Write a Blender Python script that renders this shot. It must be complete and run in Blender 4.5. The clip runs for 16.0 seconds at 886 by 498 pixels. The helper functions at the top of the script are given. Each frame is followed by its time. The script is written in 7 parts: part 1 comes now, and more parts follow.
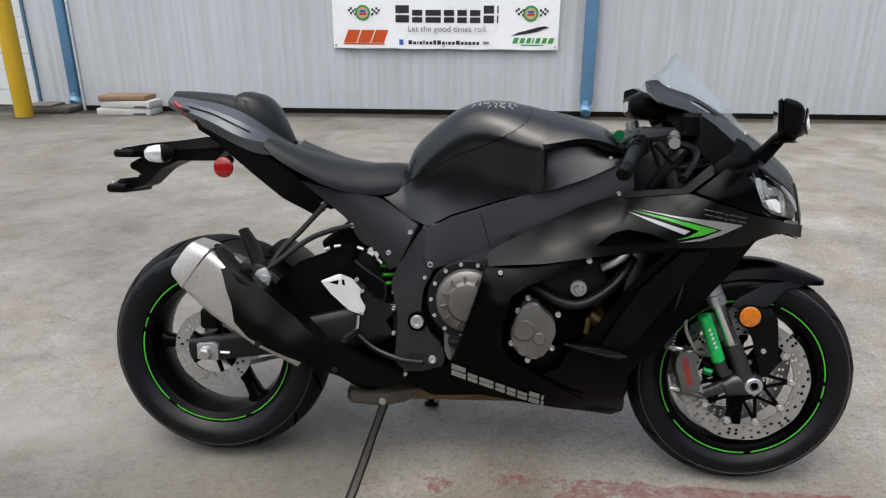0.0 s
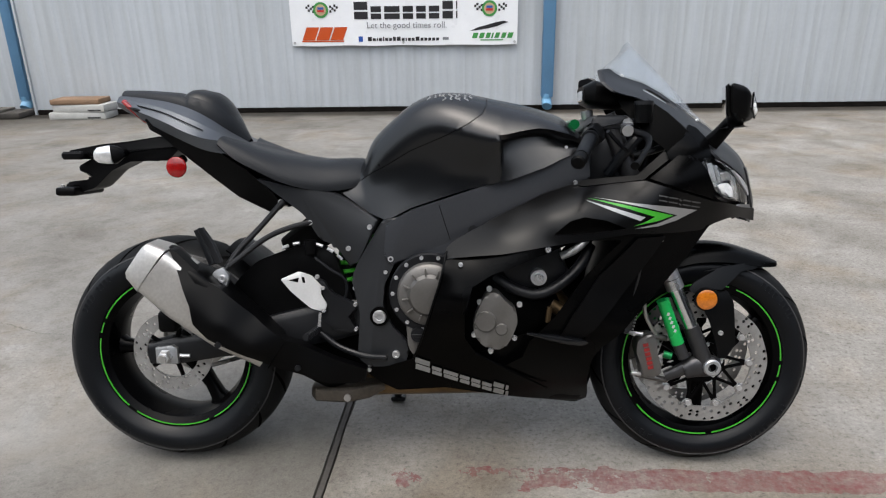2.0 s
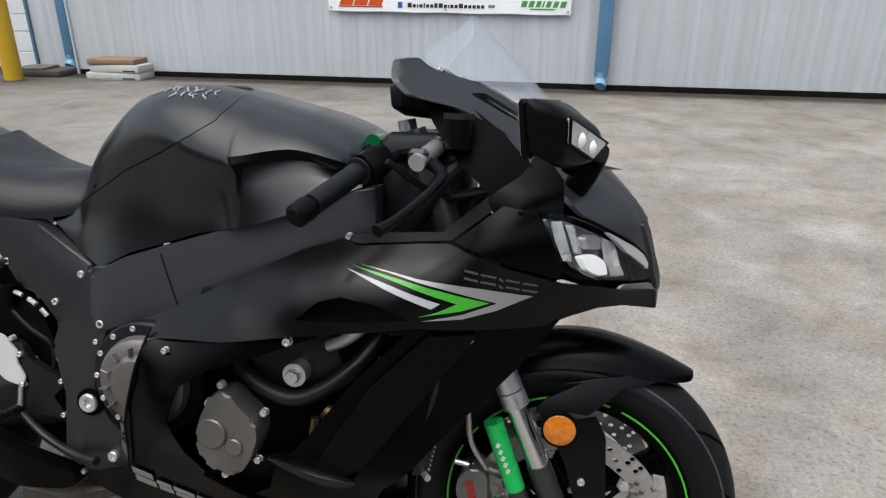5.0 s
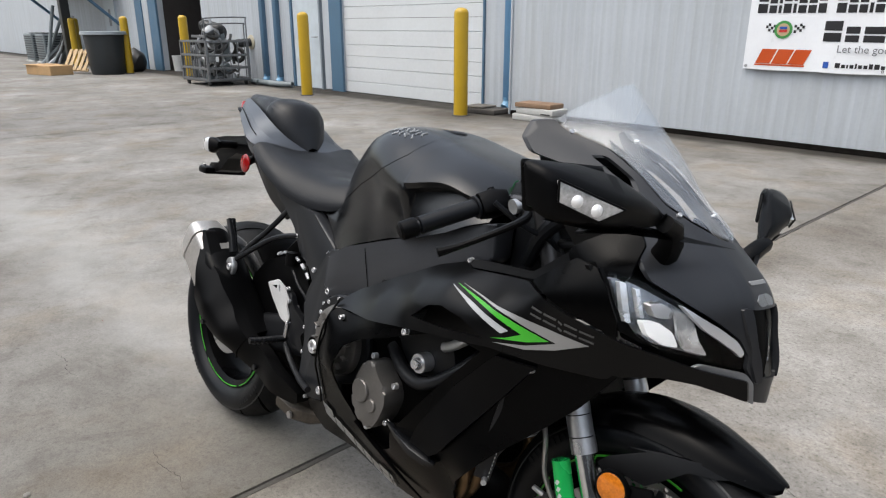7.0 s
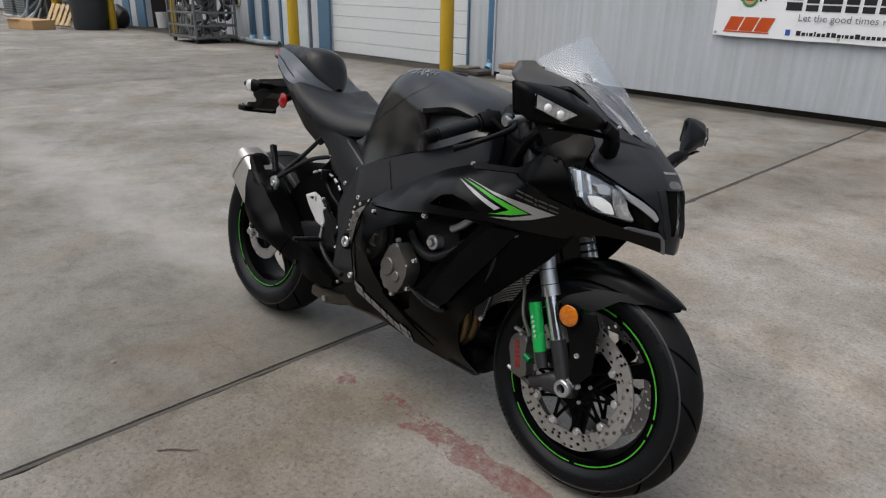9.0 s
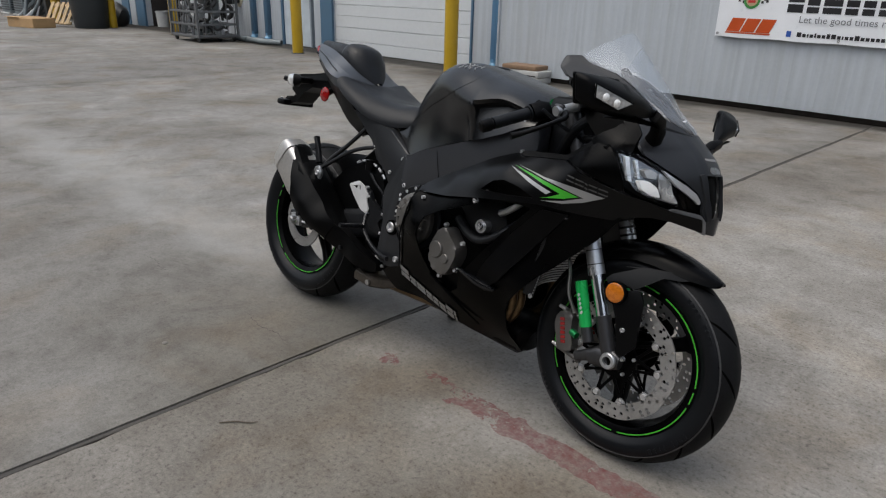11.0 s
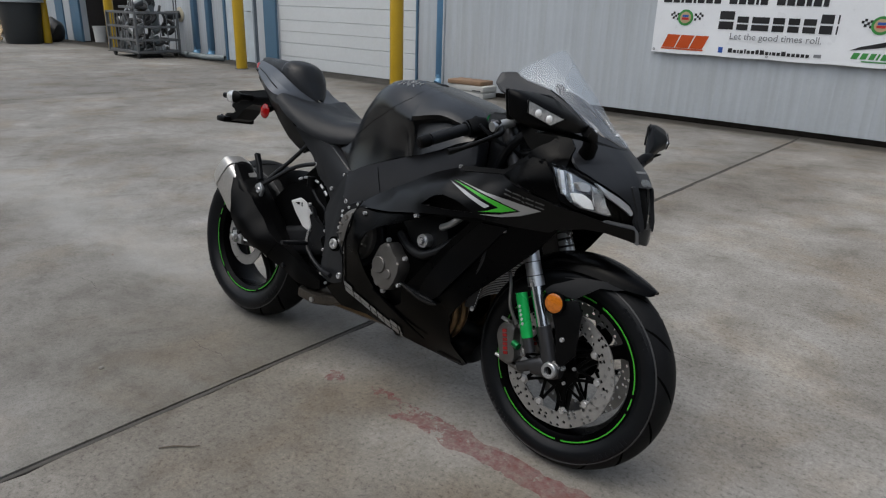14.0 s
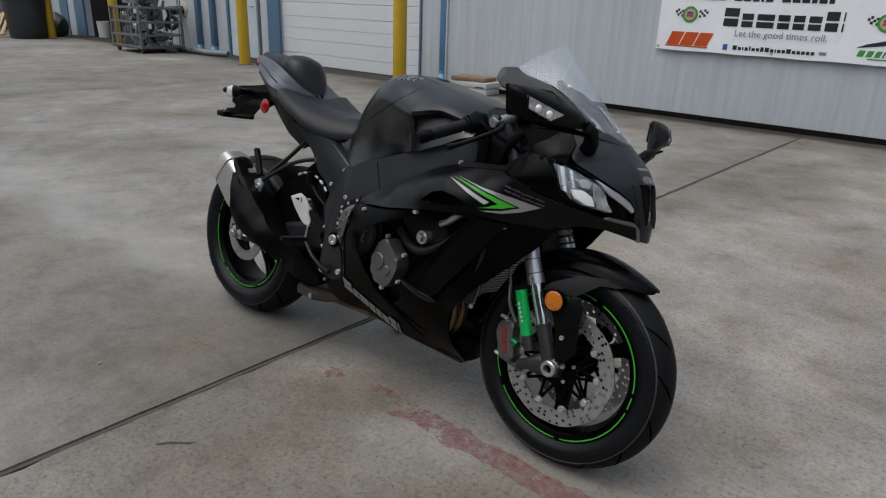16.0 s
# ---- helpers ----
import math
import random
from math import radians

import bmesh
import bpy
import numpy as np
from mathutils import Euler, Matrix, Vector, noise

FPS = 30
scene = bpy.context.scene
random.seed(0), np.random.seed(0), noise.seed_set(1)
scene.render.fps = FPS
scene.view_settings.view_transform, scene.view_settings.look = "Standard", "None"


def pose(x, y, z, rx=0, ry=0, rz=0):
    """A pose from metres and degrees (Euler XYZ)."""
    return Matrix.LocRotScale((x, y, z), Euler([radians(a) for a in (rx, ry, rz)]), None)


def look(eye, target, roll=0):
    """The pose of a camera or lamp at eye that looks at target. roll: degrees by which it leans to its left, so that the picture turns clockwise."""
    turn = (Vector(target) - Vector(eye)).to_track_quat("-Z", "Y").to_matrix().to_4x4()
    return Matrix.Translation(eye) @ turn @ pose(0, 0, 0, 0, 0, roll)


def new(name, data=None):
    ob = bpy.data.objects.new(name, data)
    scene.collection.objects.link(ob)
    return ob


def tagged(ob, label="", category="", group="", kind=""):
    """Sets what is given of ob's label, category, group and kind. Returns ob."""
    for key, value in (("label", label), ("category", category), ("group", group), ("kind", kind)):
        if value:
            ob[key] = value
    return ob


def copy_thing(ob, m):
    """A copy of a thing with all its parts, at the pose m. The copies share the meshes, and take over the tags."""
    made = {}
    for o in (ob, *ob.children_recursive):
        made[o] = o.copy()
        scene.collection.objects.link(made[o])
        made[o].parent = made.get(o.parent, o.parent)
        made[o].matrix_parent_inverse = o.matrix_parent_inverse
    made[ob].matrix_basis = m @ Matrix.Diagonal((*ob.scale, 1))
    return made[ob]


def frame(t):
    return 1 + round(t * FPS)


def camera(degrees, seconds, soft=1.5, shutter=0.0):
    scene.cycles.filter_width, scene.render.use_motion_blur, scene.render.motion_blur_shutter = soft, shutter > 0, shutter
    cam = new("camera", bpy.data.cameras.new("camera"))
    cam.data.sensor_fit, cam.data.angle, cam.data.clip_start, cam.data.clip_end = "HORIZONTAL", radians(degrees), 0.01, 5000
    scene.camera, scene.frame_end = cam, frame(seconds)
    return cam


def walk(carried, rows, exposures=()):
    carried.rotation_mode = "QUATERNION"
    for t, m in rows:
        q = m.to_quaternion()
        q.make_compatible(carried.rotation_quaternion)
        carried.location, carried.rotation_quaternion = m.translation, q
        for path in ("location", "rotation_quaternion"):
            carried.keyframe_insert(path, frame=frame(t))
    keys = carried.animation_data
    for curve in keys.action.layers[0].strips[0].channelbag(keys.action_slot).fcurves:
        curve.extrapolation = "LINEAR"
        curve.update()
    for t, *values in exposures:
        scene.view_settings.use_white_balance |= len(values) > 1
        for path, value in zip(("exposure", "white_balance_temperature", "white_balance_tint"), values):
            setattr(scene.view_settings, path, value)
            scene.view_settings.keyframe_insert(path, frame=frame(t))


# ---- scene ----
cam = camera(66.8, 16.0, soft=1.2)
PATH = [
    (0, (0.802, -1.563, 1.224), (0.617, 0.311, 0.549), -0.1),
    (0.5, (0.8, -1.572, 1.215), (0.623, 0.296, 0.521), -1.1),
    (1, (0.806, -1.572, 1.215), (0.66, 0.297, 0.52), -1.2),
    (1.5, (0.816, -1.566, 1.209), (0.706, 0.299, 0.497), -1.1),
    (2, (0.823, -1.562, 1.214), (0.732, 0.315, 0.53), -1.0),
    (2.5, (0.849, -1.55, 1.207), (0.774, 0.317, 0.492), -1.3),
    (3, (0.919, -1.519, 1.206), (0.904, 0.356, 0.51), -0.6),
    (3.5, (1.011, -1.429, 1.172), (1.103, 0.418, 0.411), 0.2),
    (4, (1.091, -1.214, 1.176), (1.14, 0.637, 0.422), -0.1),
    (4.2, (1.155, -1.159, 1.178), (1.192, 0.697, 0.433), -1.1),
    (6.3, (1.73, -0.554, 1.187), (0.429, 0.766, 0.435), 2.2),
    (6.5, (1.782, -0.602, 1.202), (0.399, 0.656, 0.493), 1.2),
    (7, (1.898, -0.802, 1.216), (0.518, 0.5, 0.585), 0.0),
    (7.5, (2.054, -0.928, 1.245), (0.709, 0.44, 0.68), -0.3),
    (8, (2.225, -0.998, 1.225), (0.915, 0.338, 0.518), 2.4),
    (8.5, (2.258, -1.061, 1.223), (0.899, 0.237, 0.539), 1.1),
    (9, (2.218, -1.209, 1.223), (0.905, 0.114, 0.497), 1.2),
    (9.2, (2.206, -1.288, 1.212), (0.9, 0.048, 0.499), 0.7),
    (11.3, (2.19, -1.41, 1.216), (0.891, -0.072, 0.492), 1.6),
    (11.5, (2.183, -1.41, 1.22), (0.858, -0.082, 0.527), 0.5),
    (12, (2.195, -1.404, 1.22), (0.934, -0.015, 0.528), 1.7),
    (12.5, (2.206, -1.403, 1.224), (0.97, 0.011, 0.535), 1.8),
    (13, (2.216, -1.402, 1.22), (1.008, 0.035, 0.531), 1.8),
    (13.5, (2.219, -1.403, 1.22), (1.012, 0.038, 0.535), 1.7),
    (14, (2.223, -1.399, 1.222), (1.019, 0.046, 0.541), 1.8),
    (14.5, (2.212, -1.367, 1.218), (1.01, 0.075, 0.527), 1.7),
    (15, (2.206, -1.353, 1.214), (1.012, 0.086, 0.503), 1.6),
    (15.5, (2.222, -1.379, 1.21), (1.002, 0.034, 0.493), 0.9),
    (16, (2.222, -1.381, 1.216), (1.013, 0.056, 0.526), 2.0),
]
walk(cam, [(t, look(eye, target, roll)) for t, eye, target, roll in PATH],
     exposures=[(0, 0.45, 6430, 9), (4, 0.44, 6340, 8.5), (6.5, 0.58, 6450, 9), (7.5, 0.46, 6450, 9), (8.5, 0.16, 6600, 9.5), (9.5, -0.02, 6500, 9.5), (12, -0.13, 6350, 8.5), (14, -0.19, 6300, 8), (16, -0.23, 6300, 8)])

# ---- world, sun, exposure ----
world = bpy.data.worlds.new("overcast")
scene.world = world
world.use_nodes = True
wn = world.node_tree
wn.nodes.clear()
sky = wn.nodes.new("ShaderNodeTexSky")
sky.sky_type = "NISHITA"
sky.sun_disc = False
sky.sun_elevation = radians(69)
sky.sun_rotation = radians(200)
sky.air_density, sky.dust_density, sky.ozone_density = 1.4, 5.0, 1.0
hsv = wn.nodes.new("ShaderNodeHueSaturation")
hsv.inputs["Saturation"].default_value = 0.52
bg = wn.nodes.new("ShaderNodeBackground")
bg.inputs["Strength"].default_value = 0.20
out = wn.nodes.new("ShaderNodeOutputWorld")
wn.links.new(sky.outputs[0], hsv.inputs["Color"])
wn.links.new(hsv.outputs[0], bg.inputs["Color"])
wn.links.new(bg.outputs[0], out.inputs["Surface"])

sun_data = bpy.data.lights.new("sun", "SUN")
sun_data.energy = 0.85
sun_data.angle = radians(75)
sun_data.color = (1.0, 0.96, 0.90)
sun = new("sun", sun_data)
sun.matrix_world = look((-2.0, -5.2, 14.0), (0, 0, 0))

# ---- materials ----
def node(nt, kind, **values):
    n = nt.nodes.new(kind)
    for key, value in values.items():
        n.inputs[key].default_value = value
    return n


def mat(name, color, rough=0.5, metal=0.0, vary=0.12, scale=6.0, grain=60.0, bump=0.0, coat=0.0, spec=0.5, rvary=0.1):
    """A surface with colour and gloss that vary at two scales, and a fine relief."""
    m = bpy.data.materials.new(name)
    m.use_nodes = True
    nt = m.node_tree
    p = nt.nodes["Principled BSDF"]
    tc = nt.nodes.new("ShaderNodeTexCoord")
    big = node(nt, "ShaderNodeTexNoise", Scale=scale, Detail=4.0)
    fine = node(nt, "ShaderNodeTexNoise", Scale=grain, Detail=3.0)
    nt.links.new(tc.outputs["Object"], big.inputs["Vector"])
    nt.links.new(tc.outputs["Object"], fine.inputs["Vector"])
    mixn = node(nt, "ShaderNodeMix", Factor=0.4)
    nt.links.new(big.outputs["Fac"], mixn.inputs["A"])
    nt.links.new(fine.outputs["Fac"], mixn.inputs["B"])
    ramp = nt.nodes.new("ShaderNodeValToRGB")
    ramp.color_ramp.elements[0].position, ramp.color_ramp.elements[1].position = 0.3, 0.7
    ramp.color_ramp.elements[0].color = (*[c * (1 - vary) for c in color], 1)
    ramp.color_ramp.elements[1].color = (*[min(1, c * (1 + vary)) for c in color], 1)
    nt.links.new(mixn.outputs["Result"], ramp.inputs["Fac"])
    nt.links.new(ramp.outputs["Color"], p.inputs["Base Color"])
    mr = node(nt, "ShaderNodeMapRange", **{"From Min": 0.3, "From Max": 0.7, "To Min": max(0.02, rough - rvary), "To Max": min(1, rough + rvary)})
    nt.links.new(big.outputs["Fac"], mr.inputs["Value"])
    nt.links.new(mr.outputs["Result"], p.inputs["Roughness"])
    p.inputs["Metallic"].default_value = metal
    p.inputs["Specular IOR Level"].default_value = spec
    p.inputs["Coat Weight"].default_value = coat
    p.inputs["Coat Roughness"].default_value = 0.15
    if bump:
        b = node(nt, "ShaderNodeBump", Strength=bump, Distance=0.002)
        nt.links.new(fine.outputs["Fac"], b.inputs["Height"])
        nt.links.new(b.outputs["Normal"], p.inputs["Normal"])
    return m


def ramp_of(nt, source, stops):
    r = nt.nodes.new("ShaderNodeValToRGB")
    els = r.color_ramp.elements
    while len(els) < len(stops):
        els.new(0.5)
    for el, (pos, col) in zip(els, stops):
        el.position, el.color = pos, (*col, 1)
    nt.links.new(source, r.inputs["Fac"])
    return r


def mixcol(nt, kind, fac, a, b):
    n = nt.nodes.new("ShaderNodeMix")
    n.data_type, n.blend_type = "RGBA", kind
    for sock, value in ((n.inputs[0], fac), (n.inputs[6], a), (n.inputs[7], b)):
        if isinstance(value, (int, float)):
            sock.default_value = value
        elif isinstance(value, tuple):
            sock.default_value = (*value, 1)
        else:
            nt.links.new(value, sock)
    return n.outputs[2]


def mathn(nt, op, a, b=0.0, c=0.0):
    n = nt.nodes.new("ShaderNodeMath")
    n.operation = op
    n.use_clamp = op == "MULTIPLY_ADD"
    for sock, value in zip(n.inputs, (a, b, c)):
        if isinstance(value, (int, float)):
            sock.default_value = value
        else:
            nt.links.new(value, sock)
    return n.outputs[0]


def concrete_material():
    m = bpy.data.materials.new("worn_concrete")
    m.use_nodes = True
    nt = m.node_tree
    p = nt.nodes["Principled BSDF"]
    tc = nt.nodes.new("ShaderNodeTexCoord")
    co = tc.outputs["Object"]

    def noise_of(scale, detail=4.0, rough=0.55, dist=0.0, vec=co):
        n = node(nt, "ShaderNodeTexNoise", Scale=scale, Detail=detail, Roughness=rough, Distortion=dist)
        nt.links.new(vec, n.inputs["Vector"])
        return n.outputs["Fac"]

    sep = nt.nodes.new("ShaderNodeSeparateXYZ")
    nt.links.new(co, sep.inputs[0])
    x, y = sep.outputs["X"], sep.outputs["Y"]

    def span(value, lo, hi, to_lo=0.0, to_hi=1.0):
        n = node(nt, "ShaderNodeMapRange", **{"From Min": lo, "From Max": hi, "To Min": to_lo, "To Max": to_hi})
        nt.links.new(value, n.inputs["Value"])
        return n.outputs["Result"]

    # trowelled slab: cloudy grey with tan blotches; the next slab is paler, with its grit laid open
    cloud = ramp_of(nt, noise_of(0.8, 7, 0.62, 0.3), [(0.28, (0.137, 0.129, 0.117)), (0.45, (0.186, 0.179, 0.167)), (0.58, (0.222, 0.216, 0.205)), (0.74, (0.285, 0.28, 0.269))])
    rough_slab = ramp_of(nt, noise_of(1.3, 6, 0.6), [(0.3, (0.194, 0.181, 0.164)), (0.5, (0.235, 0.223, 0.206)), (0.72, (0.296, 0.285, 0.268))])
    side = mathn(nt, "GREATER_THAN", mathn(nt, "SUBTRACT", x, mathn(nt, "MULTIPLY", y, 0.0155)), 0.415)
    col = mixcol(nt, "MIX", side, cloud.outputs[0], rough_slab.outputs[0])
    tan = span(noise_of(1.9, 5, 0.6, 0.4, ), 0.48, 0.66, 0.0, 0.75)
    col = mixcol(nt, "MULTIPLY", tan, col, (0.94, 0.85, 0.74))
    blotch = ramp_of(nt, noise_of(2.6, 7, 0.68, 0.6), [(0.30, (0.66, 0.645, 0.62)), (0.47, (0.93, 0.925, 0.915)), (0.58, (1, 1, 1)), (0.74, (1.2, 1.2, 1.19))])
    col = mixcol(nt, "MULTIPLY", 1.0, col, blotch.outputs[0])
    scuff = ramp_of(nt, noise_of(17, 5, 0.7, 0.4), [(0.33, (0.70, 0.685, 0.665)), (0.5, (1, 1, 1)), (0.7, (1.12, 1.12, 1.11))])
    col = mixcol(nt, "MULTIPLY", 0.5, col, scuff.outputs[0])
    pits = ramp_of(nt, noise_of(70, 3, 0.65), [(0.30, (0.34, 0.33, 0.31)), (0.43, (0.88, 0.88, 0.87)), (0.55, (1, 1, 1)), (0.72, (1.3, 1.3, 1.28))])
    col = mixcol(nt, "MULTIPLY", mathn(nt, "ADD", mathn(nt, "MULTIPLY", side, 0.3), 0.4), col, pits.outputs[0])
    speck = ramp_of(nt, noise_of(190, 2, 0.7), [(0.32, (0.55, 0.54, 0.52)), (0.5, (1, 1, 1)), (0.72, (1.25, 1.25, 1.24))])
    col = mixcol(nt, "MULTIPLY", 0.4, col, speck.outputs[0])
    # oil and tyre stains with their own outlines
    stain = ramp_of(nt, noise_of(0.62, 6, 0.66, 1.1), [(0.57, (1, 1, 1)), (0.66, (0.80, 0.78, 0.755)), (0.78, (0.55, 0.525, 0.49))])
    col = mixcol(nt, "MULTIPLY", 0.75, col, stain.outputs[0])
    # pale scrubbed strip along the old painted line
    wobble = mathn(nt, "SUBTRACT", noise_of(1.4, 4), 0.5)
    strip = span(mathn(nt, "ABSOLUTE", mathn(nt, "ADD", mathn(nt, "SUBTRACT", y, 0.12), mathn(nt, "MULTIPLY", wobble, 1.1))), 0.06, 0.34, 0.42, 0.0)
    strip = mathn(nt, "MULTIPLY", strip, span(x, -0.7, 0.1, 1.0, 0.25))
    col = mixcol(nt, "MIX", strip, col, (0.30, 0.298, 0.288))
    # a darker traffic lane across the far yard
    lane = mathn(nt, "MULTIPLY", span(mathn(nt, "ADD", x, mathn(nt, "MULTIPLY", wobble, 0.5)), -7.05, -6.85, 1.0, 0.0), span(mathn(nt, "ADD", x, wobble), -9.6, -9.1, 0.0, 1.0))
    col = mixcol(nt, "MULTIPLY", mathn(nt, "MULTIPLY", lane, 0.55), col, (0.72, 0.72, 0.73))
    # tan stain where machines stand, with the motorcycle's shade painted into it
    stain_shade = mathn(nt, "MULTIPLY", span(mathn(nt, "ADD", y, mathn(nt, "MULTIPLY", wobble, 0.7)), -0.15, 0.35, 1.0, 0.0), span(mathn(nt, "ADD", x, wobble), 1.15, 1.9, 1.0, 0.25))
    stain_shade = mathn(nt, "MULTIPLY", stain_shade, mathn(nt, "MULTIPLY", span(mathn(nt, "ADD", x, mathn(nt, "MULTIPLY", wobble, 2.0)), -1.1, 0.3, 0.15, 1.0), span(mathn(nt, "ADD", y, mathn(nt, "MULTIPLY", wobble, 1.2)), -1.35, -0.5, 0.15, 1.0)))
    col = mixcol(nt, "MULTIPLY", mathn(nt, "MULTIPLY", stain_shade, 0.95), col, (0.60, 0.575, 0.53))
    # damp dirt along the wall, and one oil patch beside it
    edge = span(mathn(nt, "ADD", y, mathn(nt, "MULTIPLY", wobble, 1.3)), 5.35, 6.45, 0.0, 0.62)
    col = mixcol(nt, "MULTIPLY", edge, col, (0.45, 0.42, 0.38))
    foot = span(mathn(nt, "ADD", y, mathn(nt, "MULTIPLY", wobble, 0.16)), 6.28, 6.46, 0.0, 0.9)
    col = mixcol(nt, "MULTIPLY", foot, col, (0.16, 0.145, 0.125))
    dy = mathn(nt, "MULTIPLY", mathn(nt, "SUBTRACT", y, 3.99), 0.46)
    dx = mathn(nt, "SUBTRACT", mathn(nt, "SUBTRACT", x, 0.70), mathn(nt, "MULTIPLY", mathn(nt, "SUBTRACT", y, 3.99), -0.08))
    dist = mathn(nt, "SQRT", mathn(nt, "ADD", mathn(nt, "MULTIPLY", dx, dx), mathn(nt, "MULTIPLY", dy, dy)))
    oil = span(mathn(nt, "ADD", dist, mathn(nt, "MULTIPLY", wobble, 1.1)), 0.10, 0.75, 0.7, 0.0)
    col = mixcol(nt, "MULTIPLY", oil, col, (0.42, 0.39, 0.35))
    ex, ey = mathn(nt, "SUBTRACT", x, -5.0), mathn(nt, "SUBTRACT", y, 6.05)
    reach = mathn(nt, "SQRT", mathn(nt, "ADD", mathn(nt, "MULTIPLY", mathn(nt, "MULTIPLY", ex, ex), 0.45), mathn(nt, "MULTIPLY", ey, ey)))
    damp = span(mathn(nt, "ADD", reach, mathn(nt, "MULTIPLY", wobble, 1.0)), 0.15, 0.95, 0.85, 0.0)
    col = mixcol(nt, "MULTIPLY", damp, col, (0.34, 0.31, 0.27))
    # thin wandering cracks
    warp = nt.nodes.new("ShaderNodeVectorMath")
    warp.operation = "ADD"
    wn3 = node(nt, "ShaderNodeTexNoise", Scale=1.2, Detail=2.5)
    nt.links.new(co, wn3.inputs["Vector"])
    nt.links.new(co, warp.inputs[0])
    nt.links.new(wn3.outputs["Color"], warp.inputs[1])
    vor = node(nt, "ShaderNodeTexVoronoi", Scale=0.33)
    vor.feature = "DISTANCE_TO_EDGE"
    nt.links.new(warp.outputs[0], vor.inputs["Vector"])
    crack = mathn(nt, "LESS_THAN", vor.outputs["Distance"], 0.0008)
    some = mathn(nt, "GREATER_THAN", noise_of(1.1, 2), 0.74)
    crackf = mathn(nt, "MULTIPLY", mathn(nt, "MULTIPLY", crack, some), 0.75)
    col = mixcol(nt, "MIX", crackf, col, (0.09, 0.08, 0.07))
    # a worn red painted line across the slabs
    band = mathn(nt, "LESS_THAN", mathn(nt, "ABSOLUTE", mathn(nt, "ADD", mathn(nt, "ADD", y, 0.05), mathn(nt, "MULTIPLY", mathn(nt, "SUBTRACT", noise_of(9, 4), 0.5), 0.09))), 0.043)
    start = node(nt, "ShaderNodeMapRange", **{"From Min": 0.25, "From Max": 1.6, "To Min": 0.31, "To Max": 0.66})
    nt.links.new(x, start.inputs["Value"])
    worn = mathn(nt, "LESS_THAN", noise_of(7.5, 6, 0.72), start.outputs["Result"])
    lone = mathn(nt, "GREATER_THAN", noise_of(1.3, 1), 0.30)
    fade = node(nt, "ShaderNodeMapRange", **{"From Min": 0.3, "From Max": 0.62, "To Min": 0.92, "To Max": 0.30})
    nt.links.new(noise_of(34, 4, 0.7), fade.inputs["Value"])
    red = mathn(nt, "MULTIPLY", mathn(nt, "MULTIPLY", band, worn), mathn(nt, "MULTIPLY", lone, fade.outputs["Result"]))
    col = mixcol(nt, "MIX", red, col, (0.13, 0.035, 0.037))
    nt.links.new(col, p.inputs["Base Color"])
    ro = node(nt, "ShaderNodeMapRange", **{"From Min": 0.3, "From Max": 0.7, "To Min": 0.72, "To Max": 0.95})
    nt.links.new(noise_of(3.2, 5), ro.inputs["Value"])
    nt.links.new(ro.outputs["Result"], p.inputs["Roughness"])
    p.inputs["Specular IOR Level"].default_value = 0.3
    height = mathn(nt, "ADD", mathn(nt, "MULTIPLY", noise_of(95, 3, 0.7), 0.5), mathn(nt, "SUBTRACT", noise_of(28, 4, 0.7), mathn(nt, "MULTIPLY", crackf, 2.0)))
    b = node(nt, "ShaderNodeBump", Strength=0.35, Distance=0.003)
    nt.links.new(height, b.inputs["Height"])
    nt.links.new(b.outputs["Normal"], p.inputs["Normal"])
    return m


def siding_material(name, color):
    """Painted sheet metal with rain streaks and a little dirt."""
    m = mat(name, color, rough=0.42, vary=0.05, scale=1.3, grain=30, spec=0.4)
    nt = m.node_tree
    p = nt.nodes["Principled BSDF"]
    src = p.inputs["Base Color"].links[0].from_socket
    tc = nt.nodes.new("ShaderNodeTexCoord")
    mp = node(nt, "ShaderNodeMapping", Scale=(9.0, 9.0, 0.45))
    nt.links.new(tc.outputs["Object"], mp.inputs["Vector"])
    n = node(nt, "ShaderNodeTexNoise", Scale=1.0, Detail=5.0, Roughness=0.6)
    nt.links.new(mp.outputs[0], n.inputs["Vector"])
    streak = ramp_of(nt, n.outputs["Fac"], [(0.35, (0.84, 0.83, 0.80)), (0.6, (1, 1, 1))])
    nt.links.new(mixcol(nt, "MULTIPLY", 0.7, src, streak.outputs[0]), p.inputs["Base Color"])
    return m


def glass(name, color, rough=0.02, ior=1.45):
    m = bpy.data.materials.new(name)
    m.use_nodes = True
    p = m.node_tree.nodes["Principled BSDF"]
    p.inputs["Base Color"].default_value = (*color, 1)
    p.inputs["Transmission Weight"].default_value = 1.0
    p.inputs["Roughness"].default_value = rough
    p.inputs["IOR"].default_value = ior
    return m


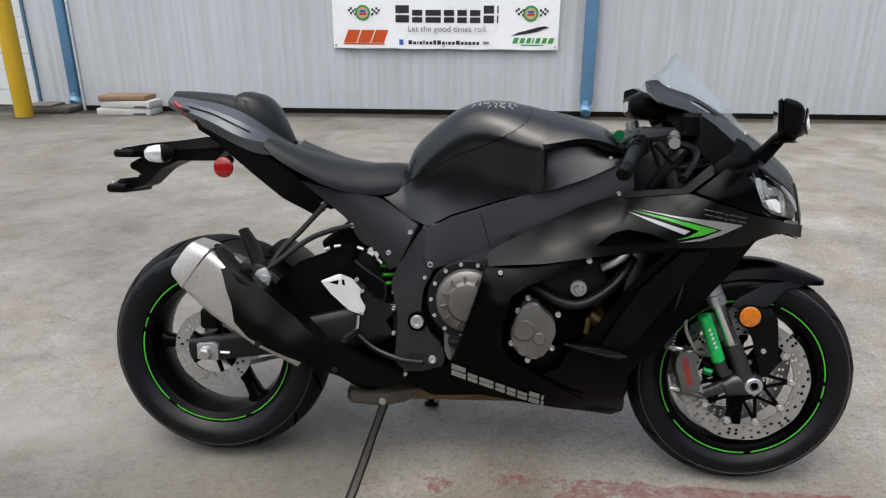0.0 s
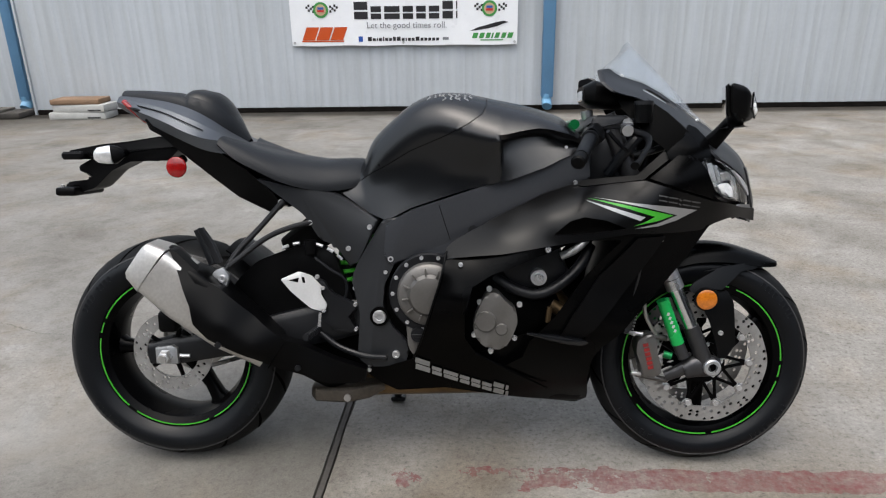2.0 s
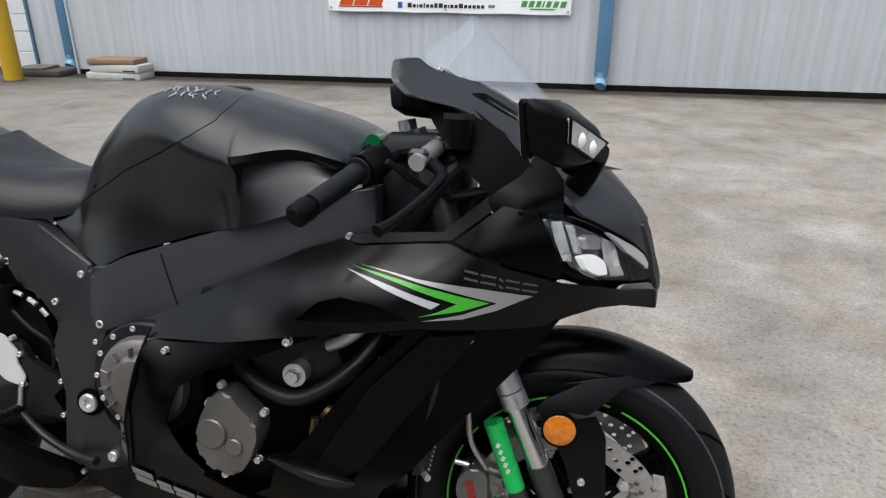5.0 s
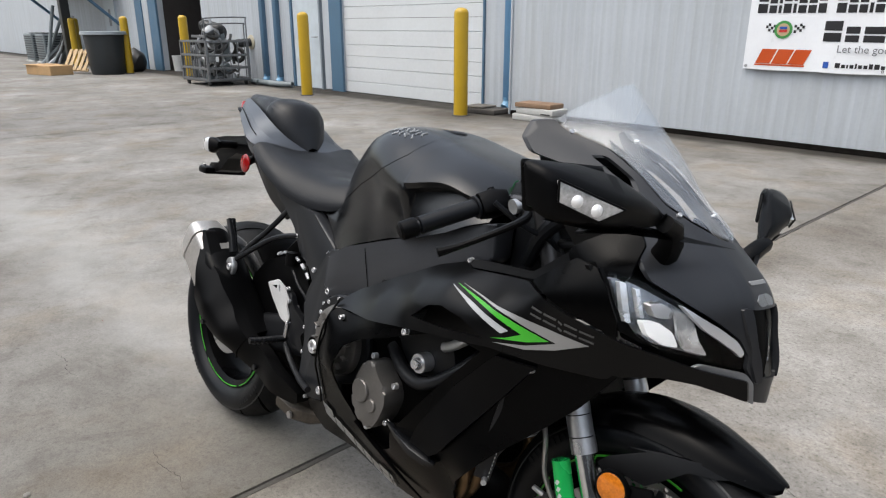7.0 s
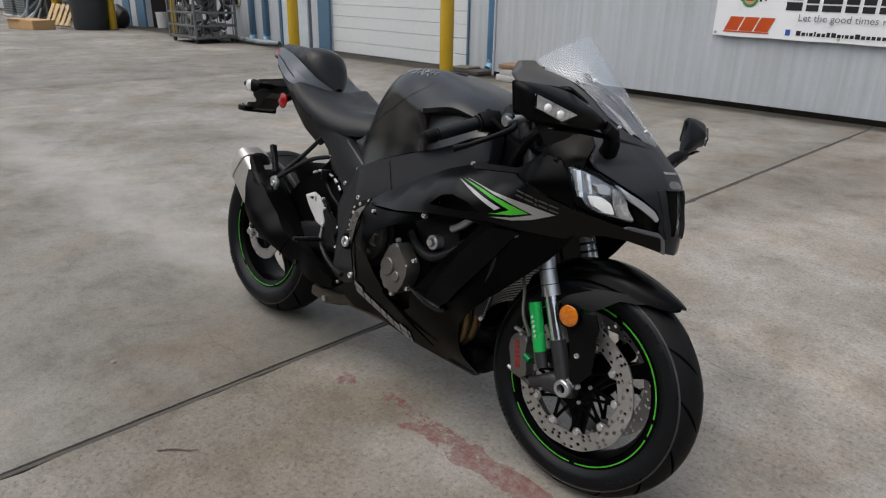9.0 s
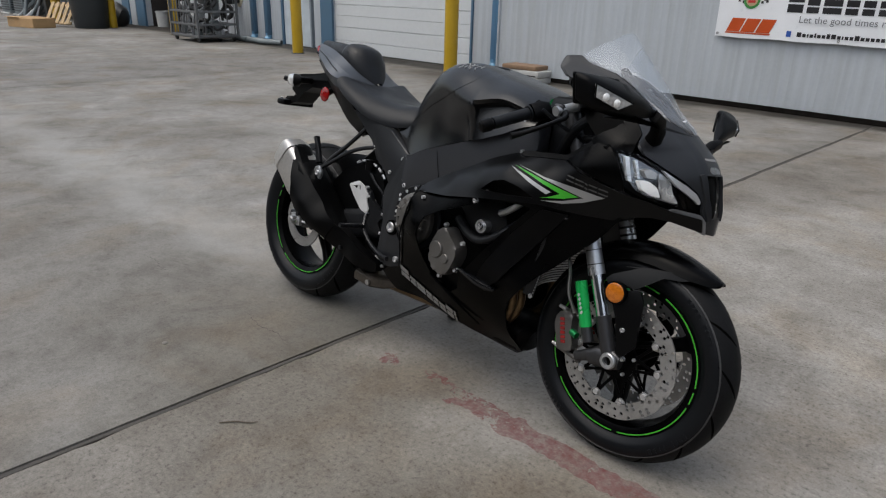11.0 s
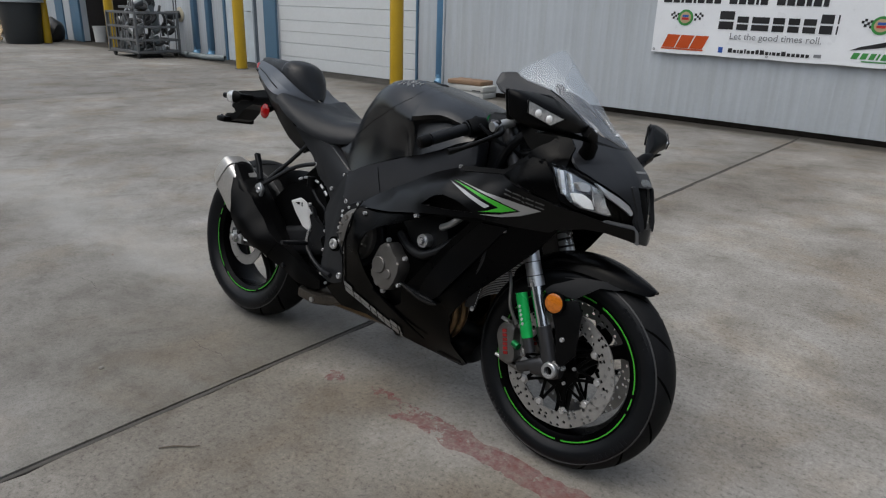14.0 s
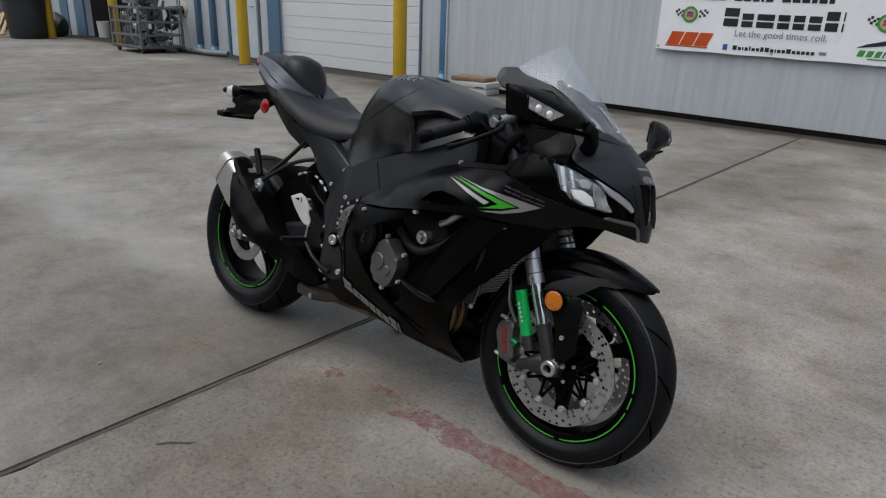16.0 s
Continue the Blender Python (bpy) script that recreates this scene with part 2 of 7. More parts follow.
def clear_sheet(name, tint, veil=0.05, rough=0.03):
    """Thin clear plastic: see-through, glossy at a slant, with a dusty haze that paints in the sky's veil."""
    m = bpy.data.materials.new(name)
    m.use_nodes = True
    nt = m.node_tree
    nt.nodes.clear()
    see = node(nt, "ShaderNodeBsdfTransparent", Color=(*tint, 1))
    shine = node(nt, "ShaderNodeBsdfGlossy", Color=(0.95, 0.97, 1.0, 1), Roughness=rough)
    haze = node(nt, "ShaderNodeBsdfDiffuse", Color=(0.72, 0.78, 0.88, 1))
    lw = node(nt, "ShaderNodeLayerWeight", Blend=0.5)
    fres = nt.nodes.new("ShaderNodeMath")
    fres.operation = "POWER"
    fres.inputs[1].default_value = 2.6
    nt.links.new(lw.outputs["Facing"], fres.inputs[0])
    gain = node(nt, "ShaderNodeMapRange", **{"From Min": 0.0, "From Max": 1.0, "To Min": 0.03, "To Max": 0.20})
    nt.links.new(fres.outputs[0], gain.inputs["Value"])
    a = nt.nodes.new("ShaderNodeMixShader")
    b = nt.nodes.new("ShaderNodeMixShader")
    tc = nt.nodes.new("ShaderNodeTexCoord")
    n = node(nt, "ShaderNodeTexNoise", Scale=9.0, Detail=5.0)
    nt.links.new(tc.outputs["Object"], n.inputs["Vector"])
    mr = node(nt, "ShaderNodeMapRange", **{"From Min": 0.3, "From Max": 0.7, "To Min": veil * 0.6, "To Max": veil * 1.4})
    nt.links.new(n.outputs["Fac"], mr.inputs["Value"])
    nt.links.new(mr.outputs["Result"], a.inputs[0])
    nt.links.new(see.outputs[0], a.inputs[1])
    nt.links.new(haze.outputs[0], a.inputs[2])
    nt.links.new(gain.outputs["Result"], b.inputs[0])
    nt.links.new(a.outputs[0], b.inputs[1])
    nt.links.new(shine.outputs[0], b.inputs[2])
    o = nt.nodes.new("ShaderNodeOutputMaterial")
    nt.links.new(b.outputs[0], o.inputs["Surface"])
    return m


CONCRETE = concrete_material()
SIDING = siding_material("grey_siding", (0.425, 0.455, 0.49))
SIDING_DOOR = mat("white_door_paint", (0.56, 0.58, 0.59), 0.42, vary=0.06, scale=1.1, grain=25, spec=0.4)
BLUE = mat("blue_trim_paint", (0.085, 0.195, 0.33), 0.4, vary=0.12, scale=3)
BLUE_DARK = mat("slate_blue_paint", (0.068, 0.136, 0.21), 0.45, vary=0.12, scale=3)
YELLOW = mat("yellow_bollard_paint", (0.416, 0.264, 0.0096), 0.38, vary=0.1, scale=4, grain=50, bump=0.1)
DARK_GAP = mat("dark_rubber_seal", (0.03, 0.03, 0.03), 0.8)
BANNER_WHITE = mat("white_vinyl", (0.74, 0.755, 0.78), 0.35, vary=0.03)
PRINT_BLACK = mat("black_print", (0.015, 0.015, 0.017), 0.4)
PRINT_GREY = mat("grey_print", (0.176, 0.184, 0.2), 0.4)
PRINT_ORANGE = mat("orange_print", (0.48, 0.068, 0.0096), 0.4)
PRINT_GREEN = mat("green_print", (0.048, 0.24, 0.056), 0.4)
PRINT_BLUE = mat("blue_print", (0.024, 0.08, 0.336), 0.4)
PRINT_RED = mat("red_print", (0.44, 0.024, 0.024), 0.4)
GALV = mat("galvanised_steel", (0.336, 0.344, 0.352), 0.42, 0.75, vary=0.2, scale=9)
WOOD = mat("raw_pine", (0.4, 0.288, 0.16), 0.75, vary=0.2, scale=5, grain=40, bump=0.2)
BROWN_SLAB = mat("brown_board", (0.20, 0.125, 0.075), 0.8, vary=0.2, bump=0.2)
WHITE_SLAB = mat("white_painted_slab", (0.40, 0.40, 0.385), 0.7, vary=0.15, bump=0.2)
BIN_PLASTIC = mat("dark_bin_plastic", (0.024, 0.0288, 0.032), 0.5, vary=0.2)
# the unlit room's darkness is put into this near-black colour
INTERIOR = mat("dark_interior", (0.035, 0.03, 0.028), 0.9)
BUCKET = mat("white_bucket_plastic", (0.56, 0.56, 0.544), 0.4)
CARDBOARD = mat("cardboard", (0.416, 0.264, 0.128), 0.85, vary=0.15)
AC_GREY = mat("condenser_grey", (0.16, 0.184, 0.192), 0.55, vary=0.15)
SCRAP_BLACK = mat("black_scrap", (0.02, 0.02, 0.02), 0.45)


# ---- mesh helpers ----
def finish(bm, sharp=32):
    bmesh.ops.recalc_face_normals(bm, faces=bm.faces)
    limit = radians(sharp)
    for e in bm.edges:
        e.smooth = not (len(e.link_faces) == 2 and e.calc_face_angle(0) > limit)
    for fa in bm.faces:
        fa.smooth = True


def part(name, bm, material, parent=None, label="", sharp=32, fix=True):
    """Links a bmesh as one mesh object under a thing or a part."""
    if fix:
        finish(bm, sharp)
    me = bpy.data.meshes.new(name)
    bm.to_mesh(me)
    bm.free()
    me.materials.append(material)
    ob = new(name, me)
    if parent is not None:
        ob.parent = parent
    if label:
        ob["label"] = label
    return ob


def thing(name, label, category, group="", kind="", at=None):
    e = new(name)
    e.empty_display_size = 0.1
    if at is not None:
        e.matrix_world = at
    return tagged(e, label, category, group, kind)


def box(x0, x1, y0, y1, z0, z1, bevel=0.0, seg=1, bm=None):
    bm = bm or bmesh.new()
    m = Matrix.Translation(((x0 + x1) / 2, (y0 + y1) / 2, (z0 + z1) / 2)) @ Matrix.Diagonal((x1 - x0, y1 - y0, z1 - z0, 1))
    r = bmesh.ops.create_cube(bm, size=1, matrix=m)
    if bevel:
        edges = list({e for v in r["verts"] for e in v.link_edges})
        bmesh.ops.bevel(bm, geom=edges, offset=bevel, segments=seg, affect="EDGES", profile=0.5)
    return bm


def rod(a, b, r0, r1=None, n=14, bm=None, cap=True):
    """A round bar from a to b."""
    bm = bm or bmesh.new()
    a, b = Vector(a), Vector(b)
    r1 = r0 if r1 is None else r1
    q = (b - a).to_track_quat("Z", "Y").to_matrix().to_4x4()
    bmesh.ops.create_cone(bm, cap_ends=cap, segments=n, radius1=r0, radius2=r1, depth=(b - a).length, matrix=Matrix.Translation((a + b) / 2) @ q)
    return bm


def smooth_path(points, steps=6):
    """Catmull-Rom through the points."""
    pts = [Vector(p) for p in points]
    if len(pts) < 3 or steps < 2:
        return pts
    ext = [2 * pts[0] - pts[1], *pts, 2 * pts[-1] - pts[-2]]
    res = []
    for i in range(1, len(ext) - 2):
        p0, p1, p2, p3 = ext[i - 1:i + 3]
        for s in range(steps):
            t = s / steps
            res.append(0.5 * (2 * p1 + (p2 - p0) * t + (2 * p0 - 5 * p1 + 4 * p2 - p3) * t * t + (3 * p1 - p0 - 3 * p2 + p3) * t ** 3))
    res.append(pts[-1])
    return res


def tube(points, r, n=10, steps=6, bm=None, flat=1.0):
    """A bent bar along the points; r is one radius or one for each point."""
    bm = bm or bmesh.new()
    path = smooth_path(points, steps)
    k = len(path)
    rs = [r] * k if isinstance(r, (int, float)) else [float(v) for v in np.interp(np.linspace(0, len(r) - 1, k), range(len(r)), r)]
    rings = []
    side = None
    for i, p in enumerate(path):
        d = (path[min(i + 1, k - 1)] - path[max(i - 1, 0)]).normalized()
        if side is None:
            side = d.orthogonal().normalized()
        side = (side - side.dot(d) * d).normalized()
        up = d.cross(side)
        rings.append([bm.verts.new(p + rs[i] * (math.cos(a) * side + flat * math.sin(a) * up)) for a in np.linspace(0, 2 * math.pi, n, endpoint=False)])
    for ra, rb in zip(rings, rings[1:]):
        for j in range(n):
            bm.faces.new((ra[j], ra[(j + 1) % n], rb[(j + 1) % n], rb[j]))
    bm.faces.new(rings[0][::-1])
    bm.faces.new(rings[-1])
    return bm


def prism(outline, y0, y1, bevel=0.0, bm=None, seg=2):
    """An outline of (x, z) given depth from y0 to y1."""
    bm = bm or bmesh.new()
    a = [bm.verts.new((x, y0, z)) for x, z in outline]
    b = [bm.verts.new((x, y1, z)) for x, z in outline]
    fs = [bm.faces.new(a), bm.faces.new(b[::-1])]
    k = len(outline)
    for i in range(k):
        fs.append(bm.faces.new((a[i], b[i], b[(i + 1) % k], a[(i + 1) % k])))
    if bevel:
        edges = list(fs[0].edges) + list(fs[1].edges)
        bmesh.ops.bevel(bm, geom=edges, offset=bevel, segments=seg, affect="EDGES", profile=0.5)
    return bm


def lathe(profile, n=48, bm=None, closed=False, axis="Y", centre=(0, 0, 0)):
    """A profile of (radius, along) spun round the axis."""
    bm = bm or bmesh.new()
    cx, cy, cz = centre
    rings = []
    for i in range(n):
        a = 2 * math.pi * i / n
        c, s = math.cos(a), math.sin(a)
        if axis == "Y":
            rings.append([bm.verts.new((cx + r * c, cy + h, cz + r * s)) for r, h in profile])
        elif axis == "Z":
            rings.append([bm.verts.new((cx + r * c, cy + r * s, cz + h)) for r, h in profile])
        else:
            rings.append([bm.verts.new((cx + h, cy + r * c, cz + r * s)) for r, h in profile])
    k = len(profile)
    for i in range(n):
        ra, rb = rings[i], rings[(i + 1) % n]
        for j in range(k if closed else k - 1):
            bm.faces.new((ra[j], ra[(j + 1) % k], rb[(j + 1) % k], rb[j]))
    bmesh.ops.remove_doubles(bm, verts=bm.verts, dist=1e-6)
    return bm


def join(*bms):
    base = bms[0]
    for other in bms[1:]:
        me = bpy.data.meshes.new("tmp")
        other.to_mesh(me)
        other.free()
        base.from_mesh(me)
        bpy.data.meshes.remove(me)
    return base


def letters(name, text, size, material, parent, m):
    """Lettering in the built-in font as a flat mesh, at the pose m."""
    cu = bpy.data.curves.new(name, "FONT")
    cu.body, cu.size, cu.extrude, cu.resolution_u = text, size, 0.0004, 3
    ob = bpy.data.objects.new("tmp", cu)
    scene.collection.objects.link(ob)
    me = bpy.data.meshes.new_from_object(ob.evaluated_get(bpy.context.evaluated_depsgraph_get()))
    bpy.data.objects.remove(ob)
    bpy.data.curves.remove(cu)
    me.materials.clear()
    me.materials.append(material)
    res = new(name, me)
    res.parent = parent
    res.matrix_basis = m
    return res


# ---- the yard ----
WALL_Y, BAY_Y, STEP_X = 6.68, 6.95, -4.60


def build_ground():
    """One sheet of concrete with joints between the slabs; the near joint has chipped edges and a fibre strip."""
    bm = bmesh.new()
    rng = random.Random(11)
    ys = [-400, -12] + list(np.arange(-3.0, WALL_Y, 0.055)) + [12, 400]
    slant = 0.0155
    grid = []
    for y in ys:
        xs = [(-400, 0)]
        for joint, half, deep in ((-9.55, 0.006, 0.012), (-7.05, 0.006, 0.012), (0.415, 0.014, 0.022), (8.1, 0.01, 0.012)):
            chip = (0.0035 if half == 0.014 else 0.001)
            la, lb = chip * rng.uniform(-0.6, 1) ** 3, chip * rng.uniform(-0.6, 1.2) ** 3
            if half == 0.014 and rng.random() < 0.08:
                lb += rng.uniform(0.004, 0.012)
            o = joint + (slant * max(-12, min(12, y)) if half == 0.014 else 0)
            xs += [(o - half - la, 0), (o - half + 0.002, -deep), (o + half - 0.002, -deep), (o + half + lb, 0)]
        xs.append((400, 0))
        grid.append([bm.verts.new((x, y, z)) for x, z in xs])
    for ra, rb in zip(grid, grid[1:]):
        for i in range(len(ra) - 1):
            bm.faces.new((ra[i], ra[i + 1], rb[i + 1], rb[i]))
    for fa in bm.faces:
        fa.smooth = False
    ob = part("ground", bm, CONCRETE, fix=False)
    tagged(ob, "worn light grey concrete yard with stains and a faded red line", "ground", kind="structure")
    strip = box(0.4055, 0.4215, -12, WALL_Y, -0.021, -0.003, 0.0012)
    bmesh.ops.subdivide_edges(strip, edges=[e for e in strip.edges if abs(e.verts[0].co.y - e.verts[1].co.y) > 5], cuts=90)
    for v in strip.verts:
        v.co.x += slant * v.co.y + rng.uniform(-0.0015, 0.0015)
        v.co.z += rng.uniform(-0.002, 0.0005) if v.co.z > -0.01 else 0
    part("joint_filler", strip, mat("joint_fibre", (0.055, 0.05, 0.044), 0.9, vary=0.3, grain=90, bump=0.5), ob, "weathered fibre strip in the slab joint")
    # short open cracks in the slab
    black = mat("crack_dirt", (0.03, 0.027, 0.023), 0.95)
    for pts in (((-0.01, -0.24), (0.11, -0.262), (0.20, -0.245), (0.30, -0.268)), ((-0.88, -0.285), (-0.78, -0.268), (-0.68, -0.29), (-0.58, -0.27)), ((-1.14, 0.88), (-1.06, 0.85), (-0.93, 0.79), (-0.86, 0.785), (-0.78, 0.76)), ((1.29, 0.99), (1.40, 0.955), (1.52, 0.93), (1.70, 0.985), (1.87, 1.06))):
        path = [(p.x + rng.uniform(-0.005, 0.005), p.y + rng.uniform(-0.005, 0.005)) for p in smooth_path([Vector((q[0], q[1], 0)) for q in pts], 7)]
        cb = bmesh.new()
        rows = []
        for i, (px, py) in enumerate(path):
            w = 0.0010 * (0.25 + rng.random()) * (0.2 + math.sin(math.pi * i / (len(path) - 1)))
            rows.append([cb.verts.new((px, py - w, 0.0006)), cb.verts.new((px, py + w, 0.0006))])
        for ra, rb in zip(rows, rows[1:]):
            cb.faces.new((ra[0], rb[0], rb[1], ra[1]))
        part("crack", cb, black, ob)
    return ob


build_ground()
# unseen dark walls, added to block the low sky from the bike's reflections
blocker_paint = mat("dark_blocker_wall", (0.045, 0.048, 0.05), 0.9, vary=0.3, scale=0.6, grain=8)
for nm, (x0, x1, y0, y1, z1) in (("wall_south", (-30, 16.0, -13.3, -13.0, 6.5)), ("wall_east", (16.0, 16.3, -13.0, 6.5, 6.5))):
    tagged(part(nm, box(x0, x1, y0, y1, 0, z1, 0.02), blocker_paint), "plain dark unseen wall added to darken reflections", "wall", kind="structure")
twig = thing("twig", "thin dry twig lying on the concrete", "twig", at=pose(0.615, -0.63, 0.004))
part("stem", tube([(-0.036, -0.042, 0), (-0.01, -0.006, 0.001), (0.02, 0.02, 0.0), (0.04, 0.042, 0.002)], [0.002, 0.0025, 0.002, 0.0012], 6), mat("dry_twig", (0.10, 0.08, 0.06), 0.9), twig)
pebble = thing("pebble", "small grey stone lying on the concrete", "stone", at=pose(0.01, -0.58, 0.003))
pb = bmesh.new()
bmesh.ops.create_icosphere(pb, subdivisions=2, radius=0.010)
for v in pb.verts:
    v.co *= 1 + 0.3 * noise.noise(v.co * 90)
    v.co.z *= 0.45
part("stone", pb, mat("grey_stone", (0.16, 0.15, 0.135), 0.9), pebble)


def ribbed(x0, x1, y, z0, z1, pitch=0.3048, depth=0.009):
    """Sheet siding: tall ribs with two low stiffeners between each pair."""
    bm = bmesh.new()
    prof = [(x0, 0.0)]
    x = math.ceil(x0 / pitch) * pitch
    while x < x1 - 0.06:
        if x > x0 + 0.05:
            prof += [(x - 0.045, 0), (x - 0.016, -depth), (x + 0.016, -depth), (x + 0.045, 0)]
        for s in (pitch * 0.36, pitch * 0.64):
            if x + s < x1 - 0.03:
                prof += [(x + s - 0.012, 0), (x + s - 0.005, -0.0025), (x + s + 0.005, -0.0025), (x + s + 0.012, 0)]
        x += pitch
    prof.append((x1, 0.0))
    lo = [bm.verts.new((px, y + d, z0)) for px, d in prof]
    hi = [bm.verts.new((px, y + d, z1)) for px, d in prof]
    for i in range(len(prof) - 1):
        bm.faces.new((lo[i], lo[i + 1], hi[i + 1], hi[i]))
    back = [bm.verts.new(v) for v in ((x0, y + 0.15, z0), (x1, y + 0.15, z0), (x1, y + 0.15, z1), (x0, y + 0.15, z1))]
    bm.faces.new(back)
    bm.faces.new((lo[0], hi[0], back[3], back[0]))
    bm.faces.new((lo[-1], back[1], back[2], hi[-1]))
    bm.faces.new((*lo[::-1], back[0], back[1]))
    bm.faces.new((*hi, back[2], back[3]))
    return bm


H = 5.2
wall = tagged(part("wall_north", ribbed(STEP_X, 32, WALL_Y, 0.035, H), SIDING, sharp=20), "light grey ribbed metal siding wall of a workshop", "wall", kind="structure")
# near-black strip along the foot of the siding
base = part("base_channel", box(STEP_X, 32, WALL_Y - 0.012, WALL_Y + 0.12, 0.0, 0.06, 0.003), mat("near_black_base", (0.010, 0.009, 0.008), 0.95, vary=0.6, scale=9, bump=0.4, spec=0.03), wall, "dark base channel under the siding")
part("end_flashing", box(STEP_X - 0.03, STEP_X - 0.002, WALL_Y - 0.03, BAY_Y + 0.1, 0.0, H, 0.003), SIDING, wall)

for i, (xa, xb, za, zb) in enumerate(((-5.40, STEP_X - 0.03, 0, H), (-9.05, -5.40, 3.4, H), (-9.72, -9.05, 0, H), (-10.85, -9.80, 2.15, H), (-15.05, -10.93, 0, H), (-17.75, -15.05, 3.6, H), (-40, -17.75, 0, H))):
    w = part("wall_bay", ribbed(xa, xb, BAY_Y, za + 0.02, zb, depth=0.010), SIDING, sharp=20)
    w.name = f"wall_bay_{i + 1}"
    tagged(w, "light grey metal siding between the workshop doors", "wall", kind="structure")


def build_overhead_door():
    d = thing("overhead_door", "closed white sectional garage door with grooved panels", "garage door", kind="structure")
    z = 0.012
    n = 0
    while z < 3.3:
        h = 0.665
        bm = bmesh.new()
        # one section: a flat panel with two shallow grooves
        prof = [(z + 0.003, 0.0)]
        for g in (0.20, 0.45):
            prof += [(z + g - 0.010, 0), (z + g - 0.004, 0.012), (z + g + 0.004, 0.012), (z + g + 0.010, 0)]
        prof.append((z + h - 0.003, 0.0))
        a = [bm.verts.new((-9.05, BAY_Y + 0.03 + o, pz)) for pz, o in prof]
        b = [bm.verts.new((-5.42, BAY_Y + 0.03 + o, pz)) for pz, o in prof]
        for i in range(len(prof) - 1):
            bm.faces.new((a[i], b[i], b[i + 1], a[i + 1]))
        r = bmesh.ops.extrude_face_region(bm, geom=list(bm.faces))
        bmesh.ops.translate(bm, verts=[v for v in r["geom"] if isinstance(v, bmesh.types.BMVert)], vec=(0, 0.05, 0))
        part("panel", bm, SIDING_DOOR, d, sharp=15)
        z += h
    part("bottom_seal", box(-9.05, -5.42, BAY_Y + 0.035, BAY_Y + 0.07, 0.0, 0.014), DARK_GAP, d)
    part("jamb", box(-9.44, -9.06, BAY_Y - 0.05, BAY_Y + 0.03, 0, 3.45, 0.006), BLUE_DARK, d, "slate blue door jamb")
    part("jamb", box(-5.425, -5.385, BAY_Y - 0.03, BAY_Y + 0.08, 0, 3.45, 0.005), BLUE_DARK, d, "slate blue door jamb")
    return d


build_overhead_door()


def build_side_door():
    d = thing("door_1", "white metal side door closed in a blue frame", "door", kind="structure")
    part("leaf", box(-10.80, -9.84, BAY_Y + 0.0, BAY_Y + 0.05, 0.012, 2.1, 0.004), mat("pale_blue_white_paint", (0.46, 0.51, 0.545), 0.4), d)
    part("frame_jamb", box(-10.87, -10.81, BAY_Y - 0.03, BAY_Y + 0.06, 0, 2.15, 0.004), BLUE_DARK, d)
    part("frame_jamb", box(-9.83, -9.78, BAY_Y - 0.03, BAY_Y + 0.06, 0, 2.15, 0.004), mat("grey_frame_paint", (0.2, 0.23, 0.26), 0.45), d)
    part("threshold", box(-10.81, -9.83, BAY_Y - 0.03, BAY_Y + 0.05, 0, 0.011), DARK_GAP, d)
    h = part("door_handle", rod((-9.93, BAY_Y - 0.005, 1.0), (-9.93, BAY_Y - 0.07, 1.0), 0.012), GALV, d, "lever handle of bright metal")
    part("lever", rod((-9.93, BAY_Y - 0.07, 1.0), (-10.04, BAY_Y - 0.07, 1.0), 0.009), GALV, h)
    return d


build_side_door()


def bollard_mesh():
    prof = [(0.0001, 1.45)] + [(0.1 * math.sin(a), 1.375 + 0.075 * math.cos(a)) for a in np.linspace(0.15, math.pi / 2, 7)] + [(0.1, 0.0), (0.0001, 0.0)]
    return lathe(prof, 28, axis="Z")


POSTS = ((-4.98, 6.03), (-9.02, 6.06), (-14.35, 6.15), (-17.35, 5.85), (-22.2, 5.95), (-22.9, 6.25))
bollard = thing("bollard", "yellow painted steel bollard set in the concrete", "bollard", "bollards along the wall", at=pose(*POSTS[0], 0))
part("post", bollard_mesh(), YELLOW, bollard)
part("collar", lathe([(0.101, 0.0), (0.13, 0.0), (0.128, 0.006), (0.101, 0.012)], 24, axis="Z"), DARK_GAP, bollard)
for px, py in POSTS[1:]:
    copy_thing(bollard, pose(px, py, 0))


def downspout(x, y, top, material, w=0.13, label=""):
    d = thing("downspout", label or "light blue square metal downspout on the wall", "downspout", "downspouts", at=pose(x, y, 0))
    part("pipe", box(-w / 2, w / 2, -0.1, 0.0, 0.16, top, 0.012, 2), material, d)
    part("elbow", tube([(0, -0.05, 0.2), (0, -0.055, 0.12), (0, -0.12, 0.06)], [0.066, 0.068, 0.066], 12, 4, flat=0.8), mat("scuffed_blue", (0.14, 0.31, 0.48), 0.4, vary=0.2), d, "paler scuffed elbow")
    part("strap", box(-w / 2 - 0.02, w / 2 + 0.02, -0.104, 0.0, 1.9, 1.94, 0.002), material, d)
    return d


downspout(-4.86, BAY_Y, H, BLUE)
downspout(1.69, WALL_Y - 0.03, H, BLUE, 0.14)
for sx in (-11.38, -11.95):
    downspout(sx, BAY_Y, H, BLUE_DARK, 0.14, "slate blue downspout beside the side door")


def build_opening():
    """The open doorway with its dark room behind."""
    r = thing("doorway_room", "dark room behind the open doorway", "room", kind="structure")
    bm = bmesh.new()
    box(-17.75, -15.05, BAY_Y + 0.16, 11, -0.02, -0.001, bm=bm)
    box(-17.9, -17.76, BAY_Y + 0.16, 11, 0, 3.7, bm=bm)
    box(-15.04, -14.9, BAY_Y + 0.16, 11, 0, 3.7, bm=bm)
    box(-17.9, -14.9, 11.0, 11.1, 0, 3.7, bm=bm)
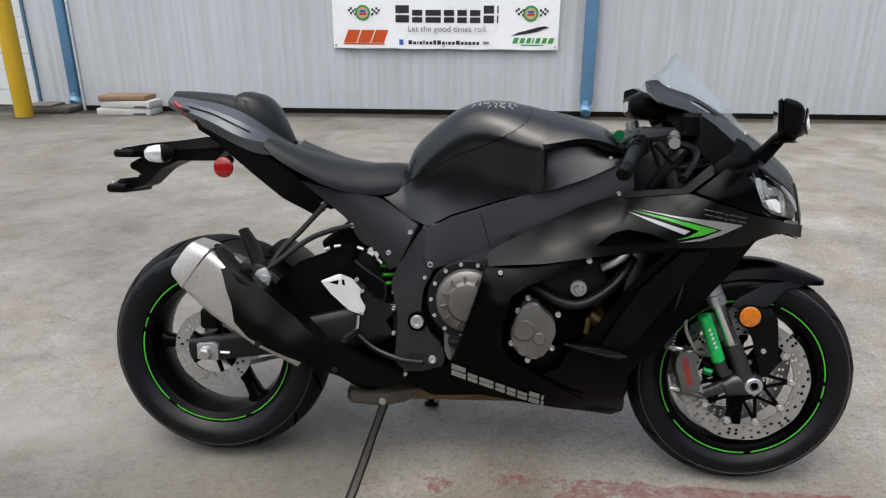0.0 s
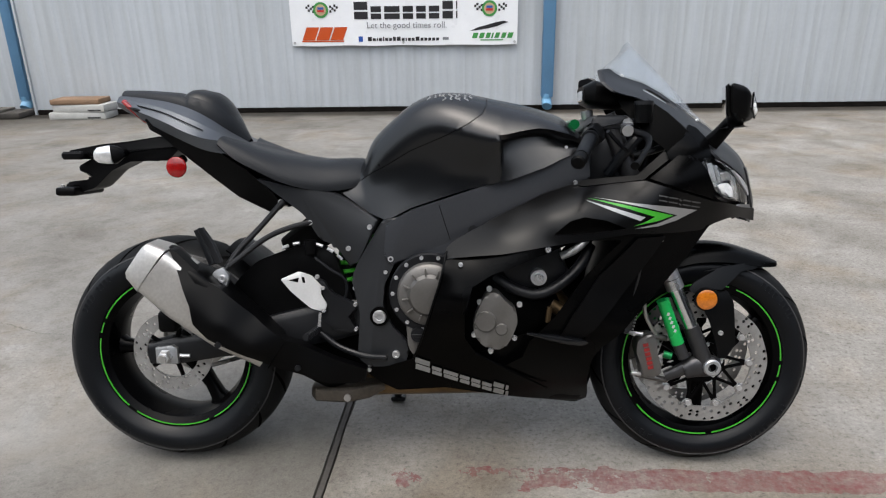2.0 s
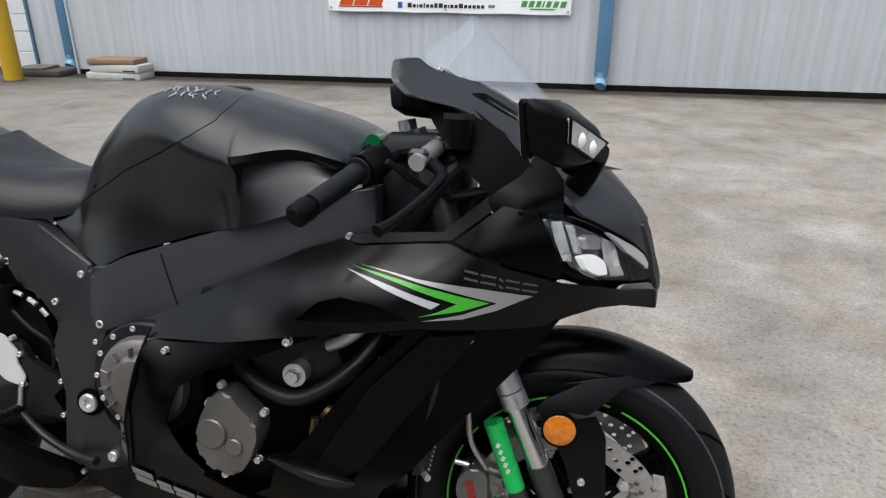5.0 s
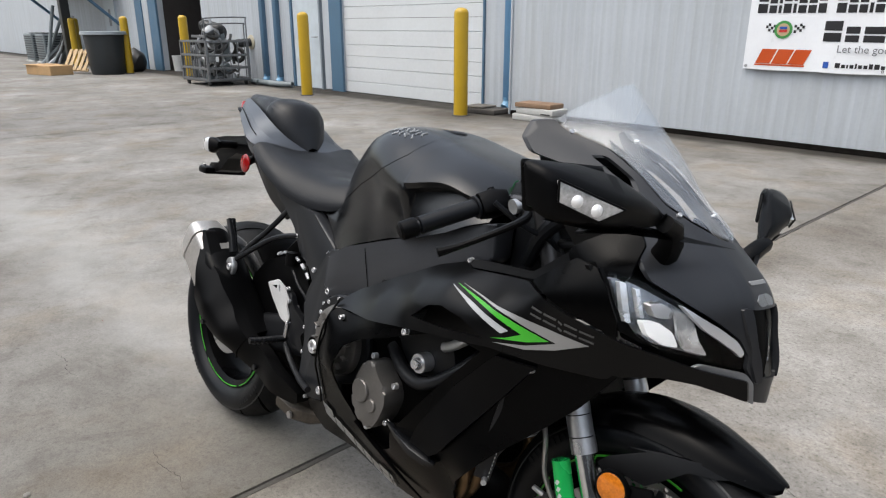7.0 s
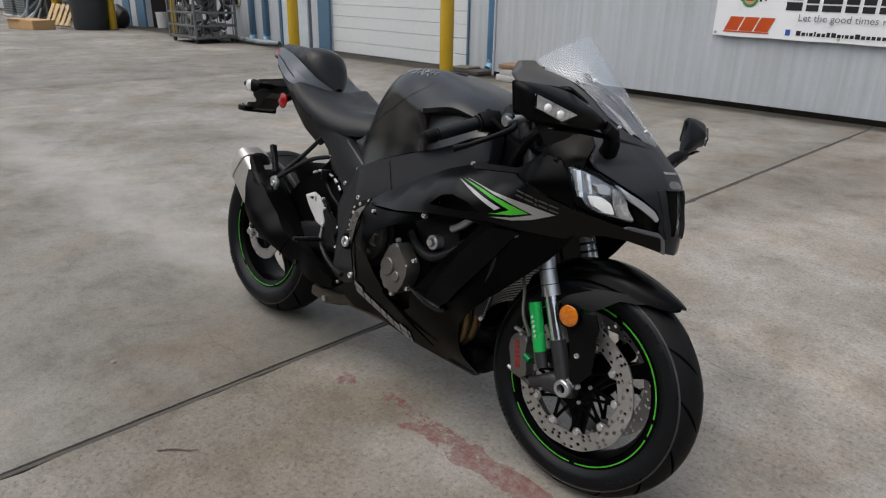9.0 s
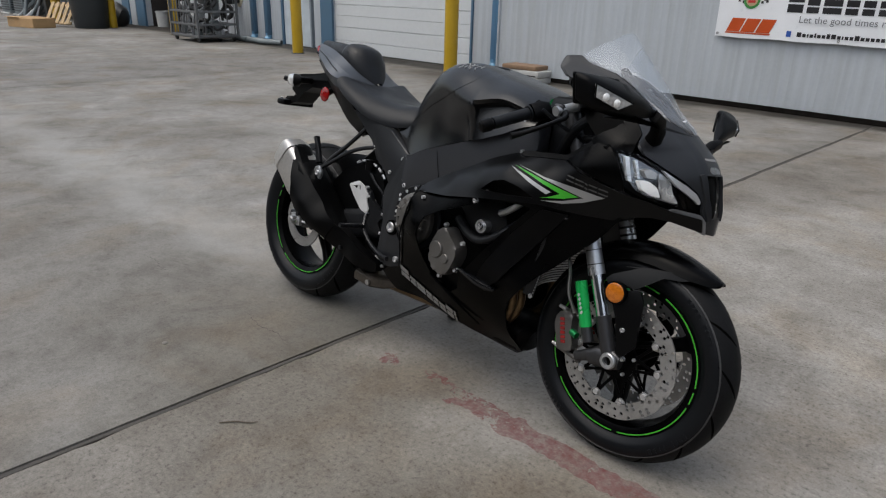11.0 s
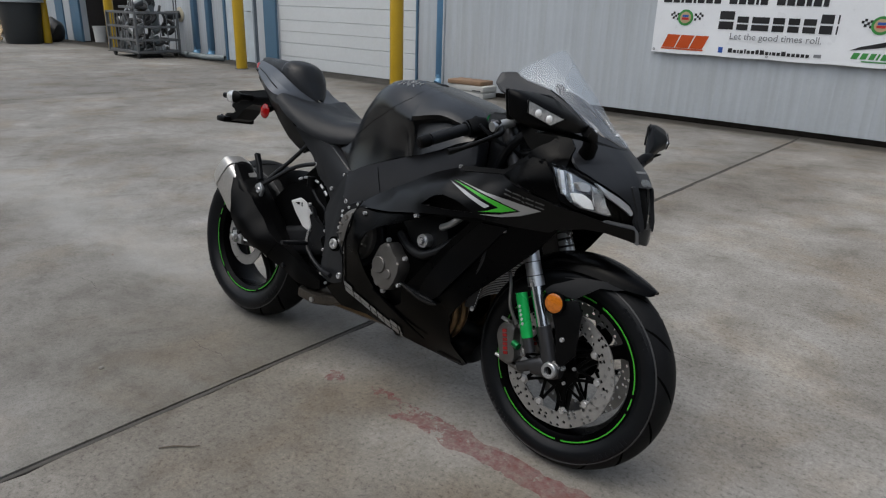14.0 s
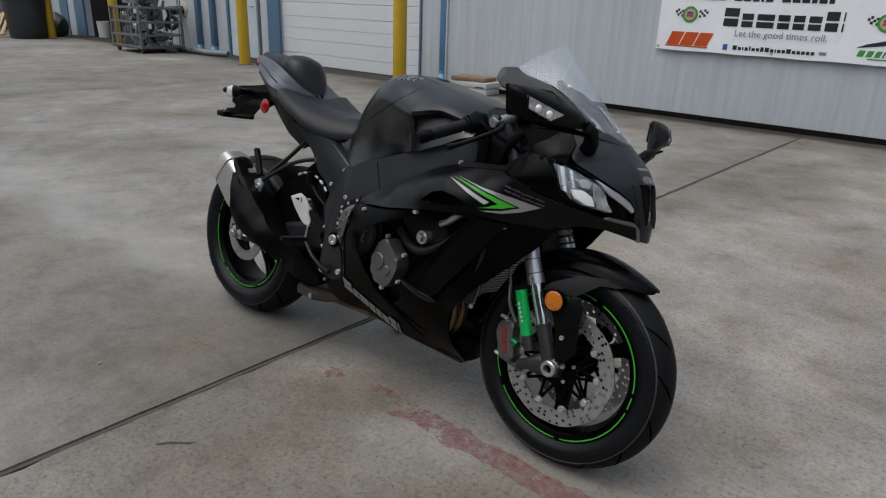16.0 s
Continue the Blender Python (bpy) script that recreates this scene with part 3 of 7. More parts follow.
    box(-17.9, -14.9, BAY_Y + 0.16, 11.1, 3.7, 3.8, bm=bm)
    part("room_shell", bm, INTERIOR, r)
    part("jamb", box(-18.3, -17.76, BAY_Y - 0.06, BAY_Y + 0.02, 0, 3.8, 0.01), BLUE_DARK, r, "slate blue jamb")
    part("jamb", box(-18.75, -18.36, BAY_Y - 0.05, BAY_Y - 0.003, 0, H, 0.01), SIDING, r)
    part("jamb", box(-19.3, -18.8, BAY_Y - 0.06, BAY_Y - 0.003, 0, H, 0.01), BLUE_DARK, r, "slate blue corner column")


build_opening()


# ---- the banner ----
def build_banner():
    bx0, bx1, bz0, bz1 = -1.315, 1.325, 0.775, 1.61
    b = thing("banner", "white vinyl shop banner with printed marks on the siding", "banner", at=pose(0, WALL_Y - 0.04, 0, 0, 0.35, 0))

    def wave(x, z):
        return -0.012 + 0.006 * math.sin(5 * x + 1) * math.sin(3.6 * z) - 0.004 * math.sin(11 * x)

    bm = bmesh.new()
    nx, nz = 60, 18
    vs = [[bm.verts.new((bx0 + (bx1 - bx0) * i / nx, wave(bx0 + (bx1 - bx0) * i / nx, bz0 + (bz1 - bz0) * j / nz), bz0 + (bz1 - bz0) * j / nz - 0.006 * math.sin(math.pi * 4 * i / nx) ** 2 * (1 - j / nz))) for i in range(nx + 1)] for j in range(nz + 1)]
    for j in range(nz):
        for i in range(nx):
            bm.faces.new((vs[j][i], vs[j][i + 1], vs[j + 1][i + 1], vs[j + 1][i]))
    r = bmesh.ops.extrude_face_region(bm, geom=list(bm.faces))
    bmesh.ops.translate(bm, verts=[v for v in r["geom"] if isinstance(v, bmesh.types.BMVert)], vec=(0, 0.002, 0))
    part("sheet", bm, BANNER_WHITE, b)

    def print_poly(name, outline, material, lift=0.004, parent=b):
        bm = bmesh.new()
        fa = bm.faces.new([bm.verts.new((x, 0, z)) for x, z in outline])
        bmesh.ops.triangulate(bm, faces=[fa])
        bmesh.ops.subdivide_edges(bm, edges=[e for e in bm.edges if e.calc_length() > 0.12], cuts=2, use_grid_fill=True)
        for v in bm.verts:
            v.co.y = wave(v.co.x, v.co.z) - lift
        return part(name, bm, material, parent)

    def bar(name, x0, x1, z0, z1, material, slant=0.0, lift=0.004):
        return print_poly(name, [(x0, z0), (x1, z0), (x1 + slant, z1), (x0 + slant, z1)], material, lift)

    def ring(name, cx, cz, r0, material, lift, n=22):
        return print_poly(name, [(cx + r0 * math.cos(a), cz + r0 * math.sin(a)) for a in np.linspace(0, 2 * math.pi, n, endpoint=False)], material, lift)

    def mark_block(name, x0, x1, z0, z1):
        """One plain block of two stacked bars."""
        h = z1 - z0
        bar(name, x0, x1, z0, z0 + 0.43 * h, PRINT_BLACK)
        bar(name, x0, x1, z0 + 0.54 * h, z1, PRINT_BLACK)

    # the shop's name as plain bars
    x = -1.235
    for k, w in enumerate((0.10, 0.075, 0.03, 0.075, 0.03, 0.075, 0.075, 0.075, 0, 0.085, 0.075, 0.07, 0.03, 0.075, 0, 0.085, 0.075, 0.075, 0.05, 0.075, 0.05)):
        if w:
            mark_block("name_mark", x, x + w, 1.33, 1.50 if k not in (0, 3, 4, 7, 9, 12, 15, 18) else 1.535)
        x += w + (0.017 if w else 0.075)
    # the large maker's mark as plain bold bars
    x = -0.566
    for k, w in enumerate((0.19, 0.15, 0.21, 0.15, 0.14, 0.15, 0.15, 0.045)):
        mark_block("maker_mark", x, x + w - 0.030, 1.065, 1.255 if k in (0, 6, 7) else 1.205)
        x += w + 0.006
    letters("slogan", "Let the good times roll.", 0.098, PRINT_GREY, b, pose(-0.425, -0.024, 0.965, 90))
    # orange mark
    for k in range(3):
        x0 = -1.19 + k * 0.165
        bar("orange_bar", x0, x0 + 0.15, 0.835, 0.98, PRINT_ORANGE, 0.06)
    bar("orange_rule", -1.2, -0.70, 0.815, 0.83, PRINT_ORANGE, 0.006)
    # round emblems with chequered wings
    for cx in (-0.95, 1.0):
        for s in (-1, 1):
            for i in range(4):
                for j in range(3):
                    if (i + j) % 2 == 0:
                        xx = cx + s * (0.1 + 0.025 * i)
                        bar("wing_check", xx, xx + 0.024, 1.14 + 0.026 * j + 0.006 * i, 1.166 + 0.026 * j + 0.006 * i, PRINT_BLACK)
        ring("emblem_ring", cx, 1.17, 0.088, PRINT_GREEN, 0.005)
        ring("emblem_disc", cx, 1.17, 0.062, mat("emblem_tan", (0.45, 0.34, 0.2), 0.5), 0.007)
        bar("emblem_patch", cx - 0.035, cx + 0.035, 1.175, 1.2, PRINT_BLUE, 0, 0.009)
        bar("emblem_patch", cx - 0.04, cx + 0.04, 1.145, 1.17, PRINT_RED, 0, 0.009)
    bar("badge_square", -0.525, -0.475, 0.815, 0.875, PRINT_BLUE)
    x = -0.415
    for k in range(19):
        w = 0.034 if k not in (2, 4, 10) else 0.016
        if k in (0, 8, 13):
            w = 0.045
        bar("address_bar", x, x + w, 0.822, 0.868 if k in (0, 4, 7, 8, 13) else 0.855, PRINT_BLACK)
        x += w + 0.0115
    bar("small_badge", 0.46, 0.53, 0.83, 0.86, PRINT_GREY)
    # leaping shape over green bars
    print_poly("leaping_mark", [(0.78, 0.925), (0.87, 0.965), (0.97, 0.99), (1.08, 1.02), (1.16, 1.035), (1.22, 1.02), (1.15, 1.0), (1.09, 0.975), (1.0, 0.955), (0.9, 0.94)], PRINT_BLACK)
    for k, (xa, w) in enumerate(((0.80, 0.07), (0.88, 0.065), (0.955, 0.06), (1.02, 0.03), (1.06, 0.06), (1.135, 0.06), (1.205, 0.07))):
        bar("green_bar", xa, xa + w - 0.012, 0.845, 0.905, PRINT_GREEN, 0.02)
    bar("green_rule", 0.9, 1.16, 0.818, 0.83, PRINT_GREEN)
    for gx in (bx0 + 0.03, 0.0, bx1 - 0.03):
        for gz in (bz0 + 0.03, bz1 - 0.03):
            part("grommet", lathe([(0.006, -0.003), (0.014, -0.003), (0.014, 0.004), (0.006, 0.004)], 12, closed=True, centre=(gx, wave(gx, gz) - 0.002, gz)), GALV, b)
    return b


build_banner()


# ---- things along the wall ----
def shifted_to(bm, dx, dy, dz):
    bmesh.ops.translate(bm, verts=bm.verts, vec=(dx, dy, dz))
    return bm


def slab_stack():
    for k, (z0, z1, m, lab) in enumerate(((0.0, 0.085, WHITE_SLAB, "white painted concrete slab on the ground"), (0.087, 0.172, WHITE_SLAB, "white painted concrete slab on another slab"), (0.174, 0.235, BROWN_SLAB, "worn brown board on the white slabs"))):
        dx = (0.0, 0.03, -0.02)[k]
        t = thing("slab" if k < 2 else "board", lab, "slab" if k < 2 else "board", at=pose(-3.87 + dx, 6.42, 0, 0, 0, (2, -1, 3)[k]))
        part("block" if k < 2 else "plank", box(-0.34 + 0.03 * k, 0.34 - 0.02 * k, -0.16, 0.16, z0, z1, 0.012, 2), m, t)
        if k < 2:
            part("notch", box(0.12, 0.28, -0.162, -0.155, z0 + 0.01, z0 + 0.03, 0.003), DARK_GAP, t)


slab_stack()
blk = thing("splash_block", "dark weathered splash block under the downspout", "block", at=pose(-4.92, 6.52, 0, 0, 0, 4))
part("trough", box(-0.32, 0.28, -0.2, 0.2, 0, 0.075, 0.02, 2), mat("damp_concrete", (0.055, 0.05, 0.045), 0.9, vary=0.4, bump=0.4), blk)
part("rim", box(-0.30, 0.05, -0.18, 0.16, 0.076, 0.105, 0.012, 2), mat("damp_stone", (0.12, 0.11, 0.095), 0.9, vary=0.4, bump=0.4), blk)


def cage_cart():
    c = thing("cage_cart", "grey steel cage cart heaped with scrap parts", "cart", at=pose(-12.53, 6.0, 0, 0, 0, 0))
    GALV = mat("dull_cart_steel", (0.16, 0.165, 0.17), 0.5, 0.6, vary=0.25, scale=9)
    L, W, Hh = 0.62, 0.46, 0.92
    for sx in (-1, 1):
        for sy in (-1, 1):
            part("corner_post", box(sx * L - 0.025, sx * L + 0.025, sy * W - 0.025, sy * W + 0.025, 0.1, Hh, 0.005), GALV, c)
            part("caster", lathe([(0.02, -0.02), (0.055, -0.02), (0.06, 0.0), (0.055, 0.02), (0.02, 0.02)], 16, closed=True, centre=(sx * (L - 0.1), sy * (W - 0.05), 0.06)), SCRAP_BLACK, c)
    for z in (0.13, 0.36, 0.62, 0.9):
        for sy in (-1, 1):
            part("side_rail", box(-L, L, sy * W - 0.018, sy * W + 0.018, z - 0.022, z + 0.022, 0.004), GALV, c)
        for sx in (-1, 1):
            part("end_rail", box(sx * L - 0.018, sx * L + 0.018, -W, W, z - 0.022, z + 0.022, 0.004), GALV, c)
    for k in range(6):
        x = -L + 0.1 + k * 0.13
        part("bar", rod((x, -W, 0.13), (x, -W, 0.9), 0.012, n=8), GALV, c)
    for k in range(5):
        y = -W + 0.17 * (k + 1)
        part("bar", rod((L, y, 0.13), (L, y, 0.9), 0.012, n=8), GALV, c)
    for x0, x1 in ((-0.1, 0.15), (0.35, 0.15), (0.4, 0.6)):
        part("brace", rod((x0, -W, 0.13), (x1, -W, 0.9), 0.016, n=8), GALV, c)
    part("deck", box(-L, L, -W, W, 0.09, 0.115, 0.004), GALV, c)
    part("handle", tube([(L, -W, 0.9), (L, -W, 1.3), (L, -W + 0.06, 1.36), (L, W - 0.06, 1.38), (L, W, 1.3), (L, W, 0.9)], 0.014, 8), GALV, c)
    part("handle", tube([(L - 0.1, -W, 0.9), (L - 0.1, -W, 1.2), (L - 0.1, -W + 0.05, 1.24), (L - 0.1, W - 0.05, 1.26), (L - 0.1, W, 1.2), (L - 0.1, W, 0.9)], 0.014, 8), GALV, c)
    part("shelf_rail", box(0.0, L, -W - 0.02, -W + 0.03, 0.98, 1.03, 0.006), GALV, c)
    return c


cage_cart()
rng = random.Random(4)
for k in range(46):
    x, y = rng.uniform(-0.5, 0.5), rng.uniform(-0.36, 0.36)
    z = rng.uniform(0.14, 0.85) if k < 30 else rng.uniform(0.85, 1.15)
    kind = k % 4
    t = thing("scrap_part", ("dull metal engine part in the cart", "bent black pipe in the cart", "grey cast housing in the cart", "dark worn wheel part in the cart")[kind], "scrap", "scrap in the cart", at=pose(-12.53 + x, 6.0 + y, z, rng.uniform(0, 180), rng.uniform(0, 180), rng.uniform(0, 180)))
    m = (GALV, SCRAP_BLACK, AC_GREY, SCRAP_BLACK)[kind] if k % 5 else GALV
    if kind == 0:
        part("casting", lathe([(0.0001, -0.08), (0.05, -0.08), (0.09, -0.05), (0.07, 0.0), (0.11, 0.03), (0.10, 0.07), (0.0001, 0.08)], 10), m, t)
    elif kind == 1:
        part("pipe", tube([(-0.22, 0, 0), (-0.08, 0.03, 0.05), (0.08, 0.02, -0.02), (0.24, 0, 0.06)], 0.028, 8, 4), m, t)
    elif kind == 2:
        part("housing", box(-0.12, 0.12, -0.08, 0.08, -0.09, 0.09, 0.03, 2), m, t)
    else:
        part("ring", lathe([(0.08, -0.03), (0.15, -0.04), (0.17, 0.0), (0.15, 0.04), (0.08, 0.03)], 16, closed=True), m, t)
seat_scrap = thing("scrap_cushion", "black scrap cushion on top of the cart", "scrap", at=pose(-12.45, 5.95, 1.18, 10, 15, 30))
part("pad", box(-0.26, 0.26, -0.13, 0.13, -0.11, 0.11, 0.08, 3), SCRAP_BLACK, seat_scrap)


def bin_thing():
    b = thing("waste_bin", "large dark plastic waste bin beside a bollard", "bin", at=pose(-17.55, 5.38, 0, 0, 0, 12))
    part("tub", lathe([(0.0001, 0.0), (0.40, 0.0), (0.42, 0.03), (0.50, 0.98), (0.54, 1.0), (0.54, 1.06), (0.49, 1.06), (0.47, 0.98), (0.39, 0.06), (0.0001, 0.06)], 28, axis="Z"), BIN_PLASTIC, b)
    part("liner", lathe([(0.46, 1.0), (0.5, 1.08), (0.56, 1.07), (0.57, 1.0), (0.56, 0.99)], 28, axis="Z"), mat("pale_bin_liner", (0.25, 0.28, 0.3), 0.35), b)


bin_thing()
pal = thing("pallet", "small pale wooden pallet leaning on the bin", "pallet", at=pose(-18.25, 4.75, 0.06, 58, 0, 22))
for k in range(5):
    part("slat", box(-0.42 + 0.19 * k, -0.30 + 0.19 * k, 0.0, 0.62, 0.04, 0.062, 0.004), WOOD, pal)
for y in (0.04, 0.55):
    part("bearer", box(-0.45, 0.5, y - 0.04, y + 0.04, 0, 0.039, 0.004), WOOD, pal)
bx = thing("cardboard_box", "flattened brown cardboard box on the concrete", "box", at=pose(-18.35, 4.2, 0, 0, 0, 15))
part("body", box(-0.62, 0.5, -0.3, 0.3, 0, 0.24, 0.01), CARDBOARD, bx)
part("flap", box(-0.66, -0.1, -0.34, 0.32, 0.242, 0.25, 0.002), CARDBOARD, bx)
for px, py, h, lab in ((-17.45, 7.25, 0.42, "white plastic bucket in the doorway"), (-16.85, 7.6, 0.26, "small white plastic tub in the doorway")):
    bk = thing("bucket", lab, "bucket", "buckets in the doorway", at=pose(px, py, 0))
    part("pail", lathe([(0.0001, 0.0), (h * 0.36, 0.0), (h * 0.42, h), (h * 0.44, h), (h * 0.43, h * 0.9), (h * 0.40, h * 0.98), (h * 0.34, 0.03), (0.0001, 0.03)], 24, axis="Z"), BUCKET, bk)
for k, (px, py) in enumerate(((-24.6, 6.0), (-26.1, 6.0))):
    ac = thing("condenser_unit", "grey air conditioning condenser beside the wall", "condenser", "condenser units", at=pose(px, py, 0))
    part("case", box(-0.5, 0.5, -0.45, 0.45, 0.05, 0.95, 0.03, 2), AC_GREY, ac)
    part("plinth", box(-0.55, 0.55, -0.5, 0.5, 0, 0.049, 0.01), WHITE_SLAB, ac)
    part("top_grille", lathe([(0.05, 0.96), (0.36, 0.955), (0.38, 0.975), (0.36, 0.985), (0.05, 0.98)], 24, axis="Z", closed=True), SCRAP_BLACK, ac)
    for j in range(10):
        part("louvre", box(-0.44, 0.44, -0.462, -0.452, 0.14 + 0.078 * j, 0.18 + 0.078 * j, 0.003), BIN_PLASTIC, ac)
        part("louvre", box(0.502, 0.512, -0.4, 0.4, 0.14 + 0.078 * j, 0.18 + 0.078 * j, 0.003), BIN_PLASTIC, ac)
aw = thing("awning", "slate blue metal awning braced to the wall", "awning", kind="structure", at=pose(0, 0, 0))
part("fascia", box(-26.5, -20.4, 5.2, BAY_Y - 0.03, 2.55, 2.95, 0.02), BLUE_DARK, aw)
part("brace", rod((-20.6, 5.4, 2.55), (-20.6, BAY_Y - 0.03, 1.2), 0.05, n=10), BLUE_DARK, aw)
part("brace", rod((-26.2, 5.4, 2.55), (-26.2, BAY_Y - 0.03, 1.2), 0.05, n=10), BLUE_DARK, aw)
pst = thing("dark_post", "dark steel post under the awning", "post", at=pose(-22.55, 5.9, 0))
part("shaft", box(-0.13, 0.13, -0.13, 0.13, 0, 2.54, 0.015), SCRAP_BLACK, pst)
side = thing("door_2", "pale side door under the awning", "door", kind="structure", at=pose(0, 0, 0))
part("leaf", box(-21.9, -21.0, BAY_Y - 0.06, BAY_Y - 0.01, 0.01, 2.1, 0.004), mat("pale_door_paint", (0.45, 0.5, 0.53), 0.4), side)
part("vision_panel", box(-21.55, -21.35, BAY_Y - 0.068, BAY_Y - 0.061, 1.2, 1.7, 0.002), PRINT_GREY, side)
for k in range(16):
    x = -23.4 + rng.uniform(-0.5, 0.6)
    a = thing("scrap_bar", "grey scrap metal bar leaning by the post", "scrap", "scrap by the post", at=pose(0, 0, 0))
    part("bar", rod((x, 5.3 + rng.uniform(0, 0.4), 0.0), (x + rng.uniform(-0.2, 0.5), 5.9 + rng.uniform(0, 0.4), rng.uniform(0.5, 1.9)), rng.uniform(0.02, 0.06), n=8), (GALV, AC_GREY, SCRAP_BLACK)[k % 3], a)
lampw = thing("wall_vent", "round cream vent cap on a black pipe", "vent", at=pose(-12.62, BAY_Y, 0.86))
part("flange", lathe([(0.0001, -0.03), (0.14, -0.03), (0.16, -0.02), (0.16, 0.0), (0.0001, 0.0)], 28), mat("cream_metal", (0.40, 0.36, 0.27), 0.5), lampw)
part("pipe", rod((0, -0.03, 0), (-0.06, -0.32, -0.03), 0.085, 0.10, 20), SCRAP_BLACK, lampw)
part("cap", rod((-0.055, -0.30, -0.028), (-0.066, -0.345, -0.033), 0.075, n=20), GALV, lampw)
for k in range(5):
    a = thing("pipe_offcut", "pale pipe offcut on the ground by the wall", "pipe", "pipe offcuts", at=pose(-11.95 + 0.28 * k, 6.58 + 0.03 * (k % 2), 0.06, 0, 90, 8 * k - 12))
    part("tube", lathe([(0.045, -0.3), (0.055, -0.3), (0.055, 0.3), (0.045, 0.3)], 14, axis="Z", closed=True), AC_GREY, a)
dark = thing("scrap_bags", "dark sacks heaped behind the bollard", "sack", at=pose(-18.6, 6.2, 0))
for k in range(4):
    bm = bmesh.new()
    bmesh.ops.create_icosphere(bm, subdivisions=2, radius=0.3)
    for v in bm.verts:
        v.co *= 1 + 0.25 * noise.noise(v.co * 4 + Vector((k * 7, 0, 0)))
        v.co.z = max(v.co.z * 1.25, -0.26)
    part("sack", shifted_to(bm, 0.33 * k - 0.4, 0.06 * (k % 2), 0.26), SCRAP_BLACK, dark)


# ---- the motorcycle: tools and paints ----
BODY = mat("matte_graphite_paint", (0.0026, 0.0029, 0.0036), 0.24, 0.0, vary=0.1, scale=4, grain=220, rvary=0.03, spec=0.50)
COWL_GREY = mat("metallic_graphite_paint", (0.017, 0.018, 0.0205), 0.33, 0.25, vary=0.1, scale=4, grain=260, rvary=0.03, spec=0.45)
PANEL_GREY = mat("grey_moulded_panel", (0.0125, 0.0135, 0.0155), 0.38, 0.0, vary=0.12, scale=7, grain=260, bump=0.06, spec=0.42)
FAIRING_BLACK = mat("flat_ebony_paint", (0.0014, 0.0014, 0.0016), 0.30, 0.0, vary=0.1, scale=4, grain=220, rvary=0.03, spec=0.20)
LOWER_BLACK = mat("gloss_black_lower_paint", (0.0008, 0.0008, 0.0009), 0.27, 0.0, vary=0.1, scale=4, grain=220, rvary=0.03, spec=0.07)
BODY_GREY = mat("flat_spark_grey_paint", (0.050, 0.053, 0.060), 0.36, 0.5, vary=0.08, scale=4, grain=220, rvary=0.05, spec=0.3)
TAIL_GREY = mat("flat_silver_grey_paint", (0.10, 0.107, 0.118), 0.36, 0.8, vary=0.06, scale=4, grain=240, rvary=0.04, spec=0.4)
CHIN_GREY = mat("chin_silver_paint", (0.20, 0.205, 0.215), 0.36, 0.7, vary=0.06)
PLASTIC = mat("black_plastic", (0.0012, 0.0012, 0.0014), 0.40, vary=0.15, scale=8, grain=260, bump=0.06, spec=0.10)
# near-zero black: shade put into the colour of the engine, ducts and holes
SHADE_BLACK = mat("shaded_parts_black", (0.0008, 0.0008, 0.0008), 0.55, vary=0.2, scale=9, grain=200, spec=0.04)
FRAME_BLACK = mat("black_cast_aluminium", (0.006, 0.0064, 0.0076), 0.38, 0.0, vary=0.12, scale=9, grain=240, bump=0.08, spec=0.28)
VINYL = mat("black_seat_vinyl", (0.0095, 0.0105, 0.0125), 0.42, vary=0.12, scale=10, grain=320, bump=0.3, spec=0.22)
PAD_VINYL = mat("smooth_pad_vinyl", (0.0035, 0.0037, 0.0044), 0.34, vary=0.1, scale=12, grain=320, bump=0.15, spec=0.3)
RUBBER = mat("tyre_rubber", (0.0038, 0.0045, 0.0058), 0.38, vary=0.25, scale=7, grain=180, bump=0.1, spec=0.2)
TREAD = mat("dusty_tread_rubber", (0.0045, 0.0048, 0.0054), 0.6, vary=0.4, scale=14, grain=140, bump=0.15, spec=0.15)
GROOVE = mat("tread_groove_rubber", (0.0015, 0.0015, 0.0015), 0.8, spec=0.02)
RIM_BLACK = mat("satin_black_rim", (0.0010, 0.0010, 0.0012), 0.3, 0.0, vary=0.1, spec=0.07)
LIME = mat("lime_green_paint", (0.045, 0.33, 0.022), 0.35, vary=0.06)
FORK_GREEN = mat("bright_green_anodised", (0.015, 0.42, 0.09), 0.28, 0.35, vary=0.08)
ANOD_GREEN = mat("green_anodised", (0.006, 0.16, 0.045), 0.3, 0.6, vary=0.08)
STEEL = mat("brushed_steel", (0.46, 0.45, 0.44), 0.34, 0.9, vary=0.12, scale=14, grain=160)
DISC = mat("ground_disc_steel", (0.40, 0.395, 0.39), 0.36, 0.8, vary=0.16, scale=20, grain=300)
CHROME = mat("hard_chrome", (0.72, 0.73, 0.75), 0.12, 1.0, vary=0.05)
ALLOY = mat("bare_alloy", (0.42, 0.43, 0.44), 0.38, 0.8, vary=0.12, scale=16, grain=180)
FORK_ALLOY = mat("polished_fork_alloy", (0.60, 0.61, 0.63), 0.30, 0.9, vary=0.08, scale=16, grain=180)
HEEL = mat("satin_alloy_plate", (0.66, 0.66, 0.66), 0.42, 0.5, vary=0.08, scale=16, grain=180)
ENGINE_GREY = mat("engine_cover_bronze_grey", (0.125, 0.119, 0.112), 0.44, 0.6, vary=0.12, scale=12, grain=220, bump=0.08)
SILENCER = mat("titanium_silencer", (0.50, 0.485, 0.465), 0.36, 0.8, vary=0.2, scale=6, grain=140)
CHAMBER = mat("dull_exhaust_metal", (0.095, 0.082, 0.068), 0.45, 0.8, vary=0.3, scale=10, grain=120)
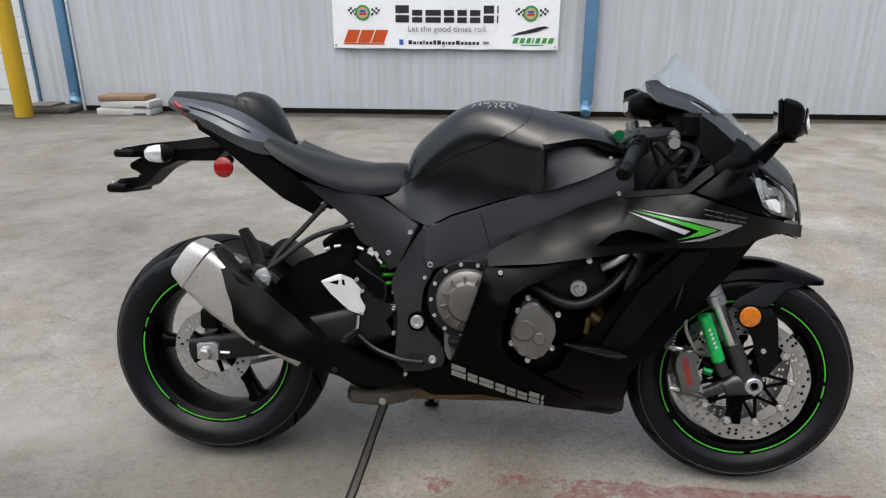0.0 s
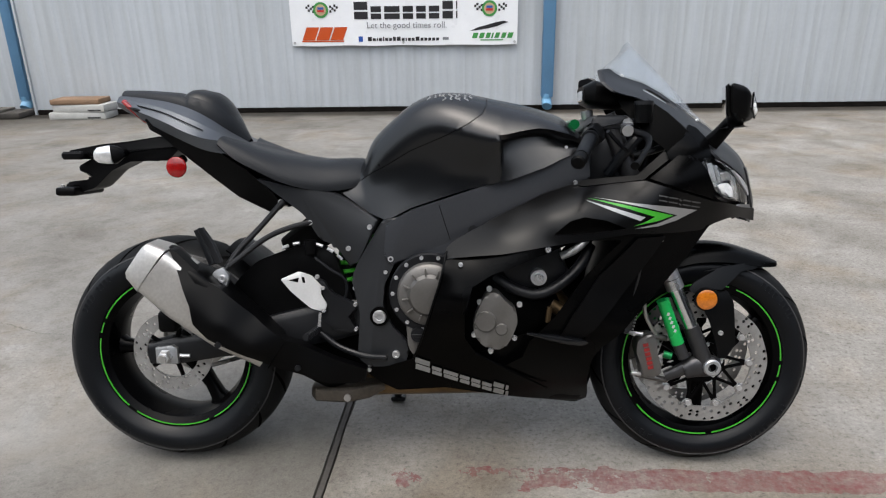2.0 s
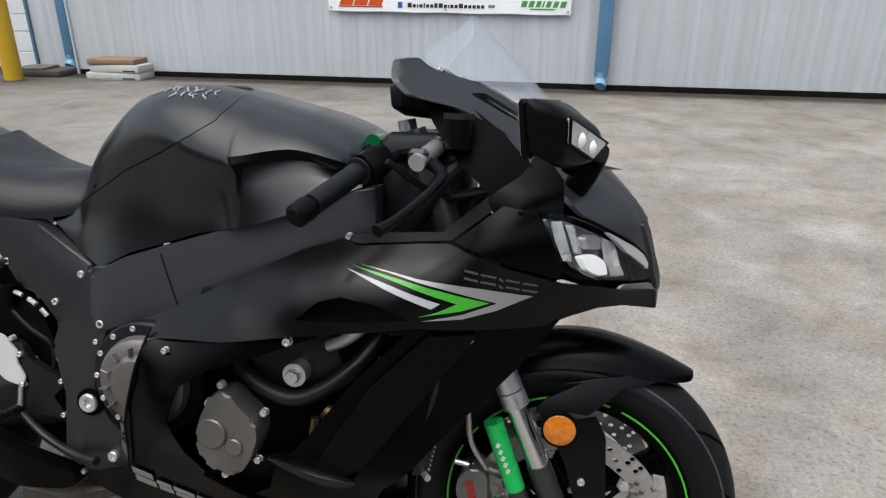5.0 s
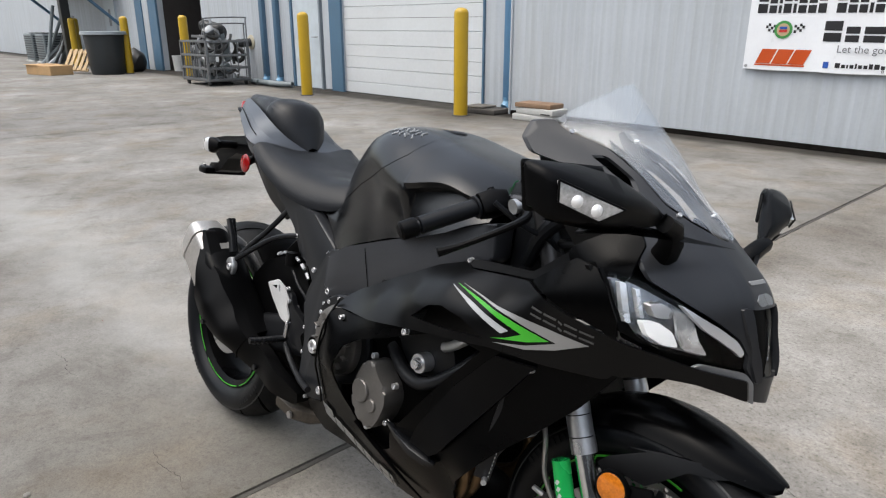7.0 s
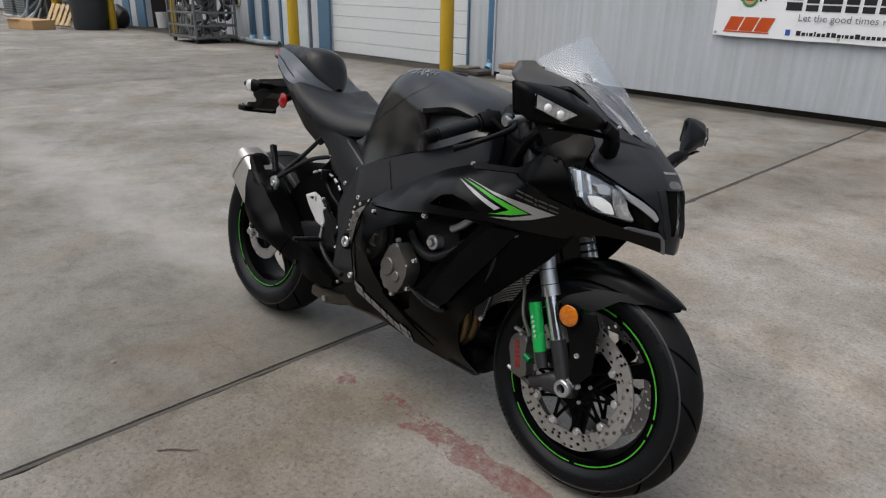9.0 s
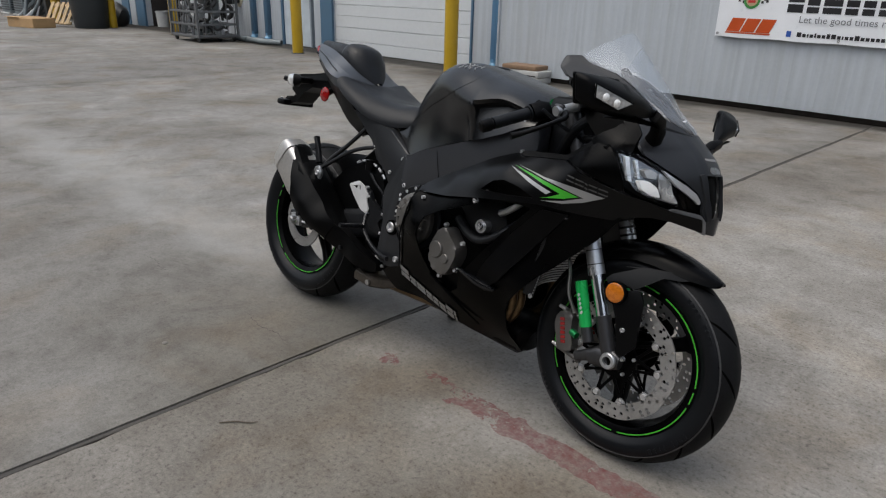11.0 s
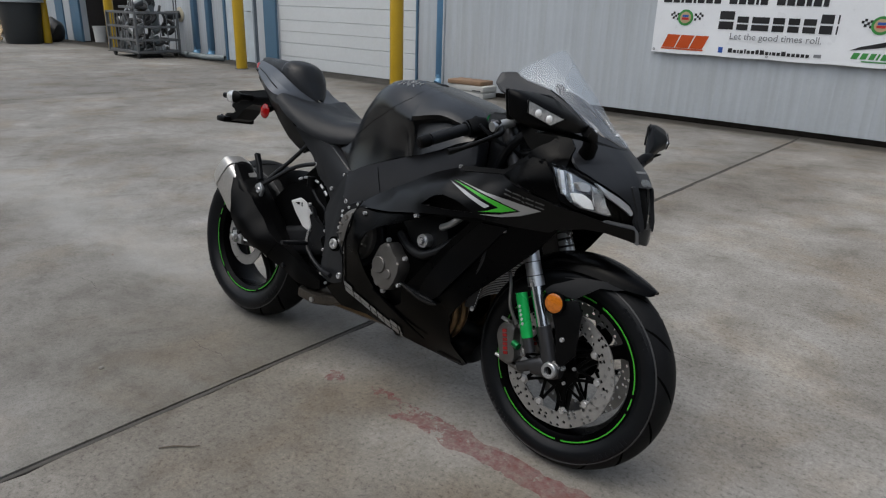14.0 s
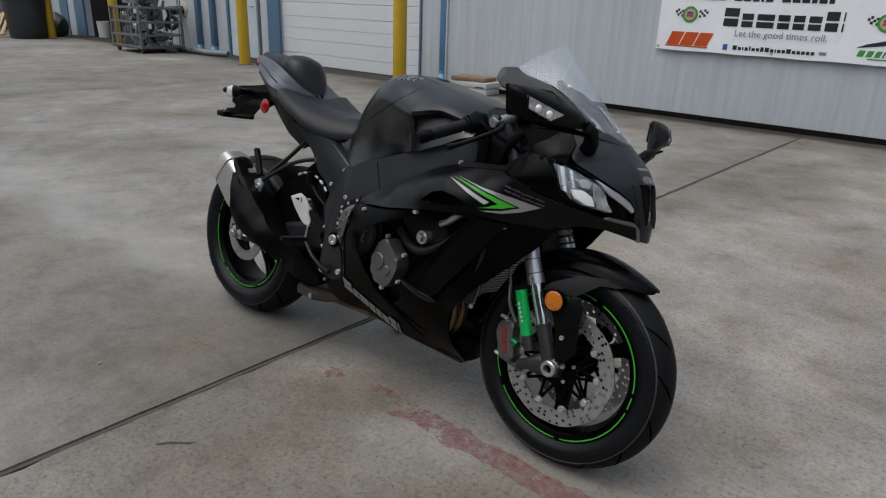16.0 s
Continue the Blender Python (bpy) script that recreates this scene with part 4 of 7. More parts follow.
HEADER = mat("heat_tinted_header", (0.17, 0.115, 0.062), 0.38, 0.9, vary=0.35, scale=9)
BOLT = mat("zinc_bolt", (0.60, 0.60, 0.61), 0.32, 0.8, vary=0.1)
SILVER_PRINT = mat("silver_print", (0.30, 0.30, 0.30), 0.4, 0.5, vary=0.05)
WHITE_PRINT = mat("white_print", (0.36, 0.37, 0.38), 0.4, vary=0.03)
GREY_LINE = mat("dark_silver_print", (0.085, 0.085, 0.085), 0.4, 0.4)
RED_LENS = mat("red_lens", (0.22, 0.004, 0.004), 0.14, vary=0.3, grain=400, scale=90, coat=0.35)
AMBER = mat("amber_reflector", (0.45, 0.13, 0.008), 0.15, vary=0.35, grain=300, scale=120, coat=0.5)
LENS_WHITE = mat("clear_indicator_lens", (0.80, 0.81, 0.82), 0.08, 0.6, vary=0.3, scale=50, grain=300, coat=0.5)
MIRROR_LENS = mat("grey_indicator_lens", (0.48, 0.49, 0.50), 0.12, 0.5, vary=0.4, scale=60, grain=240, coat=0.5)
BULB = mat("bulb_and_glint_white", (0.86, 0.86, 0.85), 0.25, 0.2, vary=0.05)
# darker copy of the lamp reflector, with shade put into its colour
BOWL_GREY = mat("shaded_lamp_bowl", (0.22, 0.23, 0.245), 0.2, 0.85, vary=0.5, scale=30, grain=44, bump=1.0)
REFLECTOR = mat("lamp_reflector", (0.62, 0.63, 0.64), 0.24, 0.8, vary=0.35, scale=26, grain=38, bump=1.0)
DIM_LENS = mat("dim_clear_lens", (0.14, 0.145, 0.15), 0.1, 0.5, vary=0.3, scale=50, grain=300, coat=0.5)
MIRROR = mat("mirror_glass", (0.36, 0.38, 0.41), 0.02, 1.0, vary=0.0, rvary=0.0)
CALIPER = mat("caliper_silver", (0.15, 0.145, 0.14), 0.38, 0.75, vary=0.12)
FORK_DARK = mat("dark_fork_anodised", (0.055, 0.055, 0.058), 0.34, 0.75, vary=0.1)
SCREEN = clear_sheet("clear_screen", (0.95, 0.96, 0.965), 0.06)
SMOKE = glass("smoked_lamp_cover", (0.25, 0.26, 0.27), 0.03, 1.2)
CLEAR = glass("clear_lamp_cover", (0.96, 0.97, 0.98), 0.02, 1.15)

LEAN = 11
bike = thing("motorcycle", "matte black sport motorcycle with lime green trim on its stand", "motorcycle", at=pose(0, 0.06, 0, -LEAN))


def thin_plate(points):
    """A smooth height field through control points (u, v, height)."""
    p = np.array(points, float)
    k = len(p)

    def basis(r2):
        return np.where(r2 > 1e-12, r2 * np.log(np.maximum(r2, 1e-12)), 0.0)

    d2 = ((p[:, None, :2] - p[None, :, :2]) ** 2).sum(-1)
    a = np.zeros((k + 3, k + 3))
    a[:k, :k] = basis(d2) + 1e-5 * np.eye(k)
    a[:k, k], a[:k, k + 1:] = 1, p[:, :2]
    a[k, :k], a[k + 1:, :k] = 1, p[:, :2].T
    w = np.linalg.solve(a, np.append(p[:, 2], (0, 0, 0)))

    def height(u, v):
        r2 = (u - p[:, 0]) ** 2 + (v - p[:, 1]) ** 2
        return float(w[:k] @ basis(r2) + w[k] + w[k + 1] * u + w[k + 2] * v)

    return height


def mesh_boolean(bm, cutter, how):
    obs = []
    for b in (bm, cutter):
        bmesh.ops.recalc_face_normals(b, faces=b.faces)
        me = bpy.data.meshes.new("tmp")
        b.to_mesh(me)
        b.free()
        ob = bpy.data.objects.new("tmp", me)
        scene.collection.objects.link(ob)
        obs.append(ob)
    mod = obs[0].modifiers.new("cut", "BOOLEAN")
    mod.object, mod.operation, mod.solver = obs[1], how, "EXACT"
    me = bpy.data.meshes.new_from_object(obs[0].evaluated_get(bpy.context.evaluated_depsgraph_get()))
    res = bmesh.new()
    res.from_mesh(me)
    bpy.data.meshes.remove(me)
    for ob in obs:
        old = ob.data
        bpy.data.objects.remove(ob)
        bpy.data.meshes.remove(old)
    return res


def rounded(outline, r=0.0, n=3):
    """An outline with its corners cut round."""
    if not r:
        return outline
    res = []
    k = len(outline)
    for i in range(k):
        p, a, b = Vector(outline[i]), Vector(outline[i - 1]), Vector(outline[(i + 1) % k])
        la, lb = (a - p).length, (b - p).length
        s = min(r, la * 0.4, lb * 0.4)
        q0, q1 = p + (a - p) * s / la, p + (b - p) * s / lb
        for t in np.linspace(0, 1, n + 1):
            res.append(tuple((1 - t) ** 2 * q0 + 2 * t * (1 - t) * p + t * t * q1))
    return res


def nose_y(y):
    """The nose stands a little to the left of the wheels' line."""
    return 0.028 + 1.147 * y


def skin(outline, height, thick=0.004, holes=(), step=0.012, axis="Y", lift=0.0, r=0.004):
    """A curved panel: a sheet of that thickness on a height field, trimmed to the outline, with holes."""
    us, vs = [p[0] for p in outline], [p[1] for p in outline]
    u0, u1, v0, v1 = min(us) - step, max(us) + step, min(vs) - step, max(vs) + step
    nu, nv = max(2, int((u1 - u0) / step)), max(2, int((v1 - v0) / step))
    bm = bmesh.new()
    top, low = [], []
    sign = -1 if axis == "Y" else 1
    for j in range(nv + 1):
        ra, rb = [], []
        for i in range(nu + 1):
            u, v = u0 + (u1 - u0) * i / nu, v0 + (v1 - v0) * j / nv
            h = height(u, v)
            e = 0.002
            g = math.hypot(height(u + e, v) - h, height(u, v + e) - h) / e
            t = thick * min(2.2, math.sqrt(1 + g * g))
            rise = lift * (min(2.2, math.sqrt(1 + g * g)) if lift > 0 else 1.0)
            ho, hi = h + sign * rise, h + sign * min(rise, lift) - sign * t
            ra.append(bm.verts.new((u, ho, v) if axis == "Y" else (ho, u, v)))
            rb.append(bm.verts.new((u, hi, v) if axis == "Y" else (hi, u, v)))
        top.append(ra)
        low.append(rb)
    for j in range(nv):
        for i in range(nu):
            bm.faces.new((top[j][i], top[j][i + 1], top[j + 1][i + 1], top[j + 1][i]))
            bm.faces.new((low[j][i], low[j + 1][i], low[j + 1][i + 1], low[j][i + 1]))
    for i in range(nu):
        bm.faces.new((top[0][i], low[0][i], low[0][i + 1], top[0][i + 1]))
        bm.faces.new((top[nv][i], top[nv][i + 1], low[nv][i + 1], low[nv][i]))
    for j in range(nv):
        bm.faces.new((top[j][0], top[j + 1][0], low[j + 1][0], low[j][0]))
        bm.faces.new((top[j][nu], low[j][nu], low[j + 1][nu], top[j + 1][nu]))

    def block(o, rr):
        o = rounded(o, rr)
        if axis == "Y":
            return prism(o, -0.9, 0.9)
        b = bmesh.new()
        lo = [b.verts.new((0.5, u, v)) for u, v in o]
        hi = [b.verts.new((2.2, u, v)) for u, v in o]
        b.faces.new(lo)
        b.faces.new(hi[::-1])
        for i in range(len(o)):
            b.faces.new((lo[i], hi[i], hi[(i + 1) % len(o)], lo[(i + 1) % len(o)]))
        return b

    bm = mesh_boolean(bm, block(outline, r), "INTERSECT")
    for h in holes:
        bm = mesh_boolean(bm, block(h, r), "DIFFERENCE")
    if axis == "X":
        for v in bm.verts:
            v.co.y = nose_y(v.co.y)
    return bm


def patch(rows, su=6, sv=6, thick=0.005, mirror=True):
    """A smooth shell through rows of (x, y, z); rows run from the middle line outwards and are mirrored."""
    fine_rows = [smooth_path(r, sv) for r in rows]
    cols = [smooth_path([r[i] for r in fine_rows], su) for i in range(len(fine_rows[0]))]
    grid = [[cols[i][j] for i in range(len(cols))] for j in range(len(cols[0]))]
    if mirror:
        grid = [[Vector((p.x, -p.y, p.z)) for p in reversed(row[1:])] + row for row in grid]
    bm = bmesh.new()
    vs = [[bm.verts.new(p) for p in row] for row in grid]
    for ra, rb in zip(vs, vs[1:]):
        for i in range(len(ra) - 1):
            bm.faces.new((ra[i], ra[i + 1], rb[i + 1], rb[i]))
    bm.normal_update()
    if thick:
        normals = [[v.normal.copy() for v in row] for row in vs]
        inner = [[bm.verts.new(v.co + n * thick) for v, n in zip(row, nr)] for row, nr in zip(vs, normals)]
        for ra, rb in zip(inner, inner[1:]):
            for i in range(len(ra) - 1):
                bm.faces.new((ra[i], rb[i], rb[i + 1], ra[i + 1]))
        loop_o = vs[0] + [r[-1] for r in vs[1:]] + vs[-1][-2::-1] + [r[0] for r in vs[-2:0:-1]]
        loop_i = inner[0] + [r[-1] for r in inner[1:]] + inner[-1][-2::-1] + [r[0] for r in inner[-2:0:-1]]
        for i in range(len(loop_o)):
            j = (i + 1) % len(loop_o)
            bm.faces.new((loop_o[i], loop_o[j], loop_i[j], loop_i[i]))
    return bm


def mirrored(bm):
    other = bm.copy()
    for v in other.verts:
        v.co.y = -v.co.y
    bmesh.ops.reverse_faces(other, faces=other.faces)
    return other


def both(name, bm, material, parent, label="", sharp=32):
    """The same part on the right and, mirrored, on the left."""
    left = mirrored(bm)
    return part(name, bm, material, parent, label, sharp), part(name, left, material, parent, label, sharp)


def bolt(at, r=0.008, parent=None, out=(0, -1, 0), material=BOLT, name="bolt"):
    """A socket-head bolt with its hollow."""
    r *= 0.85
    prof = [(0.0001, -0.004), (r * 0.45, -0.004), (r * 0.5, 0.0), (r * 0.5, r * 0.35), (r * 0.55, r * 0.45), (r * 0.9, r * 0.45), (r, r * 0.3), (r, -0.006), (r * 1.12, -0.006), (r * 1.12, -0.008), (0.0001, -0.008)]
    prof[0], prof[1] = (0.0001, r * 0.05), (r * 0.45, r * 0.05)
    bm = lathe(prof, 14, axis="Z")
    q = Vector(out).to_track_quat("Z", "Y").to_matrix().to_4x4()
    bmesh.ops.transform(bm, matrix=Matrix.Translation(at) @ q, verts=bm.verts)
    return part(name, bm, material, parent or bike)


def loft(sections, n=16, power=2.6):
    """A closed body through super-ellipses (centre, half height, half width), across the run of the centres."""
    bm = bmesh.new()
    rings = []
    k = len(sections)
    for i, (c, h, w) in enumerate(sections):
        c = Vector(c)
        d = (Vector(sections[min(i + 1, k - 1)][0]) - Vector(sections[max(i - 1, 0)][0])).normalized()
        side = Vector((0, 1, 0))
        side = (side - side.dot(d) * d).normalized()
        up = side.cross(d)
        ring = []
        for a in np.linspace(0, 2 * math.pi, n, endpoint=False):
            ca, sa = math.cos(a), math.sin(a)
            ring.append(bm.verts.new(c + side * w * math.copysign(abs(ca) ** (2 / power), ca) + up * h * math.copysign(abs(sa) ** (2 / power), sa)))
        rings.append(ring)
    for ra, rb in zip(rings, rings[1:]):
        for j in range(n):
            bm.faces.new((ra[j], ra[(j + 1) % n], rb[(j + 1) % n], rb[j]))
    bm.faces.new(rings[0][::-1])
    bm.faces.new(rings[-1])
    return bm


# ---- wheels, brakes, suspension ----
def tyre_mesh(R, rim, w, n=96):
    """A sport tyre: round crown, soft shoulders, sidewalls to the bead."""
    half = w / 2
    prof = []
    for s in np.linspace(-1, 1, 17):
        a = s * 1.18
        prof.append((R - (R - rim) * 0.50 * (1 - math.cos(a)) / (1 - math.cos(1.18)), half * math.sin(a) / math.sin(1.18)))
    side = [(rim + (R - rim) * 0.36, half * 1.0), (rim + (R - rim) * 0.2, half * 0.95), (rim + 0.006, half * 0.82), (rim, half * 0.76), (rim - 0.006, half * 0.72)]
    prof = [(r, -h) for r, h in side[::-1]] + prof + side
    return lathe(prof, n)


def arc_band(r0, r1, y0, y1, a0, a1, n):
    """A curved block between two radii and two angles."""
    bm = bmesh.new()
    rings = []
    for a in np.linspace(a0, a1, n + 1):
        c, s = math.cos(a), math.sin(a)
        rings.append([bm.verts.new((r * c, y, r * s)) for r, y in ((r0, y0), (r1, y0), (r1, y1), (r0, y1))])
    for ra, rb in zip(rings, rings[1:]):
        for j in range(4):
            bm.faces.new((ra[j], ra[(j + 1) % 4], rb[(j + 1) % 4], rb[j]))
    bm.faces.new(rings[0])
    bm.faces.new(rings[-1][::-1])
    return bm


def drilled_ring(r0, r1, thick, n_ang, n_rad, hole, wave=0.0):
    """A brake disc band with rows of drilled holes."""
    bm = bmesh.new()
    rad = np.linspace(r0, r1, n_rad * 2 + 1)
    ang = [2 * math.pi * i / (n_ang * 2) for i in range(n_ang * 2)]
    for y in (-thick / 2, thick / 2):
        def rr(r, a):
            return r + (wave * math.cos(10 * a) if wave and r in (rad[0], rad[-1]) else 0)
        g = [[bm.verts.new((rr(r, a) * math.cos(a), y, rr(r, a) * math.sin(a))) for r in rad] for a in ang]
        for i in range(n_ang):
            for j in range(n_rad):
                i0, i1, i2 = 2 * i, 2 * i + 1, (2 * i + 2) % len(ang)
                ringv = [g[i0][2 * j], g[i0][2 * j + 1], g[i0][2 * j + 2], g[i1][2 * j + 2], g[i2][2 * j + 2], g[i2][2 * j + 1], g[i2][2 * j], g[i1][2 * j]]
                if (i + 2 * j) % 3 == 0 or (i + j) % 4 == 0:
                    ca, cr = ang[i1], rad[2 * j + 1]
                    cx, cz = cr * math.cos(ca), cr * math.sin(ca)
                    hv = []
                    for v in ringv:
                        d = Vector((v.co.x - cx, 0, v.co.z - cz)).normalized()
                        hv.append(bm.verts.new((cx + hole * d.x, y, cz + hole * d.z)))
                    for q in range(8):
                        bm.faces.new((ringv[q], ringv[(q + 1) % 8], hv[(q + 1) % 8], hv[q]))
                else:
                    bm.faces.new(ringv)
        if y < 0:
            first = g
    for k in (0, -1):
        for i in range(len(ang)):
            j = (i + 1) % len(ang)
            bm.faces.new((first[i][k], first[j][k], g[j][k], g[i][k]))
    return bm


def shifted(bm, dx=0, dy=0, dz=0):
    bmesh.ops.translate(bm, verts=bm.verts, vec=(dx, dy, dz))
    return bm


def turned(bm, deg, axis="Y", centre=(0, 0, 0)):
    bmesh.ops.rotate(bm, verts=bm.verts, cent=centre, matrix=Matrix.Rotation(radians(deg), 3, axis))
    return bm


SCUFF_HIGHLIGHT = mat("scuffed_edge_highlight", (0.0297, 0.0297, 0.0308), 0.6, vary=0.4, scale=18)


def wheel_part(name, centre, R, rim_r, w, first_spoke):
    """Hub, barrel, three forked spokes, tyre and the lime stripe, as one wheel of the bike."""
    cx, cz = centre
    barrel = lathe([(rim_r + 0.004, -w * 0.39), (rim_r + 0.006, -w * 0.36), (rim_r - 0.008, -w * 0.33), (rim_r - 0.018, -w * 0.15), (rim_r - 0.022, 0), (rim_r - 0.018, w * 0.15), (rim_r - 0.008, w * 0.33), (rim_r + 0.006, w * 0.36), (rim_r + 0.004, w * 0.39),
                    (rim_r - 0.004, w * 0.39), (rim_r - 0.020, w * 0.33), (rim_r - 0.030, w * 0.12), (rim_r - 0.032, 0), (rim_r - 0.030, -w * 0.12), (rim_r - 0.020, -w * 0.33), (rim_r - 0.004, -w * 0.39)], 80, closed=True)
    wheel = part(name, shifted(barrel, cx, 0, cz), RIM_BLACK, bike, "satin black cast wheel")
    hub = lathe([(0.014, -0.055), (0.034, -0.055), (0.04, -0.045), (0.036, -0.02), (0.036, 0.02), (0.04, 0.045), (0.034, 0.055), (0.014, 0.055)], 32, closed=True)
    part("hub", shifted(hub, cx, 0, cz), RIM_BLACK, wheel)
    for k in range(3):
        bm = loft([((0.03, 0, 0), 0.030, 0.024), ((0.07, 0, 0.002), 0.022, 0.022), ((0.13, 0, 0.004), 0.017, 0.020), ((rim_r - 0.045, 0, 0.002), 0.020, 0.022), ((rim_r - 0.022, 0, 0), 0.034, 0.026)], 14, 3.0)
        turned(bm, -(first_spoke + 120 * k))
        part("spoke", shifted(bm, cx, 0, cz), RIM_BLACK, wheel)
    part("tyre", shifted(tyre_mesh(R, rim_r + 0.004, w), cx, 0, cz), RUBBER, wheel, "black sport tyre with moulded grooves")
    for s in (-1, 1):
        for a0, a1 in ((3.40, 4.50), (4.56, 4.72), (4.78, 5.95), (6.05, 7.15), (7.22, 7.36), (7.44, 8.45), (8.58, 9.60)):
            part("lime_stripe", shifted(arc_band(rim_r - 0.0045, rim_r - 0.0012, s * w * 0.392, s * (w * 0.392 + 0.0015), a0 + first_spoke * 0.01, a1 + first_spoke * 0.01, 18), cx, 0, cz), LIME, wheel, "lime green rim stripe")
    crown = []
    for e in np.linspace(-0.80, 0.80, 13):
        phi = e * 1.18
        crown.append((R - (R - rim_r - 0.004) * 0.50 * (1 - math.cos(phi)) / (1 - math.cos(1.18)) + 0.0005, (w / 2) * math.sin(phi) / math.sin(1.18)))
    crown += [(r - 0.004, h) for r, h in reversed(crown)]
    part("tread", shifted(lathe(crown, 96, closed=True), cx, 0, cz), TREAD, wheel, "dusty grey-brown tread of the tyre")
    # pale shoulder ring: scuffs, with the edge's highlight put into the colour
    for s in (-1, 1):
        phi = s * 0.80 * 1.18
        er = R - (R - rim_r - 0.004) * 0.50 * (1 - math.cos(phi)) / (1 - math.cos(1.18))
        eh = (w / 2) * math.sin(phi) / math.sin(1.18)
        part("tread_edge", shifted(lathe([(er + 0.0012, eh - s * 0.002), (er + 0.0016, eh), (er - 0.0012, eh + s * 0.0022), (er - 0.004, eh)], 96, closed=True), cx, 0, cz), SCUFF_HIGHLIGHT, wheel, "pale scuffed tread edge with its highlight painted in")
    # raised sidewall lettering as plain bars
    for s in (-1, 1):
        for a0 in (0.5, 2.2, 3.7, 5.3):
            for k in range(9):
                if k == 4:
                    continue
                a = a0 + 0.055 * k
                rm = rim_r + (R - rim_r) * 0.42
                part("sidewall_mark", shifted(arc_band(rm, rm + 0.014, s * w * 0.4985, s * (w * 0.4985 + 0.0009), a, a + 0.034, 2), cx, 0, cz), RUBBER, wheel)
    # sweeping grooves on the crown
    for s in (-1, 1):
        for k in range(14):
            bm = bmesh.new()
            rows = []
            for t in np.linspace(0, 1, 9):
                a = 2 * math.pi * (k + (0.5 if s > 0 else 0)) / 14 + 0.30 * t
                e = s * (0.10 + 0.86 * t)
                phi = e * 1.10
                r = R - (R - rim_r - 0.004) * 0.50 * (1 - math.cos(phi)) / (1 - math.cos(1.18)) + 0.0012
                h = (w / 2) * math.sin(phi) / math.sin(1.18)
                da = 0.019 * math.sin(math.pi * min(1, t * 0.85 + 0.1)) + 0.002
                rows.append([bm.verts.new((r * math.cos(a + o), h, r * math.sin(a + o))) for o in (-da, da)])
            for ra, rb in zip(rows, rows[1:]):
                bm.faces.new((ra[0], ra[1], rb[1], rb[0]))
            part("tread_groove", shifted(bm, cx, 0, cz), GROOVE, wheel)
    return wheel


rear_wheel = wheel_part("rear_wheel", (0.0, 0.316), 0.315, 0.213, 0.182, 180)
front_wheel = wheel_part("front_wheel", (1.437, 0.296), 0.295, 0.213, 0.118, 150)

# front discs with black carriers
for s in (-1, 1):
    d = part("brake_disc", shifted(drilled_ring(0.124, 0.165, 0.005, 48, 4, 0.0050, 0.0012), 1.437, s * 0.066, 0.296), DISC, front_wheel, "drilled steel brake disc")
    part("carrier_ring", shifted(lathe([(0.036, -0.004), (0.056, -0.004), (0.056, 0.004), (0.036, 0.004)], 36, closed=True), 1.437, s * 0.062, 0.296), RIM_BLACK, d)
    for k in range(10):
        a = 36 * k
        for da in (-18, 18):
            p0 = Vector((0.053 * math.cos(radians(a + da)), 0, 0.053 * math.sin(radians(a + da))))
            p1 = Vector((0.117 * math.cos(radians(a)), 0, 0.117 * math.sin(radians(a))))
            arm = loft([(p0, 0.0052, 0.003), ((p0 + p1) / 2, 0.0040, 0.003), (p1, 0.0062, 0.003)], 8, 4)
            part("carrier_arm", shifted(arm, 1.437, s * 0.064, 0.296), RIM_BLACK, d)
        ra = radians(a)
        part("bobbin", lathe([(0.0001, 0.006), (0.006, 0.006), (0.0075, 0.004), (0.0075, -0.004), (0.0001, -0.004)], 12, centre=(1.437 + 0.119 * math.cos(ra), s * 0.068 - 0.001, 0.296 + 0.119 * math.sin(ra))), BOLT, d)
        part("disc_tab", shifted(turned(loft([((0.108, 0, 0), 0.006, 0.0025), ((0.114, 0, 0), 0.011, 0.0025), ((0.122, 0, 0), 0.016, 0.0025)], 10, 3), -a), 1.437, s * 0.066, 0.296), DISC, d)
    for k in range(5):
        ra = radians(72 * k + 12)
        bolt((1.44 + 0.046 * math.cos(ra), s * 0.066 + (-0.004 if s < 0 else 0.004), 0.300 + 0.046 * math.sin(ra)), 0.006, d, (0, s, 0))
# rear disc, caliper, axle
rd = part("rear_brake_disc", shifted(drilled_ring(0.072, 0.110, 0.005, 40, 3, 0.0044), 0.0, -0.082, 0.322), DISC, rear_wheel, "small drilled steel disc")
for k in range(5):
    part("carrier_arm", shifted(turned(loft([((0.03, 0, 0), 0.008, 0.003), ((0.075, 0, 0), 0.006, 0.003)], 8, 3), 72 * k), 0, -0.080, 0.322), RIM_BLACK, rd)
part("rear_caliper", box(-0.02, 0.03, -0.125, -0.075, 0.385, 0.445, 0.012, 2), PLASTIC, bike, "black rear caliper")
axle_plate = part("axle_block", prism([(-0.028, 0.302), (0.032, 0.302), (0.032, 0.345), (0.018, 0.352), (-0.028, 0.345)], -0.128, -0.110, 0.003), ALLOY, bike, "bare alloy axle block")
part("axle_nut", lathe([(0.0001, -0.020), (0.012, -0.020), (0.016, -0.018), (0.018, -0.012), (0.020, -0.002), (0.020, 0.0), (0.0001, 0.0)], 6, centre=(0.0, -0.128, 0.322)), BOLT, axle_plate)
part("axle_end", rod((0, -0.152, 0.322), (0, -0.14, 0.322), 0.010, 0.009, 16), STEEL, axle_plate)
part("adjuster_bolt", rod((0.035, -0.118, 0.322), (0.062, -0.118, 0.322), 0.005, n=8), BOLT, axle_plate)

